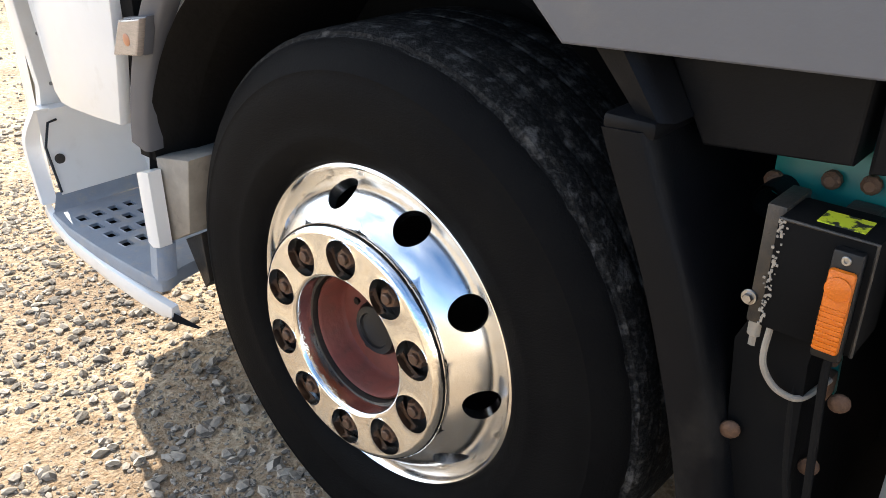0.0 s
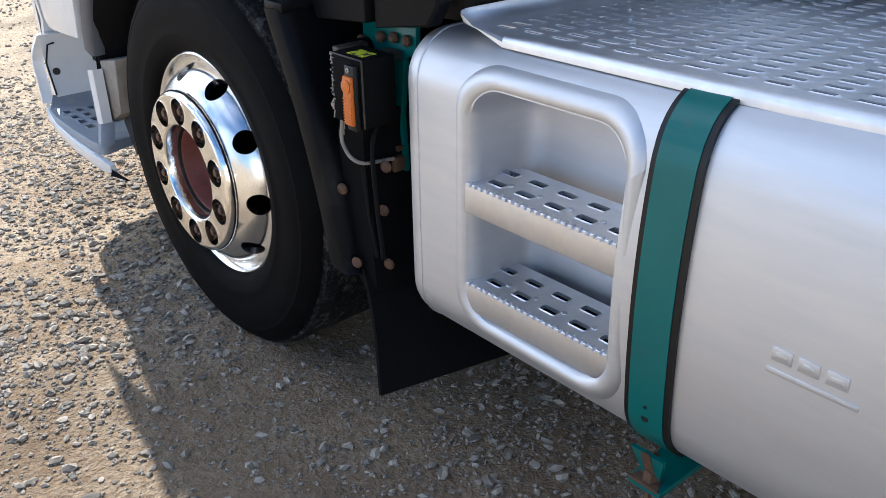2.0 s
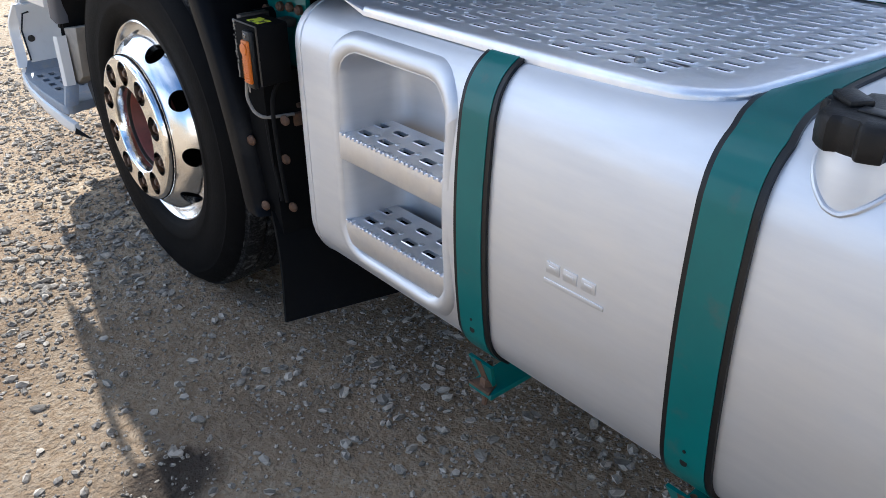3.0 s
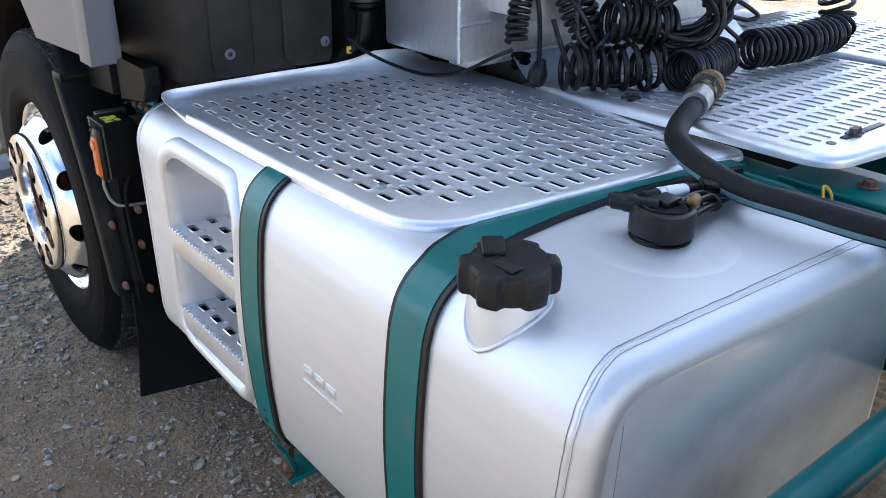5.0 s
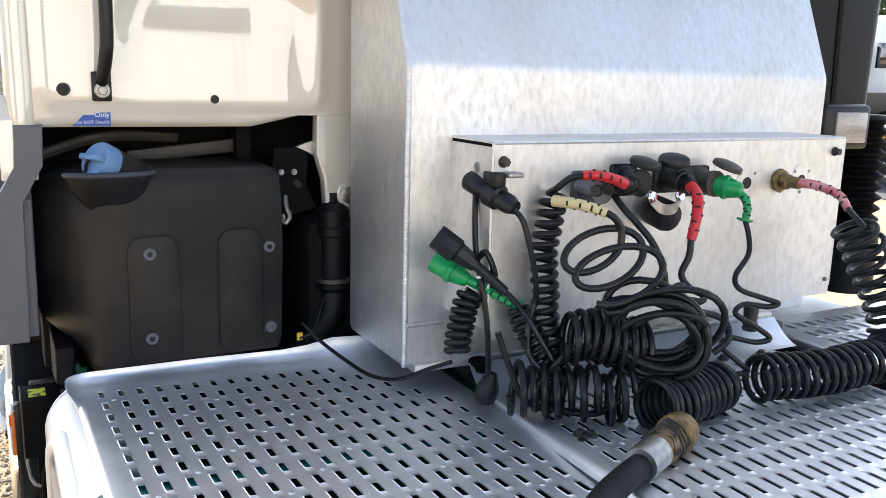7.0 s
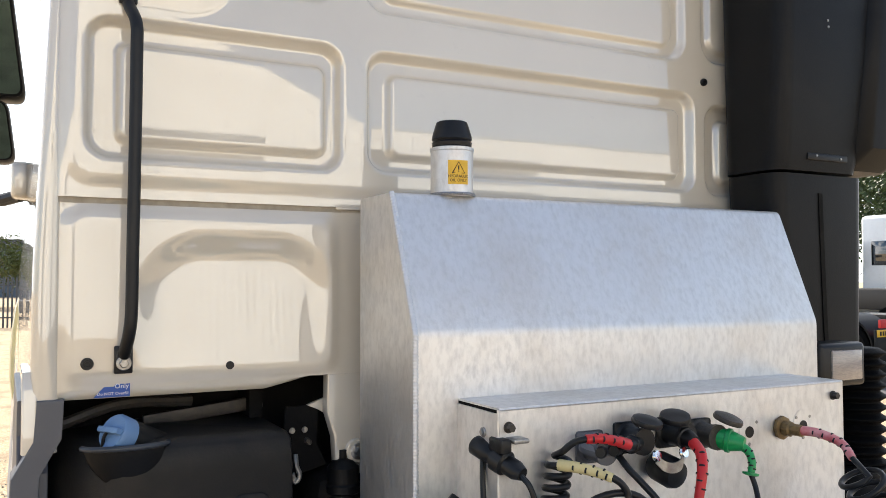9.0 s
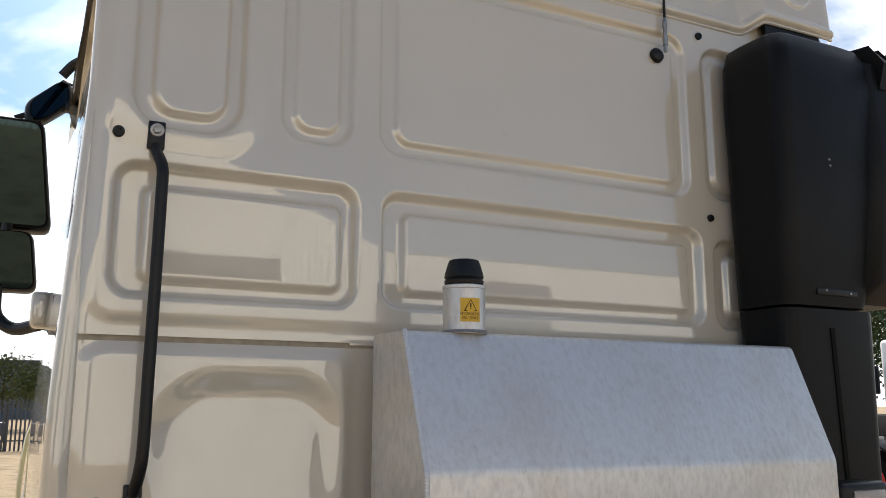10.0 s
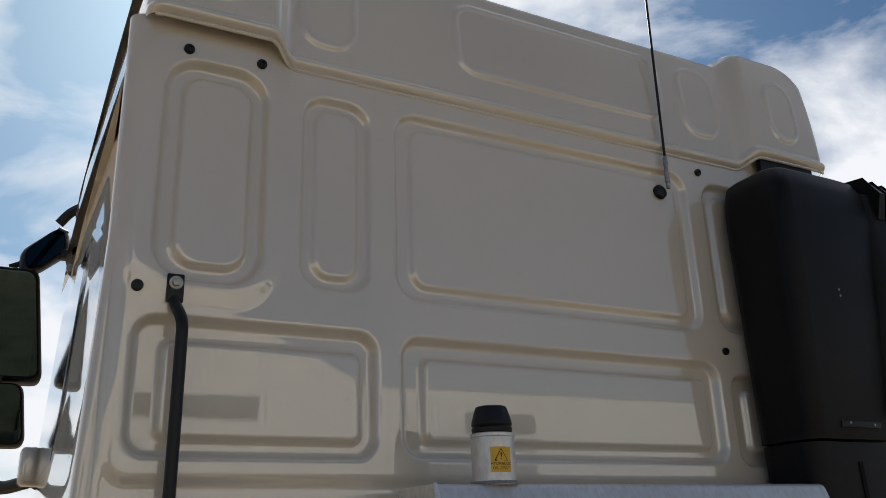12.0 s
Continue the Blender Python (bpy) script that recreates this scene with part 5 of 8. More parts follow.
for at in ((1.990, 0.852), (1.578, 0.808)):
    part("deck_hole", lathe([(0.0085, 0), (0.0085, 0.0012)], raised((at[0], at[1], Z2)), (0, 0, 1), 16), BLACK, truck)

far_out = dense([(1.10, 1.735), (2.3, 1.735), (2.3, 2.28), (1.10, 2.28)], 0.08)
deck_plate(lambda u, v: (1.175 + u, 1.79 + v), (0.0694, 0.0404), (16, 12), lambda i, j: True, far_out, 0.985, (0.040, 0.012), "slotted aluminium deck plate on the far side", dimple_step=0)
part("far_tank", box(0.9, 2.3, 1.70, 2.32, 0.40, 0.95, 0.08, 4), PLASTIC, truck, "black far-side tank")
# black box put in the open gap to stand for its shade
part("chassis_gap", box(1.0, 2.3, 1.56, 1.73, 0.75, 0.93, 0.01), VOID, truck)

# ---- hydraulic oil tank behind the cab ----
BX0, BXF, BXT, BY0, BY1, BZ0, BZC, BZ1 = 0.930, 1.215, 1.100, 0.632, 1.775, 1.050, 1.634, 1.924
side = [(BX0, BZ0), (BXF, BZ0), (BXF, BZC), (BXT, BZ1), (BX0, BZ1)]


def eased(corners, r, n=4):
    """Round the corners of a polygon."""
    out = []
    m = len(corners)
    for i in range(m):
        p, a, b = Vector(corners[i]), Vector(corners[i - 1]), Vector(corners[(i + 1) % m])
        pa, pb = (a - p).normalized() * r, (b - p).normalized() * r
        for k in range(n + 1):
            t = k / n
            out.append(tuple(p + pa * (1 - t) ** 2 + pb * t ** 2))
    return out


oil_tank = part("oil_tank", prism(eased(side, 0.012), lambda u, v, d: (u, d, v), BY0, BY1, 0.004), BOX_ALU, truck, "welded aluminium hydraulic oil tank", 25)
edge = [Vector((BXF - 0.003, BY0 + 0.003, z)) for z in linspace(BZ0, BZC, 260)] + [Vector((BXF + (BXT - BXF) * t - 0.003, BY0 + 0.003, BZC + (BZ1 - BZC) * t)) for t in linspace(0.008, 1, 130)]
part("weld_bead", tube(edge, 0.0062, 8, taper=lambda t: 1 + 0.13 * math.sin(t * 130 * 2 * math.pi) + 0.1 * noise.noise((t * 40, 0, 0))), TANK, oil_tank, "rippled corner weld", 80)
part("weld_bead", tube([(BXF, y, BZ0 + 0.085) for y in linspace(BY0 + 0.004, BY0 + 0.10, 60)], 0.005, 8, taper=lambda t: 1 + 0.15 * math.sin(t * 16 * 2 * math.pi)), BOX_ALU, oil_tank, "", 80)
# flat back rail foot under the tank
part("tank_foot", box(BXF - 0.06, BXF + 0.012, BY0 + 0.02, BY1 - 0.12, BZ0 - 0.012, BZ0 + 0.004, 0.002), BOX_ALU, oil_tank)
part("tank_bearer", box(1.12, 1.26, 0.80, 1.66, 0.985, 1.038, 0.004), DARK_STEEL, oil_tank)
part("rubber_mount", lathe([(0.022, 0), (0.024, 0.006), (0.020, 0.010), (0.024, 0.016), (0.020, 0.022), (0.024, 0.028), (0.022, 0.034)], (1.27, 0.775, 1.03), (0, 0, 1), 18), RUBBER, oil_tank)
part("rubber_mount", lathe([(0.016, 0), (0.018, 0.006), (0.015, 0.010), (0.018, 0.016), (0.015, 0.022), (0.018, 0.06)], (1.33, 1.46, 1.06), (0, 0, 1), 18), DARK_STEEL, oil_tank)

# connection panel: folded sheet with top and side returns
PX, PY0, PY1, PZ0, PZ1 = 1.370, 0.728, 1.662, 1.138, 1.502
bm = box(PX - 0.003, PX, PY0, PY1, PZ0, PZ1)
box(BXF, PX, PY0, PY1, PZ1 - 0.001, PZ1 + 0.003, bm=bm)
box(BXF, PX, PY0 - 0.003, PY0 + 0.001, PZ0 + 0.02, PZ1 - 0.007, bm=bm)
box(BXF, PX, PY1 - 0.001, PY1 + 0.003, PZ0 + 0.02, PZ1, bm=bm)
tube([(PX - 0.001, PY0, PZ1), (PX - 0.001, PY1, PZ1)], 0.003, 8, bm=bm)
tube([(PX - 0.001, PY0, PZ1), (PX - 0.001, PY0, PZ0)], 0.003, 8, bm=bm)
panel = part("connection_panel", bm, BOX_ALU, truck, "folded aluminium panel with trailer couplings", 25)
for y, z, r in ((0.749, 1.469, 0.0085), (1.630, 1.472, 0.0085)):
    part("panel_bolt", bolt((PX, y, z), (1, 0, 0), r, 0.012, 1.25), DARK_STEEL, panel)
part("panel_screw", bolt((PX, 1.646, 1.174), (1, 0, 0), 0.0045, 0.004, 1.2), STEEL, panel)
part("fold_slit", box(BXF, PX - 0.004, PY0 + 0.0005, PY0 + 0.004, PZ1 - 0.009, PZ1 - 0.0015), VOID, panel)
part("side_screw", bolt((1.32, PY0 - 0.003, 1.455), (0, -1, 0), 0.006, 0.004), STEEL, panel)
for y in (1.360, 1.528):
    part("blank_plate", lathe([(0.030, 0), (0.030, 0.0012)], (PX, y, 1.412 if y < 1.4 else 1.418), (1, 0, 0), 32), BOX_ALU, panel)
    part("panel_hole", lathe([(0.0125, 0), (0.0125, 0.0010)], (PX + 0.0014, y, 1.410), (1, 0, 0), 20), BLACK, panel)
    for dy, dz in ((0.022, 0.018), (-0.022, 0.018), (0.0, -0.028)):
        part("rivet", lathe([(0.0038, 0), (0.003, 0.0018)], (PX + 0.001, y + dy, 1.412 + dz), (1, 0, 0), 10), STEEL, panel)

# breather neck with black cap and warning label
BN = (1.105 - 0.035, 0.792)
part("breather_neck", lathe([(0.047, 0.0), (0.047, 0.098), (0.0485, 0.100), (0.0485, 0.106), (0.044, 0.108)], (BN[0], BN[1], BZ1 - 0.002), (0, 0, 1), 48), BOX_ALU, oil_tank, "aluminium filler neck with black cap")
part("breather_cap", lathe([(0.040, 0.106), (0.043, 0.108), (0.0445, 0.116), (0.0415, 0.120), (0.0445, 0.124), (0.0435, 0.132), (0.037, 0.154), (0.034, 0.162), (0.030, 0.164), (0.001, 0.164)], (BN[0], BN[1], BZ1), (0, 0, 1), 40), BLACK, oil_tank, "black plastic breather cap")
part("neck_bead", tube([(BN[0] + 0.048 * math.cos(a), BN[1] + 0.048 * math.sin(a), BZ1 + 0.002) for a in linspace(0, 2 * math.pi, 41)], 0.004, 6, ends=False), WELD, oil_tank)
ang0, ang1 = radians(-38), radians(18)
lab_mid = (ang0 + ang1) / 2
bm = sheet(linspace(ang0, ang1, 10), [BZ1 + 0.022, BZ1 + 0.074], lambda a, z: (BN[0] + 0.0476 * math.cos(a), BN[1] + 0.0476 * math.sin(a), z))
part("warning_label", bm, YELLOW, oil_tank, "yellow hydraulic oil warning label")


def on_neck(s, z, r=0.0482):
    """A point on the label: s metres along it from its middle."""
    a = lab_mid + s / 0.0476
    return Vector((BN[0] + r * math.cos(a), BN[1] + r * math.sin(a), z))


def lettering(text, size, mat, parent, place, label="", thick=0.0):
    """Text turned into a mesh and laid on a surface by place(x, y)."""
    cu = bpy.data.curves.new("lettering", "FONT")
    cu.body, cu.size, cu.align_x, cu.align_y = text, size, "CENTER", "CENTER"
    cu.resolution_u = 2
    tmp = new("lettering_source", cu)
    dg = bpy.context.evaluated_depsgraph_get()
    me = bpy.data.meshes.new_from_object(tmp.evaluated_get(dg))
    bpy.data.objects.remove(tmp)
    for v in me.vertices:
        v.co = place(v.co.x, v.co.y)
    me.materials.clear()
    me.materials.append(mat)
    ob = new("lettering", me)
    ob.parent = parent
    ob["label"] = label or "printed words " + text
    return ob


lettering("HYDRAULIC\nOIL ONLY", 0.0085, BLACK, oil_tank, lambda x, y: on_neck(x, BZ1 + 0.0345 + y * 1.05))
tri_pts = [on_neck(-0.014, BZ1 + 0.046), on_neck(0.014, BZ1 + 0.046), on_neck(0.0, BZ1 + 0.070)]
bm = tube([tri_pts[0], tri_pts[1], tri_pts[2], tri_pts[0]], 0.0011, 5)
tube([on_neck(0, BZ1 + 0.053), on_neck(0, BZ1 + 0.062)], 0.0012, 6, bm=bm)
tube([on_neck(0, BZ1 + 0.0488), on_neck(0, BZ1 + 0.0505)], 0.0012, 6, bm=bm)
part("warning_triangle", bm, BLACK, oil_tank)

# ---- black moulded tank behind the cab corner, with blue filler cap ----


def shroud_ring(z, y_left, x_rear, y_right, flare=0.0):
    """Plan outline at one height: chamfered towards the outer side."""
    return [(0.62, y_right, z), (x_rear - 0.02, y_right, z), (x_rear - 0.004, y_right - 0.006, z), (x_rear, y_right - 0.022, z), (x_rear, (y_right + y_left) / 2, z), (x_rear, y_left + 0.105, z),
            (x_rear - 0.006, y_left + 0.085, z), (x_rear - 0.03, y_left + 0.066, z), (x_rear - 0.12, y_left + 0.045 - flare * 0.5, z), (x_rear - 0.18, y_left + 0.040 - flare, z), (0.62, y_left + 0.04 - flare, z)]


bm = loft([shroud_ring(0.985, 0.050, 0.890, 0.40), shroud_ring(1.028, 0.048, 0.896, 0.40), shroud_ring(1.030, 0.030, 0.936, 0.470), shroud_ring(1.05, 0.026, 0.940, 0.476), shroud_ring(1.10, 0.025, 0.941, 0.477, 0.05), shroud_ring(1.25, 0.022, 0.944, 0.480, 0.068),
           shroud_ring(1.355, 0.026, 0.946, 0.478, 0.066), shroud_ring(1.402, 0.034, 0.943, 0.475, 0.06), shroud_ring(1.416, 0.045, 0.934, 0.468, 0.05), shroud_ring(1.423, 0.07, 0.915, 0.455)])
shroud = part("moulded_tank", bm, PLASTIC, truck, "black moulded plastic tank with blue filler cap", 40)
for y0, y1, z0, z1 in ((0.160, 0.262, 1.035, 1.295), (0.336, 0.430, 1.035, 1.300)):
    ring = [((y0 + y1) / 2 + u, (z0 + z1) / 2 + v) for u, v in rounded(y1 - y0, z1 - z0, 0.03, 5)]
    bm = loft([[(0.944 + d, (y0 + y1) / 2 + (u - (y0 + y1) / 2) * k, (z0 + z1) / 2 + (v - (z0 + z1) / 2) * kk) for u, v in ring] for d, k, kk in ((-0.004, 1.0, 1.0), (0.004, 0.97, 0.99), (0.0055, 0.92, 0.97))])
    part("pressed_rib", bm, PLASTIC, shroud, "", 60)
for y, z in ((0.203, 1.258), (0.201, 1.085), (0.445, 1.081), (0.444, 1.256)):
    part("mount_screw", socket_screw((0.946 if y < 0.4 else 0.942, y, z), (1, 0, 0), 0.0125, 0.006), GREY_TRIM, shroud, "steel screw in a recess")
    part("screw_washer", lathe([(0.0165, 0), (0.0165, 0.0025)], (0.944 if y < 0.4 else 0.940, y, z), (1, 0, 0), 20), BLACK, shroud)
# filler trough and neck
BOWL_Y, BOWL_Z = 0.140, 1.416
rings = []
for k in range(9):
    t = k / 8
    w, out, z = 0.080 * math.cos(t * 1.35) ** 0.7, 0.034 * math.cos(t * 1.5) ** 0.8, BOWL_Z - 0.085 * t
    rings.append([(0.926 + out * math.sin(a) - 0.06 * max(0.0, 0.10 - (BOWL_Y + w * math.cos(a))), BOWL_Y + 0.010 * t + w * math.cos(a), z) for a in linspace(0.0, math.pi, 19)])
rings.insert(0, [(0.920 + (q[0] - 0.920) * 0.86, BOWL_Y + (q[1] - BOWL_Y) * 0.92, BOWL_Z - 0.012) for q in rings[0]])
part("filler_trough", loft(rings, closed=False, cap=(False, False)), DUCT, shroud, "dark moulded filler bowl", 60)
part("trough_lip", tube(rings[1], 0.0058, 8), STEP_DARK, shroud, "blue-grey rounded bowl lip", 60)
part("bowl_floor", prism([(BOWL_Y + 0.074 * math.cos(a), 0.915 + 0.030 * math.sin(a)) for a in linspace(0.0, math.pi, 13)] + [(BOWL_Y - 0.07, 0.86), (BOWL_Y + 0.07, 0.86)], lambda u, v, d: (v - 0.06 * max(0.0, 0.10 - u), u, d), BOWL_Z - 0.014, BOWL_Z - 0.010), DUCT, shroud, "", 30)
nk = Vector((0.889, 0.172, 1.410))
nw = Vector((0.46, -0.76, 0.46)).normalized()
part("filler_neck", lathe([(0.040, -0.05), (0.038, 0.03), (0.036, 0.045)], nk, nw, 28), PLASTIC, shroud)
bm = lathe([(0.034, 0.040), (0.038, 0.043), (0.038, 0.070), (0.034, 0.076), (0.001, 0.076)], nk, nw, 20)
u, v, w = frame_of(nw)
c = nk + nw * 0.080
box(-0.030, 0.030, -0.006, 0.006, -0.006, 0.010, 0.003, bm=bm)
for vert in [q for q in bm.verts if q.co.length < 0.06]:
    vert.co = c + u * vert.co.x + v * vert.co.y + w * vert.co.z
part("blue_cap", bm, BLUE, shroud, "light blue plastic filler cap", 40)
part("cap_tether", tube(smooth_path([c + w * 0.006, c - v * 0.02 + u * 0.01, c - v * 0.045 + u * 0.012 - w * 0.02, nk - v * 0.04], 5), 0.0035, 6), BLACK, shroud)
# clutter between the moulded tank and the oil tank
canister = part("filter_canister", lathe([(0.034, 0.0), (0.046, 0.012), (0.046, 0.022), (0.036, 0.026), (0.036, 0.13), (0.042, 0.135), (0.042, 0.15), (0.037, 0.155), (0.037, 0.19), (0.024, 0.205), (0.012, 0.21), (0.012, 0.23)], (0.845, 0.624, 1.12), (0, 0, 1), 28), DUCT, truck, "black filter canister behind the cab")
part("canister_band", lathe([(0.0475, 0), (0.0475, 0.010)], (0.845, 0.624, 1.145), (0, 0, 1), 28), DARK_STEEL, canister)
part("canister_hose", tube(smooth_path([(0.845, 0.624, 1.13), (0.842, 0.62, 1.07), (0.83, 0.60, 1.03), (0.80, 0.55, 0.98)], 6), 0.036, 16), BLACK, canister)
part("mount_plate", prism([(0.50, 1.45), (0.58, 1.45), (0.575, 1.36), (0.60, 1.31), (0.52, 1.29), (0.49, 1.34)], lambda u, v, d: (d, u, v), 0.795, 0.803, 0.002), VOID, truck, "black mounting plate", 20)
for y, z in ((0.515, 1.395), (0.545, 1.395), (0.55, 1.37), (0.555, 1.365), (0.628, 1.325)):
    part("plate_bolt", bolt((0.804, y, z), (1, 0, 0), 0.0055, 0.005, 1.3), DARK_STEEL if z < 1.38 else STEEL, truck)
part("eye_hook", tube(smooth_path([(0.83, 0.515, 1.345), (0.84, 0.515, 1.32), (0.842, 0.522, 1.30), (0.84, 0.512, 1.285), (0.838, 0.505, 1.305)], 5), 0.006, 8), STEEL, truck)
part("yellow_tag", box(0.95, 0.956, 0.500, 0.512, 1.045, 1.062, 0.001), YELLOW, truck)
part("thin_cable", tube(smooth_path([(0.955, 0.505, 1.05), (0.95, 0.535, 1.06), (0.92, 0.565, 1.10), (0.90, 0.58, 1.12)], 6), 0.0035, 6), BLACK, truck)
# added black sheets that stand for the shade behind the cab corner
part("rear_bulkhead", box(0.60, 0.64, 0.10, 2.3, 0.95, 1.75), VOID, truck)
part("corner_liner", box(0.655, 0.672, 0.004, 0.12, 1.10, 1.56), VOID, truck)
part("cab_mount_pipe", tube(smooth_path([(0.78, 0.02, 1.44), (0.76, 0.15, 1.475), (0.74, 0.3, 1.47)], 5), 0.012, 8), DARK_STEEL, truck)
part("cross_strut", box(0.70, 0.72, 0.20, 0.47, 1.425, 1.455, 0.004, turn=Matrix.Rotation(radians(6), 3, "X")), DARK_STEEL, truck)

# ---- cab ----
CX0, CW, Z_BOT, Z_SEAM, Z_ROOF = 0.862, 2.315, 1.500, 1.908, 2.955
PANELS = [((0.066, 0.606, 1.995, 2.278), 0.045, 0.016, (0.125, 0.572, 2.030, 2.232), 0.022, 0.011),
          ((0.680, 1.692, 2.000, 2.276), 0.045, 0.016, (0.735, 1.650, 2.035, 2.232), 0.022, 0.011),
          ((0.668, 1.660, 2.378, 2.880), 0.060, 0.010, (0.712, 1.622, 2.412, 2.848), 0.040, 0.006),
          ((0.420, 0.592, 2.380, 2.876), 0.060, 0.010, (0.452, 0.562, 2.410, 2.848), 0.040, 0.006),
          ((0.088, 0.325, 2.366, 2.900), 0.080, 0.014, (0.130, 0.288, 2.402, 2.866), 0.050, 0.009),
          ((1.738, 1.96, 2.385, 2.865), 0.06, 0.014, (1.77, 1.93, 2.42, 2.83), 0.04, 0.008),
          ((1.748, 2.22, 1.99, 2.25), 0.045, 0.016, (1.80, 2.18, 2.03, 2.21), 0.022, 0.010)]


def rear_wall_x(y, z):
    h = 0.0
    for outer, r1, d1, inner, r2, d2 in PANELS:
        h += -1.6 * d1 * pressed(y, z, outer, r1, 0.017) + 1.6 * d2 * pressed(y, z, inner, r2, 0.013)
    # faint swage that sweeps down beside the long window panel, and a shelf line above the seam
    h += 0.006 * pressed(y, z, (0.02, 0.36, 2.33, 2.99), 0.10, 0.05)
    h += 0.007 * pressed(y, z, (0.03, 2.28, 1.945, 3.05), 0.05, 0.035)
    # rounded outer corner
    e = min(y, CW - y)
    if e < 0.03:
        h -= 0.03 - math.sqrt(max(0.0, 0.03 ** 2 - (0.03 - e) ** 2))
    return CX0 + h


def fine(a, b, step):
    return linspace(a, b, int(round((b - a) / step)) + 1)


edge_u = [0.0, 0.002, 0.005, 0.010, 0.018]
cab = part("cab_rear_wall", sheet(edge_u + fine(0.03, CW - 0.03, 0.0052) + [CW - q for q in edge_u[::-1]], fine(Z_SEAM + 0.0015, Z_ROOF + 0.05, 0.0052), lambda y, z: (rear_wall_x(y, z), y, z)), CREAM, truck,
           "cream painted cab rear wall with pressed panels", 70)


def lower_wall(y, z):
    h = -0.010 + 0.009 * pressed(y, z, (0.03, 0.60, 1.535, 1.885), 0.04, 0.035)
    k = pressed(y, z, (0.185, 0.575, 1.20, 1.815), 0.12, 0.075)
    fade = max(0.0, min(1.0, (z - 1.50) / 0.33))
    h -= 0.019 * k * fade
    e = min(y, 5)
    if e < 0.03:
        h -= 0.66 * (0.03 - math.sqrt(max(0.0, 0.03 ** 2 - (0.03 - e) ** 2)))
    zz = z
    if z < 1.53:
        lift = 0.022 * max(0.0, min(1.0, (y - 0.44) / 0.10))
        zz = z + lift * (1.53 - z) / 0.03
        if z < 1.508:
            h -= 0.012 * (1.508 - z) / 0.008
    return (CX0 + h, y, zz)


part("cab_lower_panel", sheet(edge_u + fine(0.03, 0.69, 0.0105) + [2.25], fine(Z_BOT, Z_SEAM - 0.003, 0.0105), lower_wall), CREAM, truck, "cream lower cab panel with pressed hollow", 70)
part("cab_seam", box(CX0 - 0.016, CX0 - 0.008, 0.012, CW - 0.01, Z_SEAM - 0.010, Z_SEAM + 0.012), SEAM, truck)
part("seam_lip", box(CX0 - 0.012, CX0 - 0.001, 0.60, 0.70, Z_SEAM - 0.004, Z_SEAM + 0.002, 0.001), CREAM, truck)


def roof_foot(y):
    c = max(0.0, min(1.0, (0.39 - y) / 0.07), min(1.0, (y - 1.90) / 0.09))
    c = c * c * (3 - 2 * c)
    return Z_ROOF - 0.010 + 0.046 * c, c


def roof_panel(y, t):
    """Upper cab shell: rolled lower lip, pressed ovals, raised corner columns, rounded crown."""
    z0, c = roof_foot(y)
    zt = 3.372 + 0.045 * c
    e = min(y, CW - y)
    if e < 0.16:
        zt -= 0.16 - math.sqrt(max(0.0, 0.16 ** 2 - (0.16 - e) ** 2))
    z = z0 + (zt - z0) * t
    x = CX0 + 0.006 + 0.040 * c - 0.030 * t * t
    if t < 0.10:
        x += 0.016 * math.sin(min(1.0, t / 0.10) * math.pi) - 0.002
    if t > 0.93:
        q = (t - 0.93) / 0.07
        x -= 0.045 * q * q
    for r in ((0.86, 1.62, 3.06, 3.30), (0.40, 0.56, 3.03, 3.30), (1.70, 1.86, 3.04, 3.30), (2.06, 2.20, 3.07, 3.31), (0.10, 0.25, 3.07, 3.31)):
        x += 0.0075 * pressed(y, z, r, 0.07, 0.012) - 0.0045 * pressed(y, z, (r[0] + 0.012, r[1] - 0.012, r[2] + 0.012, r[3] - 0.012), 0.06, 0.012)
    if e < 0.04:
        x -= 0.04 - math.sqrt(max(0.0, 0.04 ** 2 - (0.04 - e) ** 2))
    return (x, y + 0.028 * max(0.0, 1 - y / 0.35), z)


part("cab_roof_back", sheet(edge_u + fine(0.03, CW - 0.03, 0.0075) + [CW - q for q in edge_u[::-1]], linspace(0, 1, 72), roof_panel), CREAM, truck, "cream high-roof panel at the back of the cab", 70)
lip = [(roof_panel(y, 0.0)[0] + 0.002, roof_panel(y, 0.0)[1], roof_panel(y, 0.0)[2] - 0.004) for y in fine(0.02, CW - 0.02, 0.02)]
part("roof_seam", tube(lip, 0.005, 6), CREAM, truck)
crown = [[(roof_panel(y, 1.0)[0] - d, roof_panel(y, 1.0)[1], roof_panel(y, 1.0)[2] + dz) for y in fine(0.0, CW, 0.03)] for d, dz in ((0.0, 0.0), (0.05, 0.006), (0.6, 0.012), (1.6, -0.05), (2.1, -0.35))]
part("cab_roof", loft(crown, closed=False, cap=(False, False)), CREAM, truck, "", 60)


def cab_side(y_sign):
    """Side wall from the rear corner to the front corner, as (x, outward) stations."""
    base = [(CX0 - 0.03, 0.0), (CX0 - 0.06, -0.006), (0.6, -0.014), (0.2, -0.020), (-0.5, -0.024), (-1.0, -0.018), (-1.20, 0.01), (-1.33, 0.08), (-1.42, 0.22), (-1.45, 0.5), (-1.46, 1.16)]
    return [(x, o if y_sign < 0 else CW - o) for x, o in base]


def corner_y(z):
    """Outer edge of the rear corner column, which leans in with height."""
    return -0.030 + 0.043 * max(0.0, z - 1.75)


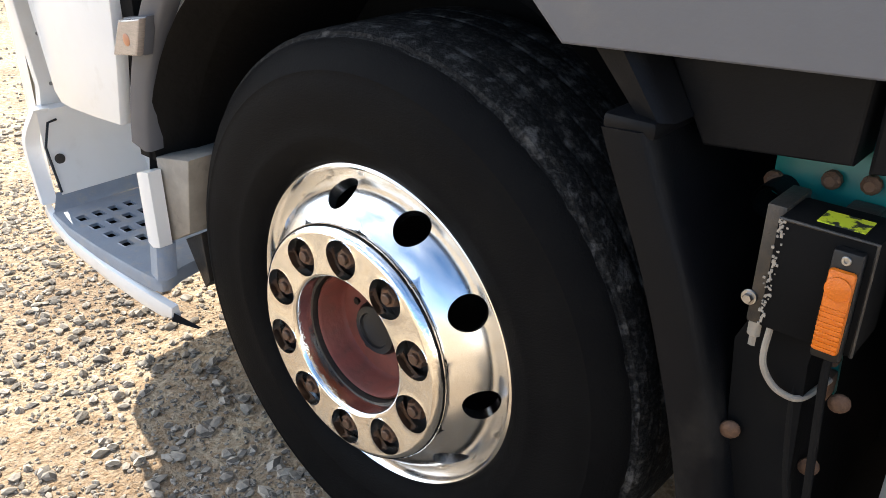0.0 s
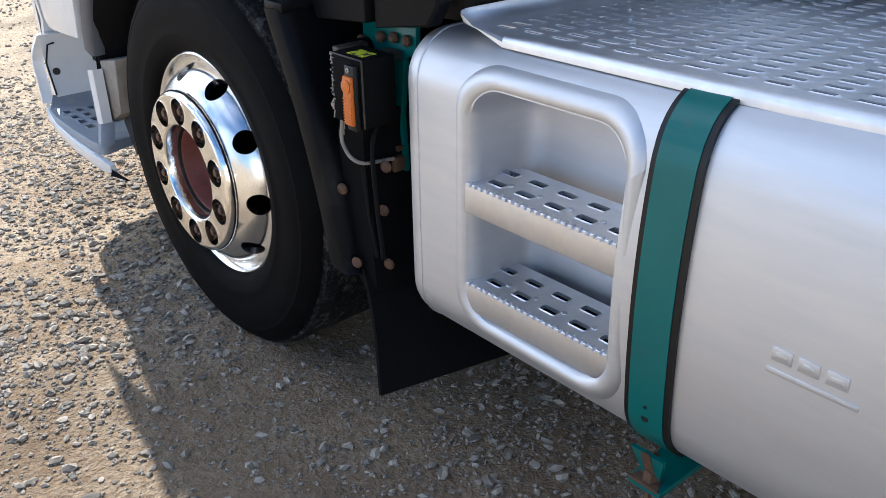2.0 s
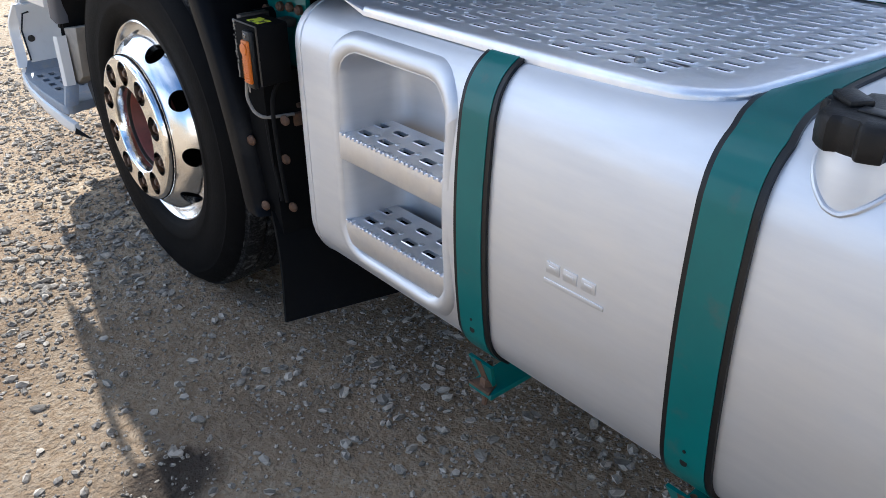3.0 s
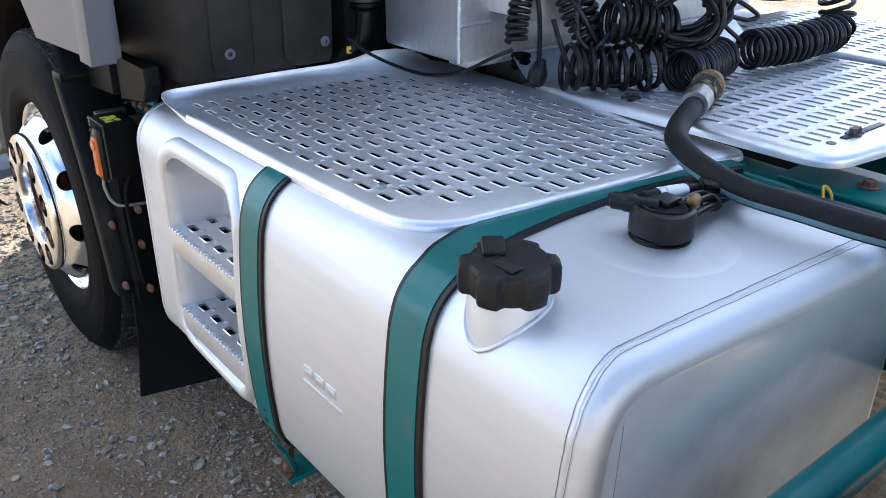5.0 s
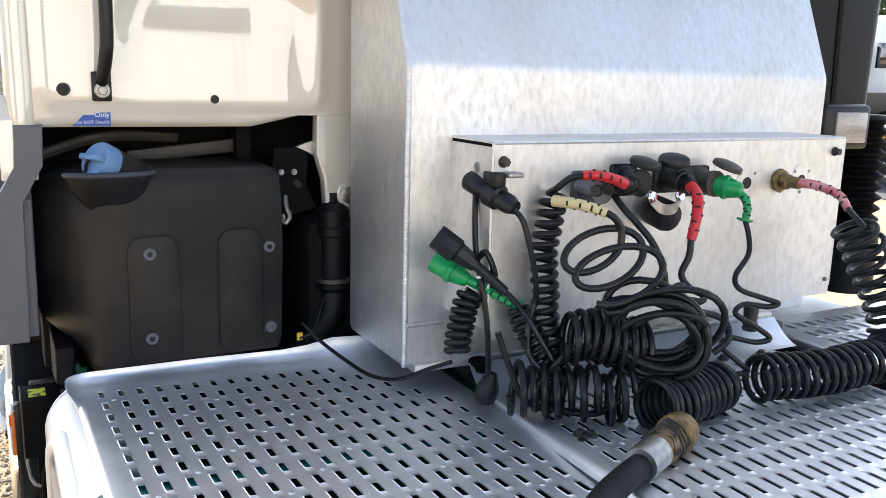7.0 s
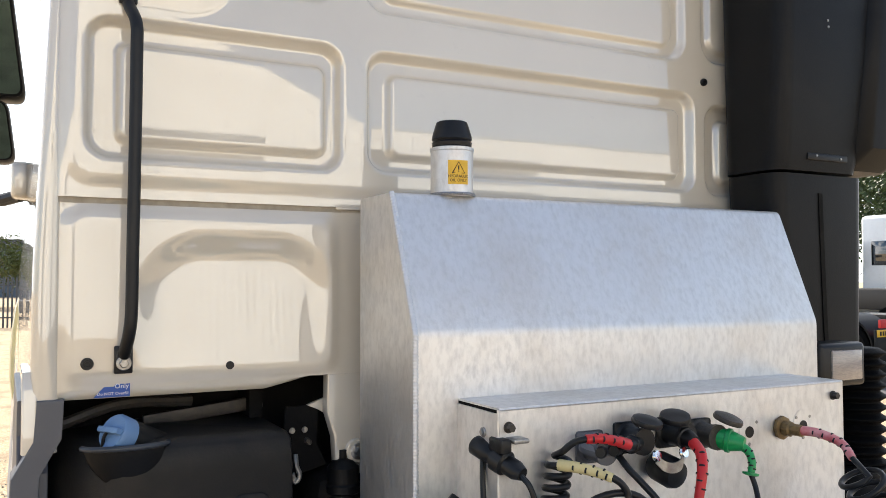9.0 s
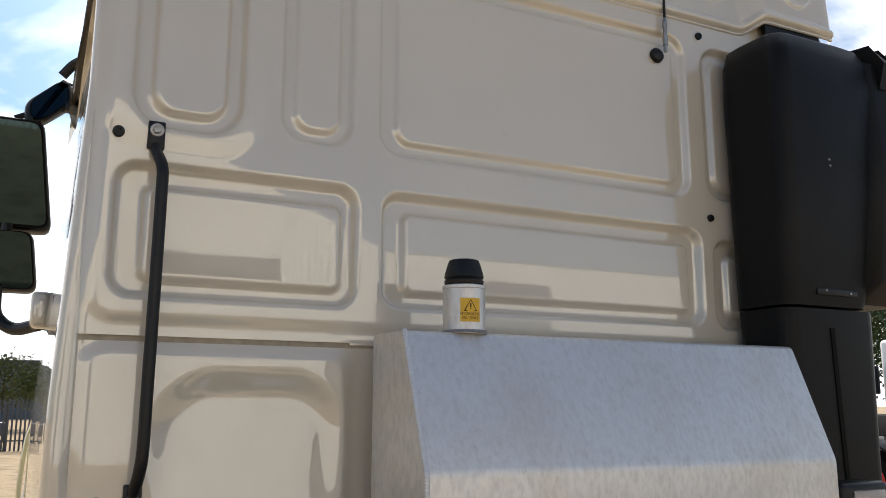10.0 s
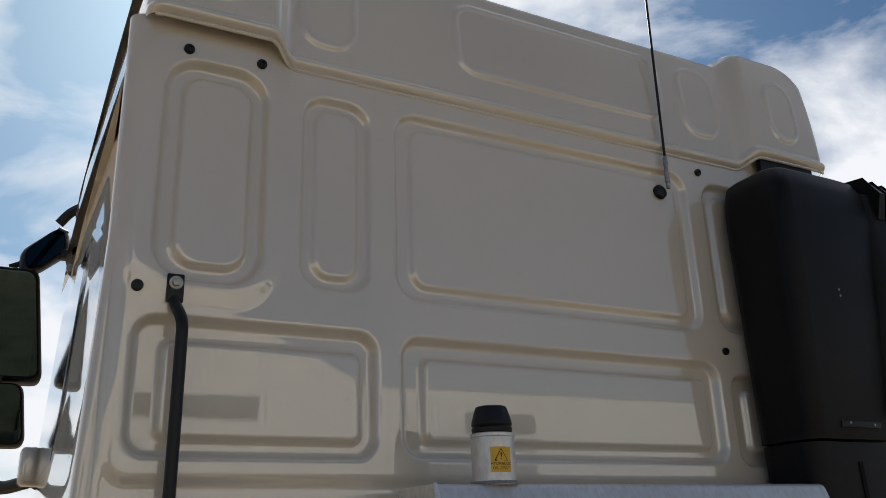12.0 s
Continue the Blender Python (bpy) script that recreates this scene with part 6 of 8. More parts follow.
def near_side(z):
    """Corner column and near side wall in plan at one height."""
    e = corner_y(z)
    out = [(CX0 - 0.014, 0.020), (CX0 - 0.006, 0.014), (CX0 - 0.004, e + 0.016), (CX0 - 0.009, e + 0.006), (CX0 - 0.018, e + 0.001), (CX0 - 0.032, e)]
    for x, y in cab_side(-1)[2:]:
        out.append((x, y + min(0.0, e + 0.008) * max(0.0, min(1.0, (x + 1.2) / 1.2)) + 0.055 * max(0.0, z - 1.75)))
    return [(x, y, z) for x, y in out]


part("cab_near_side", loft([near_side(z) for z in linspace(1.40, 2.978, 22)], closed=False, cap=(False, False)), CREAM, truck, "glossy cream cab side with rounded rear column", 50)
part("roof_gutter", prism([(0.80, 0.016), (0.80, 0.13), (-1.25, 0.13), (-1.25, 0.054), (-0.6, 0.036), (0.0, 0.026)], lambda u, v, d: (u, v, d), 2.974, 2.990), CREAM, truck, "cream gutter under the roof edge")
part("column_top", prism([(x, y) for x, y, z in near_side(2.978)[:8]] + [(0.6, 0.02)], lambda u, v, d: (u, v, d), 2.974, 2.980), CREAM, truck)
for sgn in (-1, 1):
    line = cab_side(sgn)
    def tuck(x, y, z):
        q = max(0.0, (z - 2.9) / 0.6) ** 2 * 0.10
        return (x, y + (q + 0.030 if sgn < 0 else -q), z)
    bm = loft([[tuck(x, y, z) for x, y in line] for z in ((1.12, 1.50, 1.9, 2.3, 2.7, 2.95, 3.15, 3.30) if sgn > 0 else (2.97, 3.15, 3.30))], closed=False, cap=(False, False))
    part("cab_side", bm, CREAM, truck, "cream cab side", 60)
bm = sheet(linspace(-0.95, -0.05, 8), linspace(2.02, 2.72, 8), lambda x, z: (x, -0.029 + 0.055 * (z - 1.75), z))
part("side_window", bm, GLASS, truck, "dark side window")
part("windscreen", sheet(linspace(0.25, 2.06, 8), linspace(1.95, 2.85, 6), lambda y, z: (-1.465, y, z)), GLASS, truck)

# fixings on the rear wall
for y, z, r in ((0.063, 2.342, 0.0125), (0.072, 1.573, 0.0125), (0.132, 2.929, 0.0125), (0.306, 2.932, 0.0125), (1.726, 2.900, 0.0115), (1.735, 2.32, 0.011)):
    part("rubber_plug", lathe([(r, -0.012), (r, 0.006), (r * 0.85, 0.009), (r * 0.45, 0.009), (r * 0.4, 0.006), (0.001, 0.006)], (rear_wall_x(y, z) if z > 1.9 else CX0 - 0.005, y, z), (1, 0, 0), 20), BLACK, cab, "round black rubber plug")
part("drain_hole", lathe([(0.009, 0), (0.009, 0.002)], (lower_wall(0.359, 1.557)[0] - 0.0005, 0.359, 1.557), (1, 0, 0), 16), BLACK, cab)
bm = prism([(0.085, 1.497), (0.155, 1.497), (0.155, 1.525), (0.128, 1.525), (0.124, 1.518), (0.105, 1.518)], lambda u, v, d: (d, u, v), CX0 - 0.0035, CX0 - 0.0015)
bmesh.ops.translate(bm, verts=bm.verts, vec=(-0.006, 0.0, 0.006))
part("blue_sticker", bm, BLUE_LABEL, cab, "torn blue sticker with white lettering", 20)
lettering("Only", 0.014, WHITE_PRINT, cab, lambda x, y: Vector((CX0 - 0.0072, 0.139 + x, 1.5245 + y)))
lettering("Do NOT Overfill", 0.0085, WHITE_PRINT, cab, lambda x, y: Vector((CX0 - 0.0072, 0.122 + x, 1.510 + y)))

# grab rail
rail = part("grab_rail", tube(smooth_path([(0.872, 0.139, 2.318), (0.885, 0.143, 2.30), (0.912, 0.152, 2.262), (0.914, 0.153, 2.20), (0.912, 0.152, 2.0), (0.912, 0.150, 1.80), (0.912, 0.149, 1.68), (0.905, 0.146, 1.635), (0.880, 0.142, 1.600), (0.868, 0.141, 1.59)], 6), 0.0125, 14), BLACK, truck, "black tubular grab rail on the cab")
for z0, z1 in ((2.305, 2.378), (1.545, 1.612)):
    part("rail_foot", box(0.862 if z0 < 2 else 0.870, 0.872 if z0 < 2 else 0.881, 0.122, 0.158, z0 + 0.006, z1 - 0.004, 0.003), BLACK, rail)
    part("rail_bolt", bolt((0.871 if z0 < 2 else 0.880, 0.1405, (z0 + z1) / 2 + (0.012 if z0 > 2 else -0.006)), (1, 0, 0), 0.0095, 0.007), STEEL, rail, "zinc bolt")

# white hanging bracket at the cab's mount
bm = prism([(0.585, 1.53), (0.70, 1.53), (0.70, 1.29), (0.625, 1.29), (0.606, 1.305), (0.600, 1.38), (0.582, 1.44)], lambda u, v, d: (d, u, v), 0.815, 0.850, 0.008)
part("mount_bracket", bm, CREAM, truck, "cream pressed cab bracket", 30)
part("mount_bracket_boss", lathe([(0.030, 0), (0.026, 0.010), (0.018, 0.012)], (0.848, 0.655, 1.345), (1, 0, 0), 20), CREAM, truck)
part("mount_bolt", bolt((0.860, 0.656, 1.345), (1, 0, 0), 0.012, 0.012), STEEL, truck)
part("mount_tongue", prism([(0.548, 1.452), (0.60, 1.470), (0.60, 1.425), (0.575, 1.440)], lambda u, v, d: (d, u, v), 0.80, 0.812, 0.002), CREAM, truck, "", 20)

# aerial
part("aerial_base", lathe([(0.024, 0), (0.022, 0.012), (0.010, 0.02)], (0.862, 1.560, 2.806), (1, 0, 0.2), 18), BLACK, truck, "black aerial base")
bm = lathe([(0.006, 0), (0.006, 0.02), (0.008, 0.022), (0.008, 0.05), (0.006, 0.052), (0.006, 0.08), (0.008, 0.082), (0.008, 0.10), (0.004, 0.11)], (0.884, 1.580, 2.815), (0, 0.02, 1), 12)
part("aerial_spring", bm, STEEL, truck)
part("aerial_whip", tube([(0.884, 1.582, 2.92), (0.884, 1.590, 3.5), (0.884, 1.600, 4.2)], 0.0042, 8), BLACK, truck, "black whip aerial")

# ---- air intake duct ----
def stack_ring(z, y0, y1, x1, r=0.05, x0=0.872):
    cy, cx = (y0 + y1) / 2, (x0 + x1) / 2
    return [(cx + u, cy + v, z) for u, v in rounded(x1 - x0, y1 - y0, min(r, (x1 - x0) * 0.45), 5)]


bm = loft([stack_ring(2.045, 1.795, 2.14, 1.08), stack_ring(2.10, 1.795, 2.15, 1.09), stack_ring(2.4, 1.790, 2.20, 1.11), stack_ring(2.7, 1.785, 2.21, 1.12), stack_ring(2.79, 1.790, 2.21, 1.115), stack_ring(2.845, 1.810, 2.19, 1.09), stack_ring(2.868, 1.845, 2.16, 1.06), stack_ring(2.874, 1.90, 2.10, 1.02)])
stack = part("air_intake_duct", bm, DUCT, truck, "black plastic air intake duct behind the cab", 40)
bm = loft([stack_ring(1.52, 1.84, 2.18, 1.06), stack_ring(1.60, 1.83, 2.18, 1.06), stack_ring(2.0, 1.800, 2.18, 1.07), stack_ring(2.038, 1.800, 2.18, 1.07)])
part("duct_lower", bm, DUCT, stack, "", 40)
bm = loft([stack_ring(2.06, 2.08, 2.30, 1.06), stack_ring(2.12, 2.10, 2.36, 1.12), stack_ring(2.5, 2.13, 2.40, 1.14), stack_ring(2.80, 2.14, 2.38, 1.12), stack_ring(2.83, 2.17, 2.34, 1.08)])
part("intake_louvre_box", bm, DUCT, stack, "", 40)
for k in range(5):
    y = 2.20 + k * 0.045
    part("louvre_fin", loft([[(0.90, y, 2.72), (1.13, y, 2.72), (1.15, y + 0.004, 2.80), (1.10, y + 0.01, 2.875 - 0.006 * k), (0.92, y + 0.01, 2.895 - 0.006 * k)], [(0.90, y + 0.030, 2.72), (1.13, y + 0.030, 2.72), (1.15, y + 0.028, 2.80), (1.10, y + 0.024, 2.865 - 0.006 * k), (0.92, y + 0.024, 2.885 - 0.006 * k)]]), DUCT, stack, "", 30)
part("stack_slot", box(1.082, 1.092, 1.905, 2.07, 2.075, 2.095, 0.003), BLACK, stack)
part("stack_groove", loft([[(x + dx, y + dy, z) for dx, dy in ((-0.012, -0.008), (0.0025, -0.008), (0.0025, 0.008), (-0.012, 0.008))] for x, y, z in ((1.0600, 2.006, 1.53), (1.0612, 2.000, 1.62), (1.0655, 1.988, 1.80), (1.0700, 1.977, 1.985))]), VOID, stack, "long black groove")
for y, z in ((1.90, 2.088), (2.0, 2.084), (1.93, 2.47), (1.932, 2.452)):
    part("stack_screw", lathe([(0.004, 0), (0.003, 0.002)], (1.092 if z < 2.3 else 1.113, y + 0.04, z), (1, 0, 0), 8), STEEL, stack)
part("stack_bracket", box(0.885, 0.905, 1.985, 2.235, 2.925, 2.995, 0.005, turn=Matrix.Rotation(radians(-3), 3, "X")), BLACK, stack)
prof = []
for k in range(11):
    z = 1.19 + k * 0.032
    prof += [(0.060, z), (0.078, z + 0.012), (0.078, z + 0.016), (0.060, z + 0.028)]
part("bellows", lathe(prof, (1.02, 2.190, 0), (0, 0, 1), 32), RUBBER, stack, "black rubber bellows")
part("bellows_foot", lathe([(0.085, 1.02), (0.085, 1.19), (0.06, 1.2)], (1.02, 2.19, 0), (0, 0, 1), 28), DUCT, stack)
# work lamp beside the panel
lamp = part("work_lamp", box(1.10, 1.19, 1.818, 1.998, 1.455, 1.572, 0.014, 3), BLACK, truck, "black square rear work lamp with clear lens")
part("lamp_lens", box(1.186, 1.195, 1.858, 1.978, 1.472, 1.553, 0.005), CLEAR, lamp, "ribbed clear lens")
part("lamp_bracket", box(1.03, 1.12, 1.91, 1.95, 1.50, 1.56, 0.006), BLACK, lamp)

# ---- near-side lower cab: skirt, arch trim, entry step ----
bm = prism([(0.20, 1.50), (0.22, 1.22), (0.386, 1.060), (0.845, 1.086), (0.845, 1.36), (0.80, 1.43), (0.80, 1.50)], lambda u, v, d: (u, d - 0.012 * max(0.0, 1.32 - v), v), -0.052, 0.005, 0.004)
part("side_skirt", bm, GREY_TRIM, truck, "grey plastic side skirt behind the front wheel", 20)
bm = prism([(0.64, 1.56), (0.84, 1.56), (0.86, 1.50), (0.86, 1.40), (0.64, 1.40)], lambda u, v, d: (u, d, v), -0.045, -0.016, 0.004)
part("corner_panel", bm, CREAM, truck, "cream corner panel", 20)
bm = prism([(-0.018, 1.505), (-0.023, 1.425), (-0.062, 1.357), (-0.071, 1.08), (-0.018, 1.08), (-0.011, 1.36), (0.028, 1.43), (0.031, 1.505)], lambda u, v, d: (d, u, v), 0.79, 0.866, 0.003)
part("skirt_return", bm, GREY_TRIM, truck, "", 20)
# arch trim in front of the tyre: a band of an arc round the wheel opening
rings = []
for q in linspace(128, 163, 14):
    a = radians(q)
    ring = []
    g = 0.047 * (163 - q) / 27
    for r, y in ((0.636 + g, -0.010), (0.634 + g, -0.040), (0.642 + g, -0.050), (0.684 + g, -0.053), (0.692 + g, 0.0)):
        ring.append((r * math.cos(a), y, 0.497 + r * math.sin(a)))
    rings.append(ring)
part("arch_trim", loft(rings), GREY_TRIM, truck, "grey wheel arch trim", 50)
part("door_joint", box(-0.668, -0.610, -0.03, 0.0, 0.66, 1.5), VOID, truck)
def leaning(s, d=0.0):
    return [(-0.566 + q[0] * s - d, 0.930 + q[1] * s) for q in ((-0.056, -0.044), (0.036, -0.032), (0.066, 0.044), (-0.018, 0.031))]


ml = part("side_marker_lamp", prism(leaning(1.0), lambda u, v, d: (u, d, v), -0.068, -0.045, 0.004), GREY_TRIM, truck, "clear side marker lamp on the arch", 30)
part("lamp_lens", prism(leaning(0.95, -0.004), lambda u, v, d: (u, d, v), -0.082, -0.066, 0.005), CLEAR, ml, "ribbed clear lens", 30)
part("bulb", lathe([(0.011, 0), (0.012, 0.003), (0.008, 0.0045)], (-0.556, -0.0795, 0.926), (0, -1, 0), 16), DIM_AMBER, ml)

# door bottom, jamb and entry step
door_out = [(-0.655, 1.50), (-0.655, 0.87), (-0.684, 0.726), (-0.80, 0.720), (-0.90, 0.718), (-0.940, 0.722), (-0.962, 0.742), (-0.972, 0.78), (-1.02, 0.98), (-1.11, 1.50)]
part("door_lower", prism(door_out[::-1], lambda u, v, d: (u, d + 0.07 * max(0.0, v - 1.05), v), -0.058, -0.028, 0.005), WHITE, truck, "white lower door panel", 30)
jamb = part("door_jamb", prism([(-0.018, 1.50), (-0.022, 0.92), (0.0, 0.70), (-0.008, 0.63), (0.20, 0.60), (0.20, 1.50)], lambda u, v, d: (d, u, v), -1.205, -1.180, 0.004), WHITE, truck, "white door jamb", 30)
for yy, zz in ((0.022, 0.83), (0.030, 0.705)):
    part("jamb_screw", lathe([(0.005, 0), (0.004, 0.003)], (-1.179, yy, zz), (1, 0, 0), 10), STEEL, jamb)


def well_x(z):
    return -1.135 + 0.050 * max(0.0, min(1.0, (0.56 - z) / 0.10)) ** 1.3


step_body = part("entry_step", sheet(linspace(-0.038, 0.205, 8), linspace(0.448, 0.655, 12), lambda y, z: (well_x(z), y, z)), WHITE, truck, "white entry step well with grey slotted tread", 40)
part("well_top", sheet([-1.19, -1.135], linspace(-0.03, 0.205, 4), lambda x, y: (x, y, 0.655)), WHITE, step_body)
part("inner_wall", sheet(linspace(-1.14, -0.60, 4), [0.43, 0.56, 0.80], lambda x, z: (x, 0.205 - 0.02 * (z - 0.43), z)), WHITE, step_body)
part("well_seam", tube([(well_x(0.628) + 0.002, 0.006, 0.628), (well_x(0.624) + 0.002, -0.017, 0.624), (well_x(0.563) + 0.002, -0.034, 0.563), (well_x(0.46) + 0.002, -0.038, 0.458)], 0.0032, 6), BLACK, step_body)
part("well_plug", lathe([(0.013, 0), (0.013, 0.003), (0.009, 0.004)], (well_x(0.53), -0.009, 0.530), (1, 0, 0.2), 18), DARK_STEEL, step_body)
edge_line = smooth_path([(-1.150, -0.030, 0.660), (-1.176, -0.050, 0.60), (-1.180, -0.056, 0.555), (-1.150, -0.062, 0.485), (-1.105, -0.074, 0.435)], 6)
rings = [[(q.x - 0.012, q.y - 0.010, q.z), (q.x + 0.012, q.y - 0.012, q.z), (q.x + 0.020, q.y + 0.022, q.z), (q.x - 0.012, q.y + 0.022, q.z)] for q in edge_line]
part("frame_edge", loft(rings), WHITE, step_body, "", 50)
tr_z = 0.422
bm = bmesh.new()
for i in range(4):
    for j in range(4):
        u0, v0 = -1.009 + i * 0.068, -0.068 + j * 0.042
        hole = [(u0 + 0.034 + a, v0 + 0.021 + b) for a, b in rounded(0.033, 0.023, 0.002, 1)]
        holed(bm, (u0, u0 + 0.068, v0, v0 + 0.042), hole, lambda u, v, d: (u, v, tr_z + d), wall=0.006, rim=0.002, lip=0.003)
bmesh.ops.remove_doubles(bm, verts=bm.verts, dist=0.0003)
tread_out = dense([(-1.062, -0.078), (-0.95, -0.094), (-0.80, -0.100), (-0.64, -0.099), (-0.580, -0.096), (-0.560, -0.086), (-0.556, -0.070), (-0.575, -0.03), (-0.60, 0.10), (-0.60, 0.20), (-1.055, 0.20)], 0.06)
ring = [bm.verts.new((u, v, tr_z)) for u, v in tread_out]
m = len(ring)
rim_edges = [e for e in bm.edges if len(e.link_faces) == 1 and min(q.co.z for q in e.verts) > tr_z - 0.001] + [bm.edges.new((ring[i], ring[(i + 1) % m])) for i in range(m)]
bmesh.ops.triangle_fill(bm, edges=rim_edges, use_beauty=True)
mid = (-0.82, 0.04)
low = [bm.verts.new((mid[0] + (u - mid[0]) * 1.012, mid[1] + (v - mid[1]) * 1.03, tr_z - 0.006)) for u, v in tread_out]
low2 = [bm.verts.new((mid[0] + (u - mid[0]) * 1.012, mid[1] + (v - mid[1]) * 1.03, tr_z - 0.03)) for u, v in tread_out]
for one, two in ((ring, low), (low, low2)):
    for i in range(m):
        bm.faces.new((one[i], one[(i + 1) % m], two[(i + 1) % m], two[i]))
sheet([0.0, 0.25, 0.5, 0.75, 1.0], linspace(0, 1, 5), lambda t, s: (-1.056 - 0.034 * t ** 0.8, -0.078 + 0.028 * t + (0.278 - 0.028 * t) * s, tr_z + 0.001 + 0.036 * t ** 1.6), bm=bm)
part("step_tread", bm, STEP_GREY, step_body, "grey slotted plastic tread", 40)
# added black plate under the tread, in place of shade in its holes
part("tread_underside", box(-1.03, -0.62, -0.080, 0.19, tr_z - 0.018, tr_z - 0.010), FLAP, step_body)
bm = loft([[(x, y + dy, z - dz) for dy, dz in ((0.010, 0.0), (-0.004, 0.004), (-0.008, 0.022), (0.0, h), (0.014, h))] for x, y, z, h in ((-1.11, -0.070, 0.432, 0.03), (-1.04, -0.088, 0.415, 0.036), (-0.92, -0.102, 0.402, 0.040), (-0.76, -0.108, 0.395, 0.044), (-0.62, -0.106, 0.390, 0.048), (-0.56, -0.098, 0.380, 0.046), (-0.53, -0.085, 0.366, 0.03))])
part("bumper_lip", bm, WHITE, step_body, "white bumper edge below the step", 50)
part("lip_tip", loft([[(-0.532 + 0.05 * t, -0.088 + 0.03 * t + dy, 0.352 - 0.03 * t - dz) for dy, dz in ((0.0, 0.0), (-0.005, 0.018 * (1 - t) + 0.003), (0.006, 0.024 * (1 - t) + 0.004))] for t in (0, 0.5, 1)]), DARK_TRIM, step_body)
bm = loft([[(-0.630 + 0.014 * t + dx, -0.054 - 0.006 * t + dy, 0.648 - 0.165 * t - (0.012 if t == 0 and dx < 0 else 0.0)) for dx, dy in ((-0.006, -0.010), (0.026, -0.018), (0.040, -0.010), (0.040, 0.02), (-0.004, 0.03))] for t in linspace(0, 1, 7)])
part("step_rear_post", bm, WHITE, step_body, "white step post", 50)
bm = loft([[(-0.616 + 0.030 * t + dx, -0.060 - 0.024 * t + dy, 0.483 - 0.062 * t) for dx, dy in ((-0.008, -0.006), (0.028, -0.012), (0.040, 0.0), (0.036, 0.03), (-0.012, 0.03))] for t in linspace(0, 1, 5)])
part("post_foot", bm, STEP_GREY, step_body, "", 50)
part("step_box", prism([(-0.612, 0.470), (-0.520, 0.520), (-0.486, 0.690), (-0.610, 0.668)], lambda u, v, d: (u, d, v), -0.030, 0.12, 0.004), DUSTY, truck, "dusty grey box behind the step", 30)
part("step_bracket", prism([(-0.590, 0.475), (-0.525, 0.51), (-0.515, 0.395), (-0.535, 0.375)], lambda u, v, d: (u, d, v), 0.0, 0.03, 0.003), DARK_STEEL, truck, "", 20)
part("front_bumper", prism([(-1.47, 0.36), (-1.47, 0.95), (-1.25, 0.95), (-1.21, 0.40)], lambda u, v, d: (u, d, v), 0.15, 2.2, 0.03), WHITE, truck, "white front bumper", 30)
part("front_corner_skirt", sheet(linspace(0, 1, 8), linspace(0.42, 1.30, 6), lambda t, z: (-1.21 - 0.24 * math.sin(t * 1.57), -0.005 + 0.20 * (1 - math.cos(t * 1.57)), z)), WHITE, truck, "", 60)
front_pillar = [(1.20, -0.030, 0.004), (1.26, -0.048, 0.012), (1.34, -0.057, 0.016), (1.44, -0.057, 0.018), (1.54, -0.052, 0.019), (1.63, -0.042, 0.018), (1.685, -0.026, 0.012), (1.70, -0.016, 0.004)]
part("front_pillar", loft([[(-1.25 + dx, y + k * w, z) for dx, k in ((-0.03, 0.2), (0.01, 0.0), (0.03, 0.3), (0.03, 1.0), (-0.02, 1.2))] for z, y, w in front_pillar]), YELLOWED, truck, "yellowed cream front corner trim", 50)

# white panel added before the door to close a gap in the cab's shadow
part("wing_panel", sheet([-1.40, -1.2, -1.05, -0.98], [1.02, 1.25, 1.50], lambda x, z: (x, -0.052 + 0.01 * (x + 1.40) + 0.12 * max(0.0, z - 1.20), z)), WHITE, truck)

# ---- mirrors ----
def mirror(outline, x, tilt, lean, name, label, depth=0.10, glass=0.86):
    """A rounded housing with a sunk glass; tilt leans it back with height, lean sideways."""
    cy, cz = sum(p[0] for p in outline) / len(outline), sum(p[1] for p in outline) / len(outline)
    at = lambda u, v, d: (x - d + tilt * (v - cz), u + lean * (v - cz), v)
    shape = eased(outline, 0.045, 5)
    ob = part(name, prism(shape, at, -0.012, depth, 0.028), BLACK, truck, label, 50)
    small = [(cy + (u - cy) * glass, cz + (v - cz) * (glass + 0.05)) for u, v in shape]
    part("glass_rim", prism([(cy + (u - cy) * (glass + 0.05), cz + (v - cz) * (glass + 0.09)) for u, v in shape], at, -0.016, -0.0125), DARK_TRIM, ob, "", 20)
    part("mirror_glass", prism(small, at, -0.0185, -0.0165), MIRROR, ob, "", 20)
    return ob


mirror([(-0.315, 2.500), (-0.040, 2.500), (-0.040, 2.970), (-0.315, 2.970)], -1.20, 0.20, -0.14, "door_mirror", "black main door mirror", 0.12)
mirror([(-0.285, 2.235), (-0.060, 2.235), (-0.060, 2.485), (-0.285, 2.485)], -1.20, 0.24, -0.14, "wide_angle_mirror", "black wide-angle mirror", 0.12)
mirror([(-0.150, 2.945), (-0.092, 2.952), (0.040, 3.080), (0.028, 3.190), (-0.015, 3.208), (-0.160, 3.055)], -1.20, -0.35, 0.0, "kerb_mirror", "black kerb mirror tilted down", 0.09, 0.74)
part("mirror_link", tube([(-1.20, -0.18, 2.475), (-1.20, -0.18, 2.515)], 0.022, 10), BLACK, truck)
part("mirror_arm", tube(smooth_path([(-1.22, -0.19, 2.985), (-1.20, -0.10, 3.021), (-1.18, 0.024, 3.055), (-1.10, 0.06, 3.06)], 5), 0.013, 8), BLACK, truck)
part("arm_block", box(-1.22, -1.16, 0.0, 0.05, 3.035, 3.075, 0.008), BLACK, truck)
part("kerb_arm", tube(smooth_path([(-1.20, -0.02, 3.20), (-1.18, 0.02, 3.25), (-1.12, 0.07, 3.27)], 5), 0.022, 8), BLACK, truck)
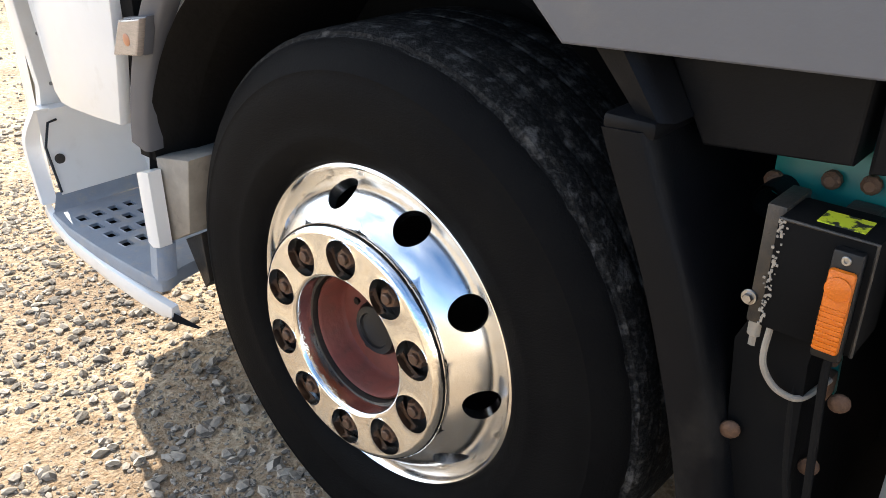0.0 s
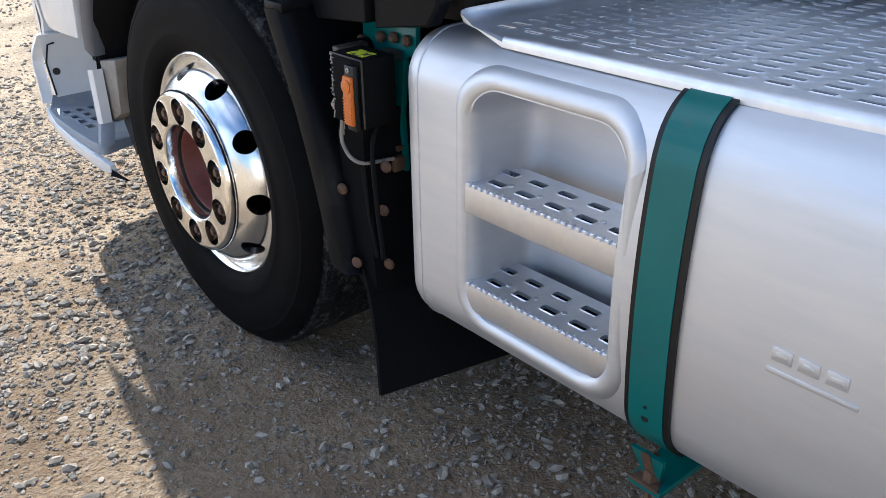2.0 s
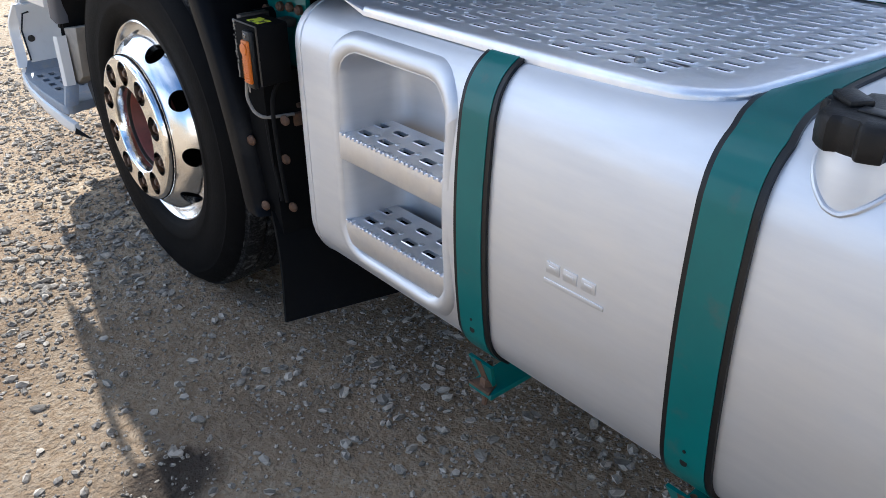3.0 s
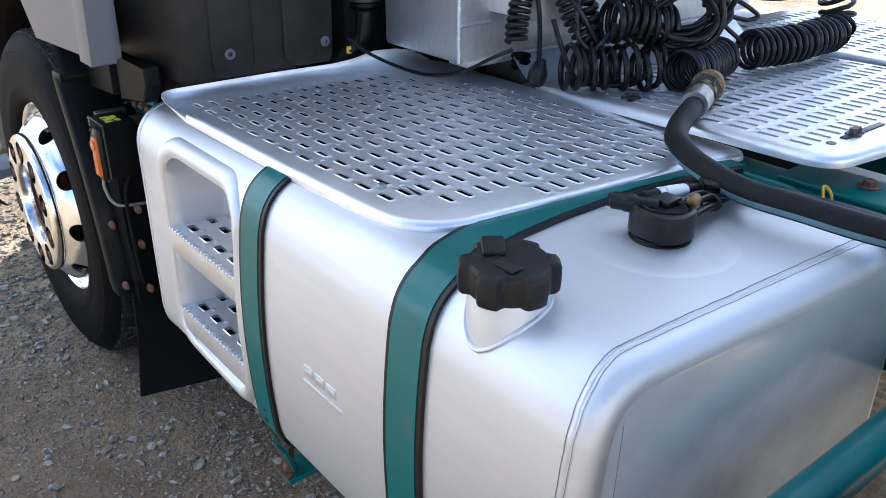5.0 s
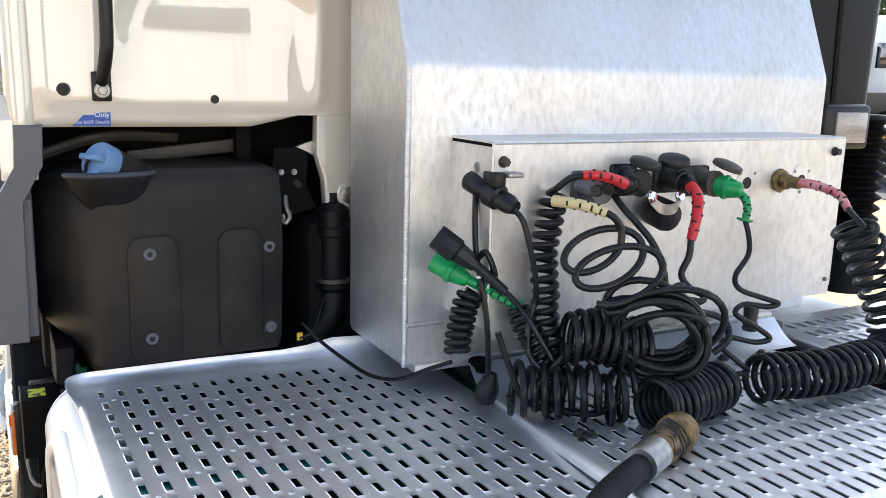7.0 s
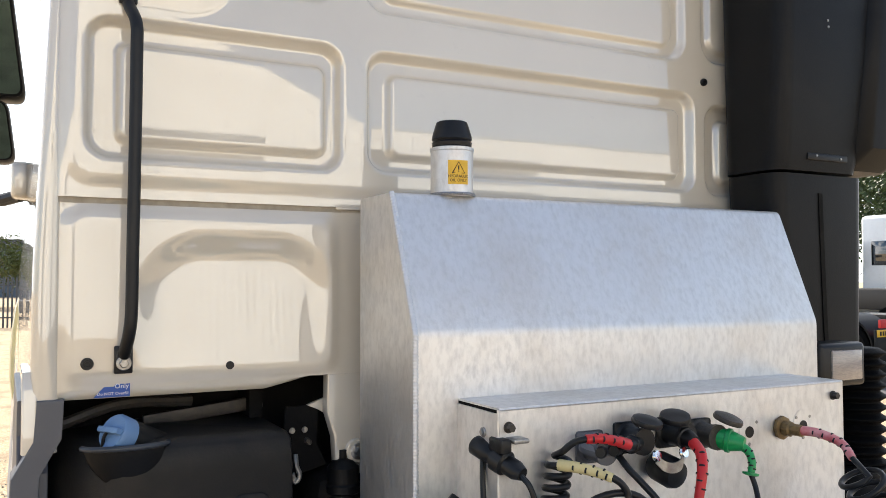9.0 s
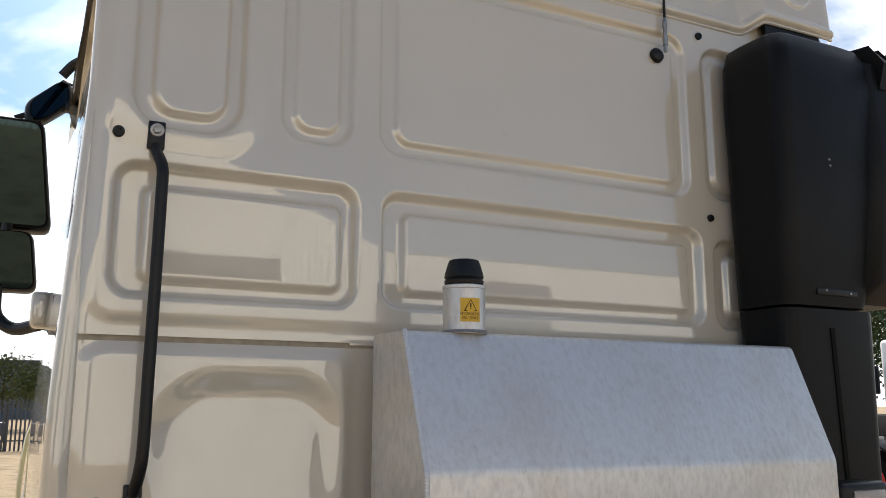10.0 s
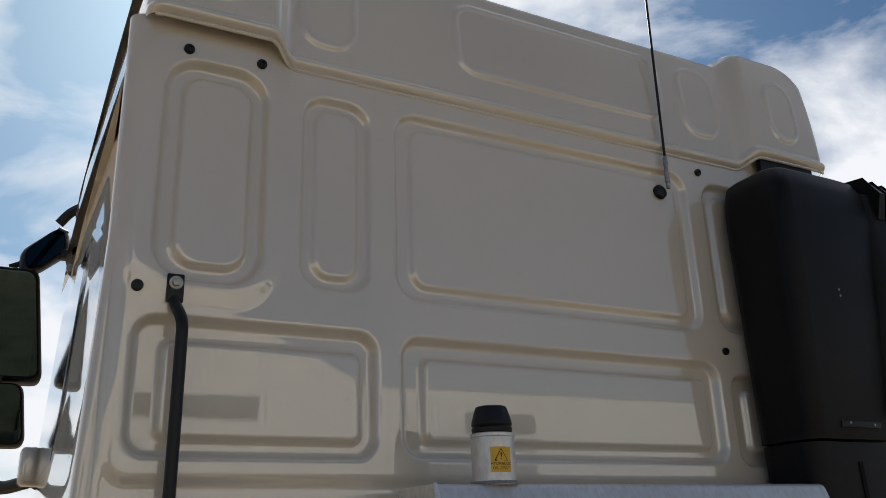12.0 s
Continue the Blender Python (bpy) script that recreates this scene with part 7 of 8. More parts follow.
part("mirror_arm", tube(smooth_path([(-1.2, -0.20, 2.25), (-1.2, -0.19, 2.13), (-1.15, -0.12, 2.07), (-1.02, -0.03, 2.08)], 6), 0.026, 10), BLACK, truck, "black mirror arm")
part("mirror_arm_cover", box(-1.06, -0.88, -0.065, 0.004, 2.06, 2.20, 0.02, 3), CREAM, truck, "cream cover over the mirror arm")

# ---- loose air and electric lines ----

def guard_sleeve(points, r, mat, parent, label, notches=8):
    """Slotted strain-relief sleeve: alternating wide and narrow rings along the line."""
    path = smooth_path(points, 10)
    m = len(path) - 1
    ob = part("strain_relief", tube(path, r, 14, taper=lambda t: 1.12 - 0.25 * t), mat, parent, label, 50)
    bm = bmesh.new()
    for k in range(1, notches):
        i = int(m * (0.18 + 0.8 * k / notches))
        q, w = path[i], (path[min(i + 1, m)] - path[max(i - 1, 0)]).normalized()
        side, up, way = frame_of(w)
        for s in (-1, 1):
            c = q + (side * s * 0.55 if k % 2 else up * s * 0.55) * r * (1.12 - 0.25 * i / m)
            lathe([(r * 0.62, -0.0016), (r * 0.62, 0.0016)], c, way, 10, bm=bm)
    part("sleeve_slot", bm, BLACK, parent)
    return ob


def plug(at, way, r, length, mat, parent, name="plug", label=""):
    return part(name, lathe([(r * 0.92, 0), (r, 0.004), (r, length * 0.45), (r * 1.12, length * 0.47), (r * 1.12, length * 0.58), (r * 0.95, length * 0.60), (r * 0.72, length * 0.9), (r * 0.6, length)], at, way, 22), mat, parent, label)


def socket(y, z, mat, lid_way, name, label):
    """Panel socket: square flange, round body, hinged lid standing open."""
    s = part("trailer_socket", lathe([(0.030, 0), (0.030, 0.006), (0.024, 0.010), (0.024, 0.046), (0.026, 0.048), (0.026, 0.058), (0.022, 0.058)], (PX, y, z), (1, 0, 0), 26), mat, panel, label)
    part("socket_flange", box(PX, PX + 0.006, y - 0.031, y + 0.031, z - 0.031, z + 0.031, 0.006), mat, s)
    part("socket_lid", lathe([(0.030, 0), (0.031, 0.004), (0.029, 0.010), (0.020, 0.013), (0.001, 0.014)], Vector((PX + 0.050, y, z)) + Vector((0.0, 0, 0.026)) + Vector(lid_way) * 0.030, Vector((0.3, 0, 1)) + Vector(lid_way) * 0.2, 24), mat, s)
    return s


socket(1.020, 1.428, BLACK, (0.0, 0.4, 0.2), "s", "black trailer socket with open lid")
socket(1.128, 1.430, BLACK, (0.0, -0.8, 0.25), "s", "black trailer socket with open lid")
socket(1.212, 1.420, DARK_STEEL, (0.2, 0.9, 0.15), "s", "grey trailer socket with open lid")
socket(0.930, 1.418, GREY_TRIM, (-0.6, -0.3, -0.9), "s", "grey coupling beside the sockets")
clamp = smooth_path([(PX + 0.075, 1.030, 1.400), (PX + 0.084, 1.042, 1.386), (PX + 0.086, 1.062, 1.380), (PX + 0.084, 1.085, 1.384), (PX + 0.076, 1.100, 1.400)], 6)
part("coupling_clip", loft([[q + Vector(o) for o in ((0, 0, 0.010), (0.003, 0, 0.010), (0.003, 0, -0.010), (0, 0, -0.010))] for q in clamp]), STEEL, panel, "bright steel spring clip")
for y in (1.032, 1.100):
    part("clip_eye", lathe([(0.010, -0.004), (0.012, 0.0), (0.010, 0.004)], (PX + 0.078, y, 1.404), (0.9, 0.2, 0.3), 16), CHROME, panel)
part("coupling_body", lathe([(0.026, 0), (0.030, 0.01), (0.031, 0.05), (0.026, 0.062), (0.012, 0.066), (0.001, 0.066)], (PX + 0.012, 1.085, 1.372), (0.9, 0.05, -0.18), 26), BLACK, panel)
part("air_fitting", lathe([(0.026, 0), (0.026, 0.008), (0.017, 0.010), (0.017, 0.026), (0.013, 0.03), (0.013, 0.055)], (PX, 1.458, 1.412), (1, 0.05, 0), 8), BRASS, panel, "brass air fitting")

# red service line with its big coil down to the deck and along it
service = tagged(part("coiled_air_hose", tube([Vector((1.535, 1.476, 1.372))] + helix([(1.548, 1.475, 1.345), (1.562, 1.512, 1.28), (1.578, 1.552, 1.20), (1.594, 1.578, 1.12), (1.612, 1.545, 1.078), (1.622, 1.44, 1.072), (1.618, 1.323, 1.072), (1.598, 1.178, 1.072)], 0.040, 27, 18, wobble=0.003, seed=3, pace=lambda t: lerp_list([0.0, 0.42, 1.0], [0.0, 0.50, 1.0], t)), 0.0062, 10), HOSE, None, "", 60),
                 "black coiled air hose with faded red sleeve, lying on the deck", "air hose", "trailer lines")
guard_sleeve([(1.420, 1.462, 1.413), (1.455, 1.478, 1.410), (1.500, 1.488, 1.396), (1.533, 1.478, 1.372)], 0.0094, RED_FADED, service, "sun-bleached red strain relief", 10)
part("hose_tail", tube(smooth_path([(1.60, 1.14, 1.05), (1.57, 1.12, 1.04), (1.555, 1.10, 1.055)], 5), 0.0064, 10), RED, service)

# left coil hanging from the red-sleeved plug
left_coil = tagged(part("coiled_cable", tube(smooth_path([(1.452, 0.876, 1.452), (1.435, 0.850, 1.444), (1.418, 0.835, 1.425)], 4) + helix([(1.405, 0.836, 1.412), (1.404, 0.828, 1.35), (1.408, 0.822, 1.28), (1.416, 0.826, 1.20), (1.428, 0.832, 1.13), (1.440, 0.845, 1.075)], 0.0205, 17, 16, wobble=0.003, seed=5), 0.0066, 9), HOSE, None, "", 60),
                   "black coiled cable with red sleeve hanging before the panel", "coiled cable", "trailer lines")
guard_sleeve([(1.448, 0.962, 1.432), (1.456, 0.930, 1.442), (1.456, 0.895, 1.450), (1.448, 0.866, 1.450)], 0.0098, RED, left_coil, "red slotted strain relief")
plug((1.415, 1.012, 1.424), (0.45, -0.85, 0.1), 0.016, 0.058, BLACK, left_coil)

# ivory-sleeved line with two slack loops running into the heap
loop_pts = []
for k in range(61):
    a = -2 * math.pi * (0.06 + k / 26)
    t = k / 60
    c = Vector((1.500 + 0.045 * t, 0.856 + 0.048 * t, 1.340 - 0.064 * t))
    loop_pts.append(c + Vector((0.020, 0.070, 0.012)) * math.cos(a) * (0.82 + 0.25 * t) + Vector((-0.012, 0.016, 0.043)) * math.sin(a) * (1.0 - 0.12 * t))
ivory = tagged(part("coiled_cable", tube(smooth_path([(1.504, 0.878, 1.392), (1.512, 0.892, 1.382), (1.516, 0.905, 1.362), loop_pts[0]], 4)[:-1] + loop_pts + smooth_path([loop_pts[-1], (1.535, 0.875, 1.232), (1.540, 0.868, 1.222), (1.552, 0.90, 1.228), (1.560, 0.96, 1.245), (1.562, 1.005, 1.262), (1.558, 1.02, 1.25), (1.55, 1.01, 1.21)], 5)[1:], 0.0066, 10), HOSE, None, "", 60),
               "black cable with ivory sleeve in slack loops", "coiled cable", "trailer lines")
guard_sleeve([(1.418, 0.828, 1.402), (1.455, 0.845, 1.402), (1.485, 0.865, 1.397), (1.506, 0.880, 1.390)], 0.0096, IVORY, ivory, "ivory slotted strain relief")
plug((1.395, 0.94, 1.416), (0.75, -0.6, 0.05), 0.015, 0.05, BLACK, ivory)

# second red-sleeved line
red_line = tagged(part("trailer_cable", tube(smooth_path([(1.507, 1.080, 1.332), (1.512, 1.073, 1.300), (1.510, 1.060, 1.268), (1.522, 1.068, 1.245), (1.545, 1.085, 1.232), (1.552, 1.070, 1.224), (1.538, 1.045, 1.228)], 8), 0.0066, 10), HOSE, None, "", 60),
                  "black cable with red sleeve dropping into the heap", "cable", "trailer lines")
guard_sleeve([(1.452, 1.118, 1.425), (1.485, 1.108, 1.408), (1.503, 1.093, 1.375), (1.507, 1.080, 1.330)], 0.0104, RED, red_line, "red slotted strain relief")
plug((1.400, 1.128, 1.430), (0.9, -0.15, -0.08), 0.019, 0.062, BLACK, red_line)
dark_line = tagged(part("trailer_cable", tube(smooth_path([(1.425, 0.955, 1.412), (1.452, 0.960, 1.388), (1.470, 0.975, 1.365), (1.495, 1.000, 1.325), (1.512, 1.015, 1.275), (1.52, 1.015, 1.22)], 8), 0.0066, 9), HOSE, None, "", 60),
                   "black cable sagging from the panel into the heap", "cable", "trailer lines")
plug((1.395, 0.985, 1.425), (0.55, -0.6, -0.05), 0.016, 0.07, BLACK, dark_line)

# green-sleeved line zigzagging down
green_line = tagged(part("trailer_cable", tube(smooth_path([(1.478, 1.246, 1.356), (1.490, 1.248, 1.325), (1.505, 1.236, 1.290), (1.520, 1.190, 1.255), (1.535, 1.188, 1.232), (1.555, 1.232, 1.215), (1.566, 1.262, 1.204), (1.560, 1.240, 1.198), (1.548, 1.190, 1.205), (1.552, 1.165, 1.190), (1.575, 1.200, 1.165), (1.588, 1.222, 1.145), (1.578, 1.195, 1.138),
                                                          (1.565, 1.140, 1.150), (1.568, 1.120, 1.135), (1.588, 1.150, 1.105), (1.592, 1.165, 1.088), (1.580, 1.120, 1.085), (1.560, 1.07, 1.095)], 6), 0.0055, 8), HOSE, None, "", 60),
                    "thin black cable with green sleeve zigzagging to the deck", "cable", "trailer lines")
plug((1.405, 1.216, 1.418), (0.8, 0.45, -0.12), 0.022, 0.066, GREEN, green_line, "plug", "green plug")
guard_sleeve([(1.452, 1.242, 1.408), (1.468, 1.252, 1.395), (1.477, 1.252, 1.375), (1.479, 1.247, 1.356)], 0.0080, GREEN, green_line, "green slotted strain relief")
part("sleeve_collar", lathe([(0.016, 0), (0.016, 0.004), (0.010, 0.006)], (1.478, 1.247, 1.356), (0, -0.2, -1), 16), GREEN, green_line)

# the heap: two stacked coils, a tight coil in front, and a wound bundle of loops on top
tagged(part("coiled_cable", tube(helix([(1.438, 0.738, 1.070), (1.462, 0.780, 1.069), (1.492, 0.820, 1.069), (1.525, 0.875, 1.069), (1.55, 0.925, 1.069)], lambda t: 0.041 + 0.006 * math.sin(t * 23), 10, 22, wobble=0.012, seed=11), 0.0066, 9), HOSE, None, "", 60),
                "black coiled cable heaped on the deck plate", "coiled cable", "trailer lines")
tagged(part("coiled_cable", tube(helix([(1.602, 0.925, 1.062), (1.598, 0.975, 1.062), (1.588, 1.050, 1.062), (1.574, 1.120, 1.062)], lambda t: 0.043 - 0.002 * t, 12, 20, wobble=0.004, seed=12), 0.0066, 9), HOSE, None, "", 60),
                "black tightly coiled cable heaped on the deck plate", "coiled cable", "trailer lines")
tagged(part("coiled_cable", tube(helix([(1.478, 0.822, 1.168), (1.495, 0.862, 1.165), (1.515, 0.905, 1.155), (1.535, 0.96, 1.150)], 0.043, 9, 20, wobble=0.007, seed=13), 0.0066, 9), HOSE, None, "", 60),
                "black coiled cable lying on top of the heap", "coiled cable", "trailer lines")
loops = []
for k in range(9 * 30):
    a = 2 * math.pi * k / 30
    turn = k / 30
    rr = 0.068 + 0.014 * math.sin(turn * 1.9) + 0.010 * math.sin(turn * 0.7)
    c = Vector((1.566 + 0.012 * math.sin(turn * 3.1), 0.955 + 0.014 * math.sin(turn * 1.3), 1.180 + 0.014 * math.sin(turn * 1.7)))
    tilt = 0.10 + 0.50 * math.sin(turn * 0.9)
    lean = 0.22 * math.sin(turn * 1.1)
    side = Vector((0.66, 0.75, lean))
    loops.append(c + side * rr * math.cos(a) * 1.2 + Vector((0.62 * math.sin(tilt), -0.45 * math.sin(tilt), math.cos(tilt))) * rr * math.sin(a) * 1.0)
bundle = tagged(part("wound_cable", tube(loops, 0.0066, 9), HOSE, None, "", 60), "black cable wound in loops on the heap", "coiled cable", "trailer lines")
slack = tagged(part("trailer_cable", tube(smooth_path([(1.575, 1.09, 1.13), (1.585, 1.115, 1.155), (1.57, 1.12, 1.185), (1.555, 1.09, 1.20), (1.56, 1.05, 1.205), (1.58, 1.02, 1.19)], 8), 0.0066, 8), HOSE, None, "", 60), "black cable looping out of the heap", "cable", "trailer lines")
tails = tagged(part("trailer_cable", tube(smooth_path([(1.44, 0.76, 1.16), (1.45, 0.79, 1.10), (1.46, 0.82, 1.045), (1.47, 0.80, 1.03), (1.45, 0.76, 1.05), (1.43, 0.735, 1.12), (1.42, 0.72, 1.17)], 8), 0.0058, 8), HOSE, None, "", 60), "black cable hanging beside the heap", "cable", "trailer lines")
tagged(part("trailer_cable", tube(smooth_path([(1.52, 0.86, 1.12), (1.50, 0.84, 1.15), (1.47, 0.80, 1.10), (1.455, 0.78, 1.04), (1.48, 0.82, 1.028), (1.52, 0.87, 1.028), (1.53, 0.92, 1.05)], 8), 0.0066, 8), HOSE, None, "", 60), "black cable trailing over the deck plate", "cable", "trailer lines")
part("yellow_sleeve", tube([(1.405, 0.80, 1.055), (1.42, 0.825, 1.065)], 0.0095, 10), IVORY, tails)

# parked plug at the panel's left edge with its hanging leads
parked = tagged(part("parked_plug", lathe([(0.015, -0.02), (0.019, -0.016), (0.019, 0.022), (0.016, 0.026), (0.016, 0.034), (0.024, 0.038), (0.024, 0.062), (0.018, 0.066), (0.018, 0.088), (0.012, 0.104)], (1.318, 0.722, 1.424), (0.86, 0.28, -0.30), 22), BLACK, None, "", 50), "black plug parked on the panel's edge", "plug", "trailer lines")
part("plug_clip", box(1.345, 1.395, 0.720, 0.742, 1.425, 1.452, 0.005), BLACK, parked)
part("lid_spring", box(1.352, 1.402, 0.742, 0.775, 1.443, 1.452, 0.003), STEEL, parked)
part("hanging_lead", tube(smooth_path([(1.405, 0.748, 1.392), (1.425, 0.76, 1.37), (1.435, 0.772, 1.32), (1.438, 0.785, 1.26), (1.43, 0.79, 1.22), (1.435, 0.775, 1.18), (1.45, 0.77, 1.13), (1.47, 0.79, 1.10)], 8), 0.0055, 8), HOSE, parked)
part("hanging_lead", tube(smooth_path([(1.322, 0.722, 1.415), (1.332, 0.716, 1.36), (1.348, 0.712, 1.30), (1.362, 0.716, 1.25), (1.372, 0.725, 1.18), (1.372, 0.732, 1.10), (1.369, 0.733, 1.055)], 8), 0.0055, 8), HOSE, parked)
part("hanging_lead", tube(smooth_path([(1.350, 0.712, 1.29), (1.366, 0.722, 1.305), (1.376, 0.735, 1.27), (1.372, 0.738, 1.24)], 8), 0.006, 8), HOSE, parked)
part("lead_end", lathe([(0.014, -0.03), (0.020, -0.024), (0.022, 0.0), (0.016, 0.016), (0.010, 0.03)], (1.368, 0.736, 1.045), (0.15, 0.2, 1), 14), BLACK, parked)
part("white_tie", lathe([(0.0085, 0), (0.0085, 0.005)], (1.360, 0.716, 1.262), (0.2, 0.1, -1), 12), WHITE_PRINT, parked)

small = tagged(part("coiled_cable", tube(helix([(1.350, 0.706, 1.228), (1.350, 0.694, 1.205), (1.354, 0.680, 1.165), (1.362, 0.670, 1.120)], 0.0205, 8, 16, wobble=0.002, seed=15), 0.0058, 8), HOSE, None, "", 60), "short black coiled cable hanging by the oil tank", "coiled cable", "trailer lines")
part("thin_lead", tube(smooth_path([(1.362, 0.660, 1.105), (1.33, 0.63, 1.085), (1.26, 0.600, 1.045), (1.16, 0.585, 1.022), (1.06, 0.570, 1.025), (0.98, 0.545, 1.045), (0.93, 0.52, 1.075)], 8), 0.0042, 7), HOSE, small)
dangling = tagged(part("coiled_cable", tube(helix([(1.405, 0.770, 1.207), (1.415, 0.785, 1.17), (1.432, 0.808, 1.12), (1.45, 0.83, 1.085)], 0.021, 9, 16, wobble=0.003, seed=16), 0.0055, 8), HOSE, None, "", 60), "black coiled cable with dangling green plug", "coiled cable", "trailer lines")
plug((1.286, 0.657, 1.279), (0.66, 0.62, -0.42), 0.021, 0.075, GREEN, dangling, "plug", "green plug")
guard_sleeve([(1.335, 0.702, 1.250), (1.358, 0.724, 1.238), (1.382, 0.748, 1.222), (1.404, 0.770, 1.208)], 0.0088, GREEN, dangling, "green slotted strain relief", 12)
part("sleeve_collar", lathe([(0.016, 0), (0.016, 0.004), (0.010, 0.006)], (1.404, 0.769, 1.209), (0.6, 0.6, -0.4), 16), GREEN, dangling)
blackplug = tagged(part("dangling_plug", lathe([(0.023, 0), (0.024, 0.004), (0.024, 0.045), (0.020, 0.05), (0.018, 0.07), (0.012, 0.09)], (1.326, 0.640, 1.334), (0.45, 0.68, -0.58), 8), BLACK, None, "", 30), "black plug hanging beside the green one", "plug", "trailer lines")
part("plug_lead", tube(smooth_path([(1.366, 0.702, 1.282), (1.385, 0.728, 1.255), (1.41, 0.755, 1.225), (1.44, 0.78, 1.18), (1.465, 0.81, 1.12), (1.48, 0.83, 1.08)], 8), 0.0055, 8), HOSE, blackplug)
part("sleeve_ring", tube(smooth_path([(1.366, 0.702, 1.282), (1.38, 0.722, 1.262), (1.40, 0.745, 1.237)], 4), 0.0095, 10), BLACK, blackplug)

# hydraulic hose with brass coupling resting on the deck plate
hpts = smooth_path([(1.752, 0.780, 1.050), (1.780, 0.718, 1.050), (1.805, 0.660, 1.042), (1.850, 0.600, 1.038), (1.925, 0.555, 1.030), (2.030, 0.530, 1.022), (2.130, 0.535, 1.022), (2.230, 0.560, 1.015), (2.36, 0.61, 1.010), (2.6, 0.72, 1.005)], 8)
hyd = tagged(part("hydraulic_hose", tube(hpts, 0.0205, 18), HYD_HOSE, None, "", 60), "thick black hydraulic hose with brass coupling on the deck", "hose")
stripe = []
for i, q in enumerate(hpts):
    w = (hpts[min(i + 1, len(hpts) - 1)] - hpts[max(i - 1, 0)]).normalized()
    s = w.cross((0, 0, 1)).normalized()
    stripe.append([q + (s * math.cos(a) + Vector((0, 0, 1)) * math.sin(a)) * 0.0209 for a in (radians(-38), radians(-22), radians(-6))])
part("hose_stripe", loft(stripe, closed=False, cap=(False, False)), HOSE_BAND, hyd, "blue-grey printed stripe", 60)
fw = Vector((-0.42, 0.90, 0.03)).normalized()
part("ferrule", lathe([(0.0265, -0.012), (0.0275, -0.008), (0.0275, 0.045), (0.023, 0.050), (0.021, 0.062)], (1.752, 0.780, 1.053), fw, 24), STEEL, hyd, "zinc ferrule")
part("brass_coupling", lathe([(0.024, 0.050), (0.029, 0.056), (0.029, 0.075), (0.026, 0.080), (0.027, 0.115), (0.0335, 0.120), (0.0335, 0.135), (0.030, 0.140), (0.030, 0.150), (0.022, 0.150), (0.020, 0.120)], (1.752, 0.780, 1.053), fw, 24), BRASS, hyd, "tarnished brass coupling")
wire = []
for k in range(40):
    a = k * 0.9
    u_, v_, w_ = frame_of(fw)
    wire.append(Vector((1.752, 0.780, 1.053)) + fw * (0.052 + 0.0016 * k + 0.006 * math.sin(k * 1.7)) + (u_ * math.cos(a) + v_ * math.sin(a)) * 0.0305)
part("binding_wire", tube(wire, 0.0018, 5), DARK_STEEL, hyd)

# ---- yard beyond ----
# grey hard standing far behind the truck
bm = sheet(linspace(-40, 30, 30), linspace(11.7, 70, 20), lambda x, y: (x, y + 0.5 * noise.noise((x * 0.4, 0, 0)) * (1 if y < 12 else 0) - 0.45 * (x + 5) * (1 if y < 12 else 0) * 0.3, ground_height(x, y) + 0.012))
tagged(part("hardstanding", bm, ASPHALT, None, "", 180), "worn grey asphalt hard standing", "ground", kind="structure")


def far_wheel(x, y, z, r, parent, red):
    w = part("wheel", lathe([(r * 0.6, 0.0), (r * 0.9, -0.02), (r, 0.03), (r, 0.28), (r * 0.9, 0.33)], (x, y, z), (0, 1, 0), 32), RUBBER, None)
    under(w, parent)
    k = part("rim", lathe([(r * 0.58, 0.0), (r * 0.54, 0.05), (r * 0.3, 0.06), (r * 0.25, 0.02), (r * 0.1, 0.0)], (x, y - 0.005, z), (0, 1, 0), 24), RED if red else STEEL)
    k.parent = w
    k.matrix_parent_inverse = Matrix.Identity(4)
    return w


lorry = thing("parked_lorry", "black and white tractor unit parked with its rear to the yard", "truck", (-9.6, 16.8, 0))
def lp(name, bm, mat, label="", angle=35):
    return under(part(name, bm, mat, None, label, angle), lorry)
for yy in (15.58, 17.75):
    far_wheel(-9.25, yy, 0.52, 0.52, lorry, True)
lp("chassis", box(-15.0, -8.35, 16.35, 17.35, 0.55, 0.95, 0.03), DARK_STEEL)
for y0 in (15.52, 17.42):
    arc_rings = [[(-9.25 + (0.60 + dr) * math.cos(radians(q)), yy, 0.55 + (0.60 + dr) * math.sin(radians(q))) for dr, yy in ((0, y0), (0.03, y0), (0.03, y0 + 0.62), (0, y0 + 0.62))] for q in range(-5, 186, 12)]
    lp("mudguard", loft(arc_rings), DARK_TRIM, "ribbed black mudguard")
    lp("mud_flap", box(-8.63, -8.60, y0 + 0.02, y0 + 0.62, 0.18, 0.92, 0.01), PLASTIC)
    for k in range(5):
        lp("flap_mark", box(-8.597, -8.592, y0 + 0.10 + k * 0.088, y0 + 0.155 + k * 0.088, 0.33, 0.40), WHITE_PRINT)
    lp("rear_light", box(-8.60, -8.55, y0 + 0.10, y0 + 0.56, 0.95, 1.09, 0.01), RED, "red rear light cluster")
    lp("light_divider", box(-8.552, -8.545, y0 + 0.29, y0 + 0.34, 0.955, 1.085), WHITE_PRINT)
lp("number_plate", box(-8.60, -8.585, 15.58, 16.08, 0.80, 0.92, 0.004), YELLOW)
for k in range(6):
    lp("plate_bar", box(-8.584, -8.580, 15.64 + k * 0.068, 15.68 + k * 0.068, 0.825, 0.895), BLACK)
lp("fifth_wheel", prism([(-9.9, 16.4), (-8.7, 16.45), (-8.4, 16.7), (-8.4, 17.0), (-8.7, 17.25), (-9.9, 17.3)], lambda u, v, d: (u, v, d), 1.02, 1.14, 0.02), DARK_STEEL)
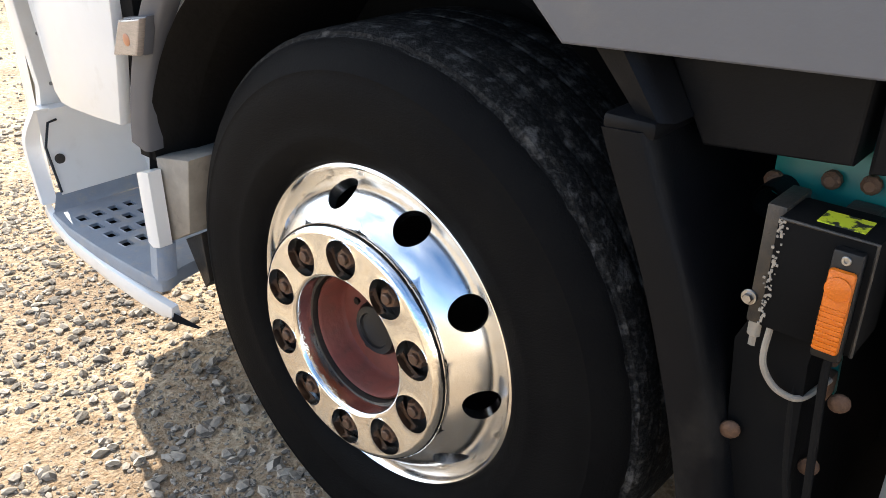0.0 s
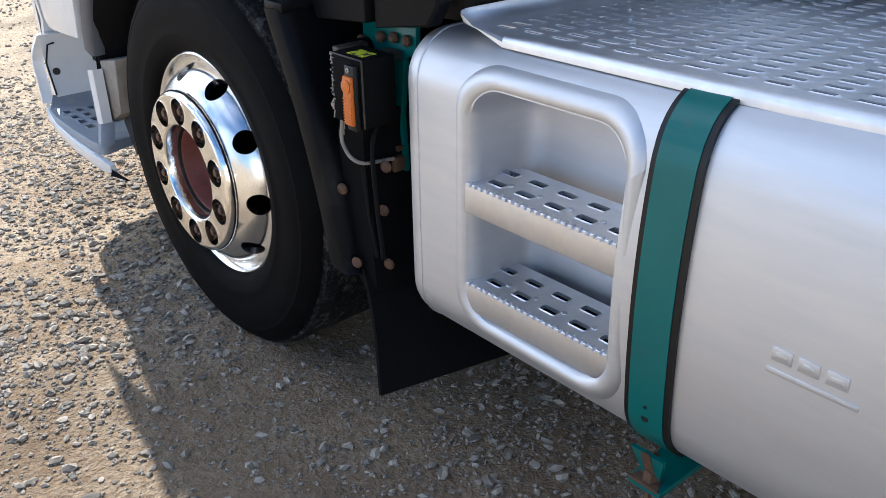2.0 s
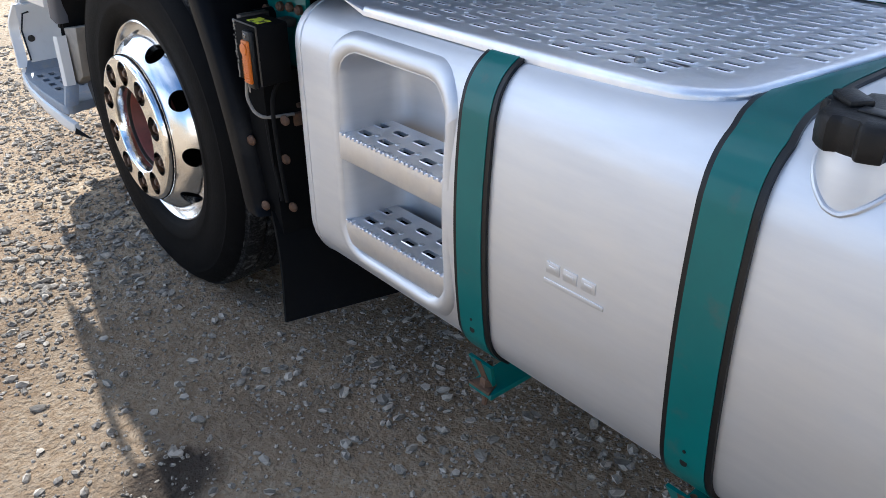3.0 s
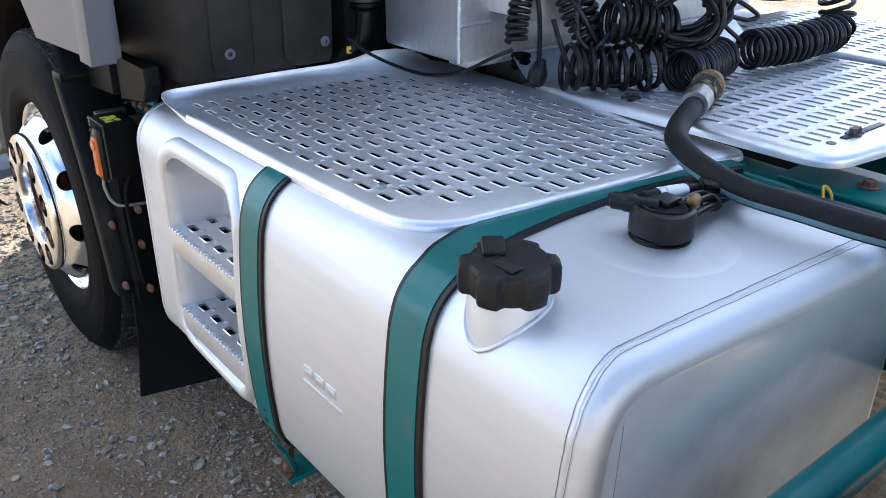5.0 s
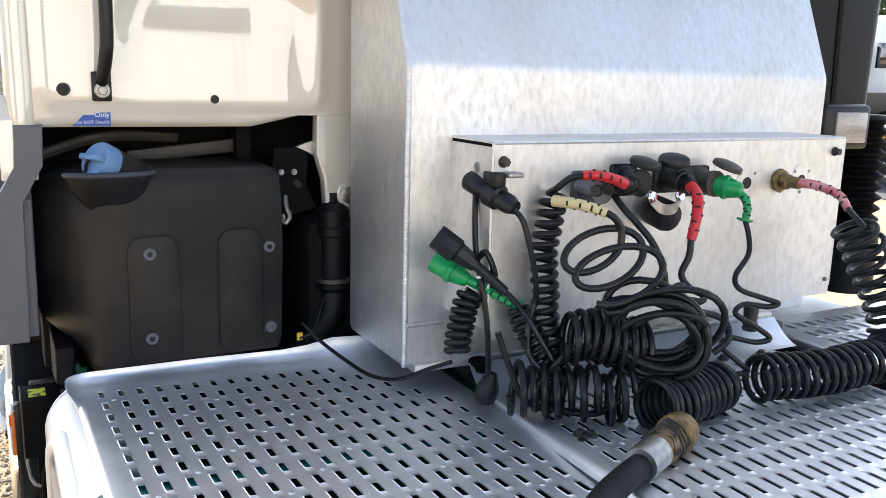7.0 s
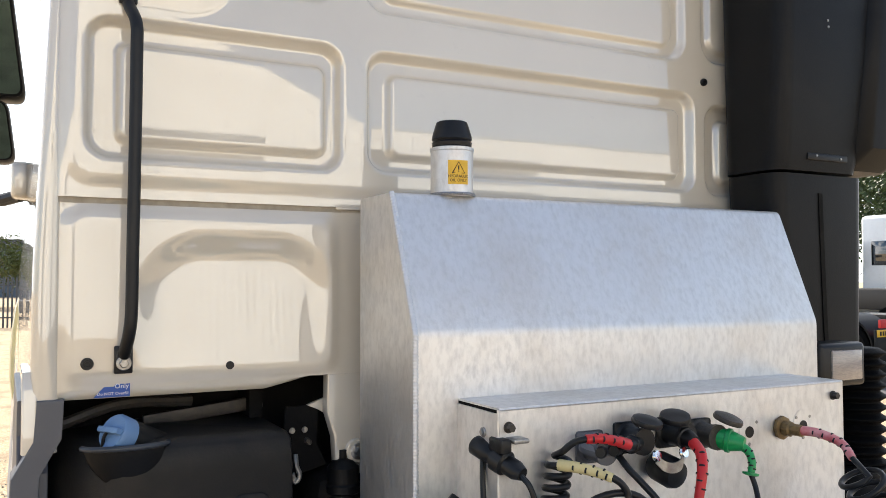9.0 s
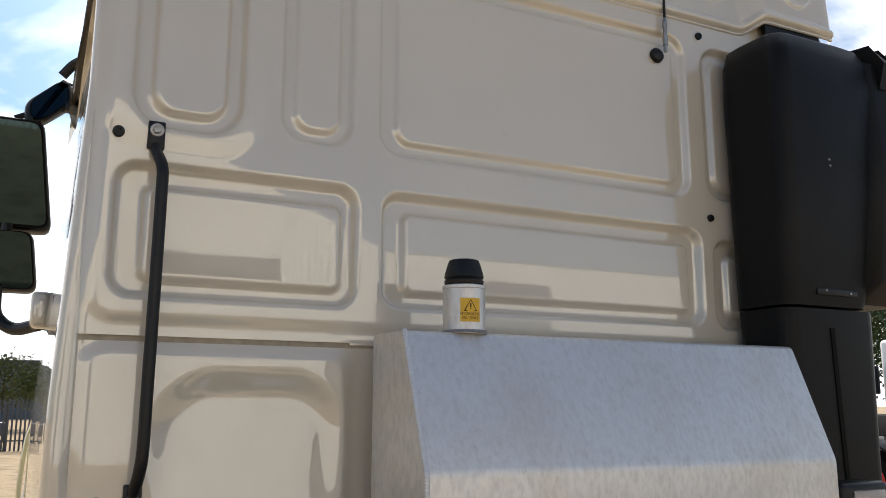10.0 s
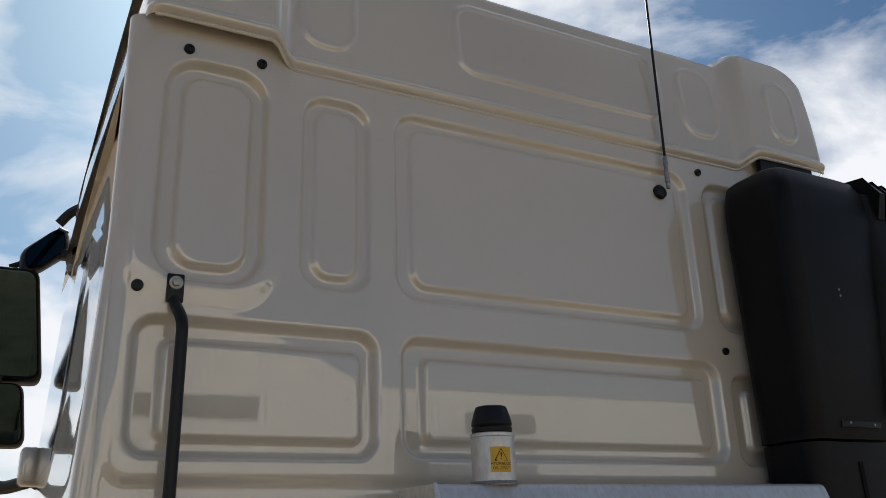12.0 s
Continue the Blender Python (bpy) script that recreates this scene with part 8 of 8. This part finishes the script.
lp("ramp", box(-8.6, -8.2, 16.4, 16.7, 0.85, 0.93, 0.01, turn=Matrix.Rotation(radians(25), 3, "Y")), STEEL)
lp("air_tank", lathe([(0.1, 0), (0.16, 0.03), (0.16, 0.75), (0.1, 0.78)], (-8.3, 16.5, 0.52), (0, 1, 0), 20), DARK_STEEL)
lp("cab_wall", box(-14.4, -12.4, 15.55, 18.05, 1.05, 3.35, 0.12, 3), WHITE, "white cab")
lp("cab_back_panel", box(-12.42, -12.30, 15.70, 17.9, 1.2, 3.2, 0.03), DARK_TRIM)
lp("side_window", box(-14.0, -13.2, 15.535, 15.56, 2.05, 2.75, 0.02), GLASS)
lp("arch", lathe([(0.58, 0), (0.58, 0.3), (0.5, 0.3)], (-13.5, 15.53, 0.75), (0, 1, 0), 28), BLACK)
far_wheel(-13.5, 15.60, 0.52, 0.52, lorry, True)
lp("mirror_arm", tube([(-14.2, 15.55, 2.75), (-14.2, 15.25, 2.80)], 0.02, 6), WHITE)
lp("mirror", box(-14.25, -14.12, 15.18, 15.34, 2.05, 2.75, 0.03), BLACK)
lp("skirt", box(-12.3, -10.3, 15.6, 15.7, 0.45, 1.0, 0.03), RED)

lorry.location += Vector((2.2, -2.9, 0))

lorry_two = thing("parked_truck", "dark parked truck with a silver tank behind", "truck", (-13.0, 23.0, 0))
for nm, bm, mt in (("body", box(-16, -10, 22.0, 24.4, 0.9, 1.5, 0.05), DARK_STEEL), ("tank", lathe([(0.3, 0), (0.42, 0.05), (0.42, 2.2), (0.3, 2.25)], (-10.4, 22.1, 0.85), (0, 1, 0), 24), STEEL),
                   ("cab_wall", box(-18.2, -16.0, 21.95, 24.45, 0.8, 3.3, 0.12, 3), WHITE)):
    under(part(nm, bm, mt), lorry_two)
for xx in (-11.2, -12.6, -17.2):
    far_wheel(xx, 22.0, 0.52, 0.52, lorry_two, False)

white_truck = thing("parked_truck", "white tractor unit parked beyond the air duct", "truck", (-14.0, 25.0, 0))
for nm, bm, mt in (("cab_wall", box(-14.7, -12.5, 23.6, 26.1, 0.75, 3.75, 0.14, 3), WHITE), ("side_window", box(-14.3, -13.5, 23.57, 23.62, 2.2, 2.95, 0.02), GLASS), ("chassis", box(-12.6, -8.0, 24.3, 25.4, 0.6, 1.0, 0.03), DARK_STEEL),
                   ("bumper", box(-14.85, -14.4, 23.65, 26.05, 0.35, 0.95, 0.06), WHITE), ("mirror", box(-14.78, -14.62, 23.25, 23.45, 2.1, 2.95, 0.04), BLACK), ("wheel_arch", lathe([(0.60, 0), (0.60, 0.3), (0.5, 0.3)], (-13.4, 23.585, 0.75), (0, 1, 0), 28), BLACK)):
    under(part(nm, bm, mt), white_truck)
for xx in (-13.4, -9.2):
    far_wheel(xx, 23.62, 0.52, 0.52, white_truck, True)

# palisade fence, one panel after another
pale_bm = prism([(-0.035, 0.0), (0.035, 0.0), (0.035, 1.88), (0.0, 1.98), (-0.035, 1.88)], lambda u, v, d: (d, u, v), -0.008, 0.008)
fence = thing("palisade_fence", "dark steel palisade fence at the yard's edge", "fence", (-34.0, 2.0, 0))
first = under(part("pale", pale_bm, FENCE, None, "", 20), fence)
first.matrix_basis = Matrix.Translation((-34.0, -3.0, -0.012))
for k in range(1, 110):
    o = new("pale", first.data)
    under(o, fence)
    o.matrix_basis = Matrix.Translation((-34.0, -3.0 + k * 0.15, -0.012))
for zz in (0.35, 1.60):
    under(part("rail", box(-34.05, -34.01, -3.2, 13.6, zz, zz + 0.05), FENCE), fence)
for k in range(7):
    under(part("post", box(-34.12, -34.05, -3.1 + k * 2.7, -3.0 + k * 2.7, -0.02, 1.85), FENCE), fence)

# pale ribbed warehouse across the yard behind the truck
hall = thing("warehouse", "pale ribbed metal warehouse across the yard", "building", (27.0, 6.0, 0))
prof_y, prof_x = [], []
for k in range(280):
    y = -30.0 + k * 0.25
    prof_y += [y, y + 0.07, y + 0.125, y + 0.195]
    prof_x += [27.0, 27.0, 26.90, 26.90]
under(part("wall", loft([[(x, y, -0.05 if low else max(7.2, 11.5 - 0.45 * abs(y - 2.0))) for x, y in zip(prof_x, prof_y)] for low in (True, False)], closed=False, cap=(False, False)), CLADDING, None, "pale profiled metal wall", 20), hall)
under(part("back_wall", box(27.02, 50.0, -30.0, 40.0, -0.05, 7.1), CLADDING), hall)
under(part("roof", prism([(-30.4, 7.12), (40.4, 7.12), (40.4, 7.3), (11.4, 7.3), (2.0, 11.6), (-7.4, 7.3), (-30.4, 7.3)], lambda u, v, d: (d, u, v), 27.03, 50.0), SHED, None, "grey low-pitched roof", 20), hall)
for y0, y1, z0, z1 in ((3.4, 7.6, 5.9, 6.6), (15.5, 18.5, 5.7, 6.4), (14.0, 18.5, -0.05, 5.0), (-9.0, -4.5, -0.05, 5.0)):
    under(part("window" if z0 > 0 else "roller_door", box(26.84, 26.98, y0, y1, z0, z1, 0.01), GLASS if z0 > 0 else SHED), hall)

# cars and low shed behind the fence
shed = thing("warehouse", "long grey warehouse behind the trees", "building", (-110.0, 0.0, 0))
under(part("wall", box(-130, -110, -40, 60, -0.02, 5.9), SHED, None, "grey profiled wall"), shed)
under(part("roof", prism([(-40.5, 5.9), (60.5, 5.9), (60.5, 6.2), (10, 7.0), (-40.5, 6.2)], lambda u, v, d: (d, u, v), -130.5, -109.5), FENCE, None, "low dark roof", 20), shed)
for k in range(14):
    car = thing("parked_car", "parked car behind the palisade fence", "car", (-44.0, -9.0 + k * 2.6, 0), "cars behind the fence")
    col = (WHITE, STEEL, DARK_STEEL, GREY_TRIM)[k % 4]
    y = -9.0 + k * 2.6
    under(part("body", box(-46.2, -42.0, y - 0.85, y + 0.85, 0.30, 0.92, 0.14, 3), col), car)
    under(part("cabin", loft([[(-45.6 + 0.5 * t, y - 0.78 + 0.12 * t, 0.9 + 0.52 * t), (-42.9 - 0.6 * t, y - 0.78 + 0.12 * t, 0.9 + 0.52 * t), (-42.9 - 0.6 * t, y + 0.78 - 0.12 * t, 0.9 + 0.52 * t), (-45.6 + 0.5 * t, y + 0.78 - 0.12 * t, 0.9 + 0.52 * t)] for t in (0, 1)]), GLASS), car)
    for xx in (-45.3, -42.9):
        for yy in (y - 0.86, y + 0.66):
            under(part("wheel", lathe([(0.3, 0), (0.32, 0.02), (0.32, 0.18), (0.3, 0.2)], (xx, yy, 0.31), (0, 1, 0), 16), RUBBER), car)


def tree(x, y, h, seed):
    """Tapered trunk with limbs and a crown of many small leaf clumps with gaps."""
    rnd = random.Random(seed)
    t = thing("tree", "leafy green broadleaf tree behind the fence", "tree", (x, y, 0), "trees beyond the yard")
    bm = tube(smooth_path([(x, y, -0.1), (x + 0.1, y, h * 0.3), (x - 0.1, y + 0.1, h * 0.75)], 5), 0.16, 8, taper=lambda s: 1.1 - 0.85 * s)
    tips = []
    for k in range(9):
        a, z = rnd.uniform(0, 6.28), h * rnd.uniform(0.25, 0.65)
        e = Vector((x + h * 0.32 * math.cos(a), y + h * 0.32 * math.sin(a), z + h * rnd.uniform(0.1, 0.3)))
        tube([(x, y, z), ((x + e.x) / 2, (y + e.y) / 2, z + (e.z - z) * 0.6), e], 0.05, 5, bm=bm, taper=lambda s: 1 - 0.7 * s)
        tips.append(e)
    under(part("trunk", bm, BARK), t)
    verts, faces = [], []
    for k in range(3000 if h < 7 else 9000):
        c = rnd.choice(tips) + Vector((rnd.gauss(0, 0.13 * h), rnd.gauss(0, 0.13 * h), rnd.gauss(0, 0.11 * h)))
        if rnd.random() < 0.3:
            c = Vector((x + rnd.gauss(0, 0.16 * h), y + rnd.gauss(0, 0.16 * h), h * rnd.uniform(0.4, 1.0)))
        s = rnd.uniform(0.06, 0.15)
        u = Vector((rnd.gauss(0, 1), rnd.gauss(0, 1), rnd.gauss(0, 1))).normalized() * s
        v = u.orthogonal().normalized() * s * 0.6
        i = len(verts)
        verts += [c - u, c + v, c + u, c - v]
        faces.append((i, i + 1, i + 2, i + 3))
    me = bpy.data.meshes.new("crown")
    me.from_pydata(verts, [], faces)
    me.materials.append(LEAF)
    under(tagged(new("crown", me), kind="stuff"), t)


for k, (x, y, h) in enumerate(((-62, -4.5, 4.6), (-66, -1.0, 5.2), (-60, 1.8, 4.4), (-64, 5.0, 5.0), (-61, 8.5, 4.6), (-67, -8.0, 5.0), (-24, 40.0, 9.0), (-28, 45.0, 10.0), (-22, 47.0, 9.0), (-31, 41.0, 9.5))):
    tree(x, y, h, 100 + k)

# ---- gravel ----


def gravel(count, seed, area, size):
    """Loose stones: lumpy, half sunk, more in some patches than others."""
    rnd = random.Random(seed)
    base = []
    for k in range(6):
        bm = bmesh.new()
        bmesh.ops.create_icosphere(bm, subdivisions=1, radius=1)
        sq = (rnd.uniform(0.8, 1.2), rnd.uniform(0.6, 0.9), rnd.uniform(0.4, 0.65))
        vs = []
        for v in bm.verts:
            d = 1 + 0.32 * noise.noise(v.co * 1.3 + Vector((k * 7, 0, 0))) + 0.12 * noise.noise(v.co * 3 + Vector((k * 3, 5, 0)))
            vs.append((v.co.x * sq[0] * d, v.co.y * sq[1] * d, v.co.z * sq[2] * d))
        base.append((np.array(vs), np.array([[v.index for v in f.verts] for f in bm.faces])))
        bm.free()
    verts, faces, total = [], [], 0
    made = 0
    while made < count:
        x, y = rnd.uniform(area[0], area[1]), rnd.uniform(area[2], area[3])
        if noise.noise((x * 1.1, y * 1.1, 2)) + 0.5 * noise.noise((x * 3, y * 3, 8)) < rnd.uniform(-0.75, 0.35):
            continue
        made += 1
        s = size[0] + (size[1] - size[0]) * rnd.random() ** 2.6
        vs, fs = rnd.choice(base)
        a = rnd.uniform(0, 6.283)
        ca, sa = math.cos(a), math.sin(a)
        rot = vs @ np.array([[ca, sa, 0], [-sa, ca, 0], [0, 0, 1]]) * s
        z = ground_height(x, y) + s * 0.18
        verts.append(rot + np.array([x, y, z]))
        faces.append(fs + total)
        total += len(vs)
    me = bpy.data.meshes.new("gravel")
    me.from_pydata(np.concatenate(verts).tolist(), [], np.concatenate(faces).tolist())
    me.materials.append(STONE)
    me.polygons.foreach_set("use_smooth", [True] * len(me.polygons))
    me.set_sharp_from_angle(angle=radians(24))
    return tagged(new("gravel", me), "loose pale grey and brown gravel stones on the ground", "gravel", kind="stuff")


gravel(2600, 31, (-3.2, 1.8, -1.3, 1.6), (0.007, 0.022))
gravel(30000, 32, (-3.0, 1.9, -1.2, 1.2), (0.0022, 0.009))
gravel(5200, 34, (-3.6, -0.1, -1.6, 1.6), (0.007, 0.024))
gravel(1100, 35, (-0.5, 1.6, -1.0, 0.7), (0.006, 0.017))
gravel(7000, 33, (-7.0, -1.0, -2.2, 3.2), (0.005, 0.020))
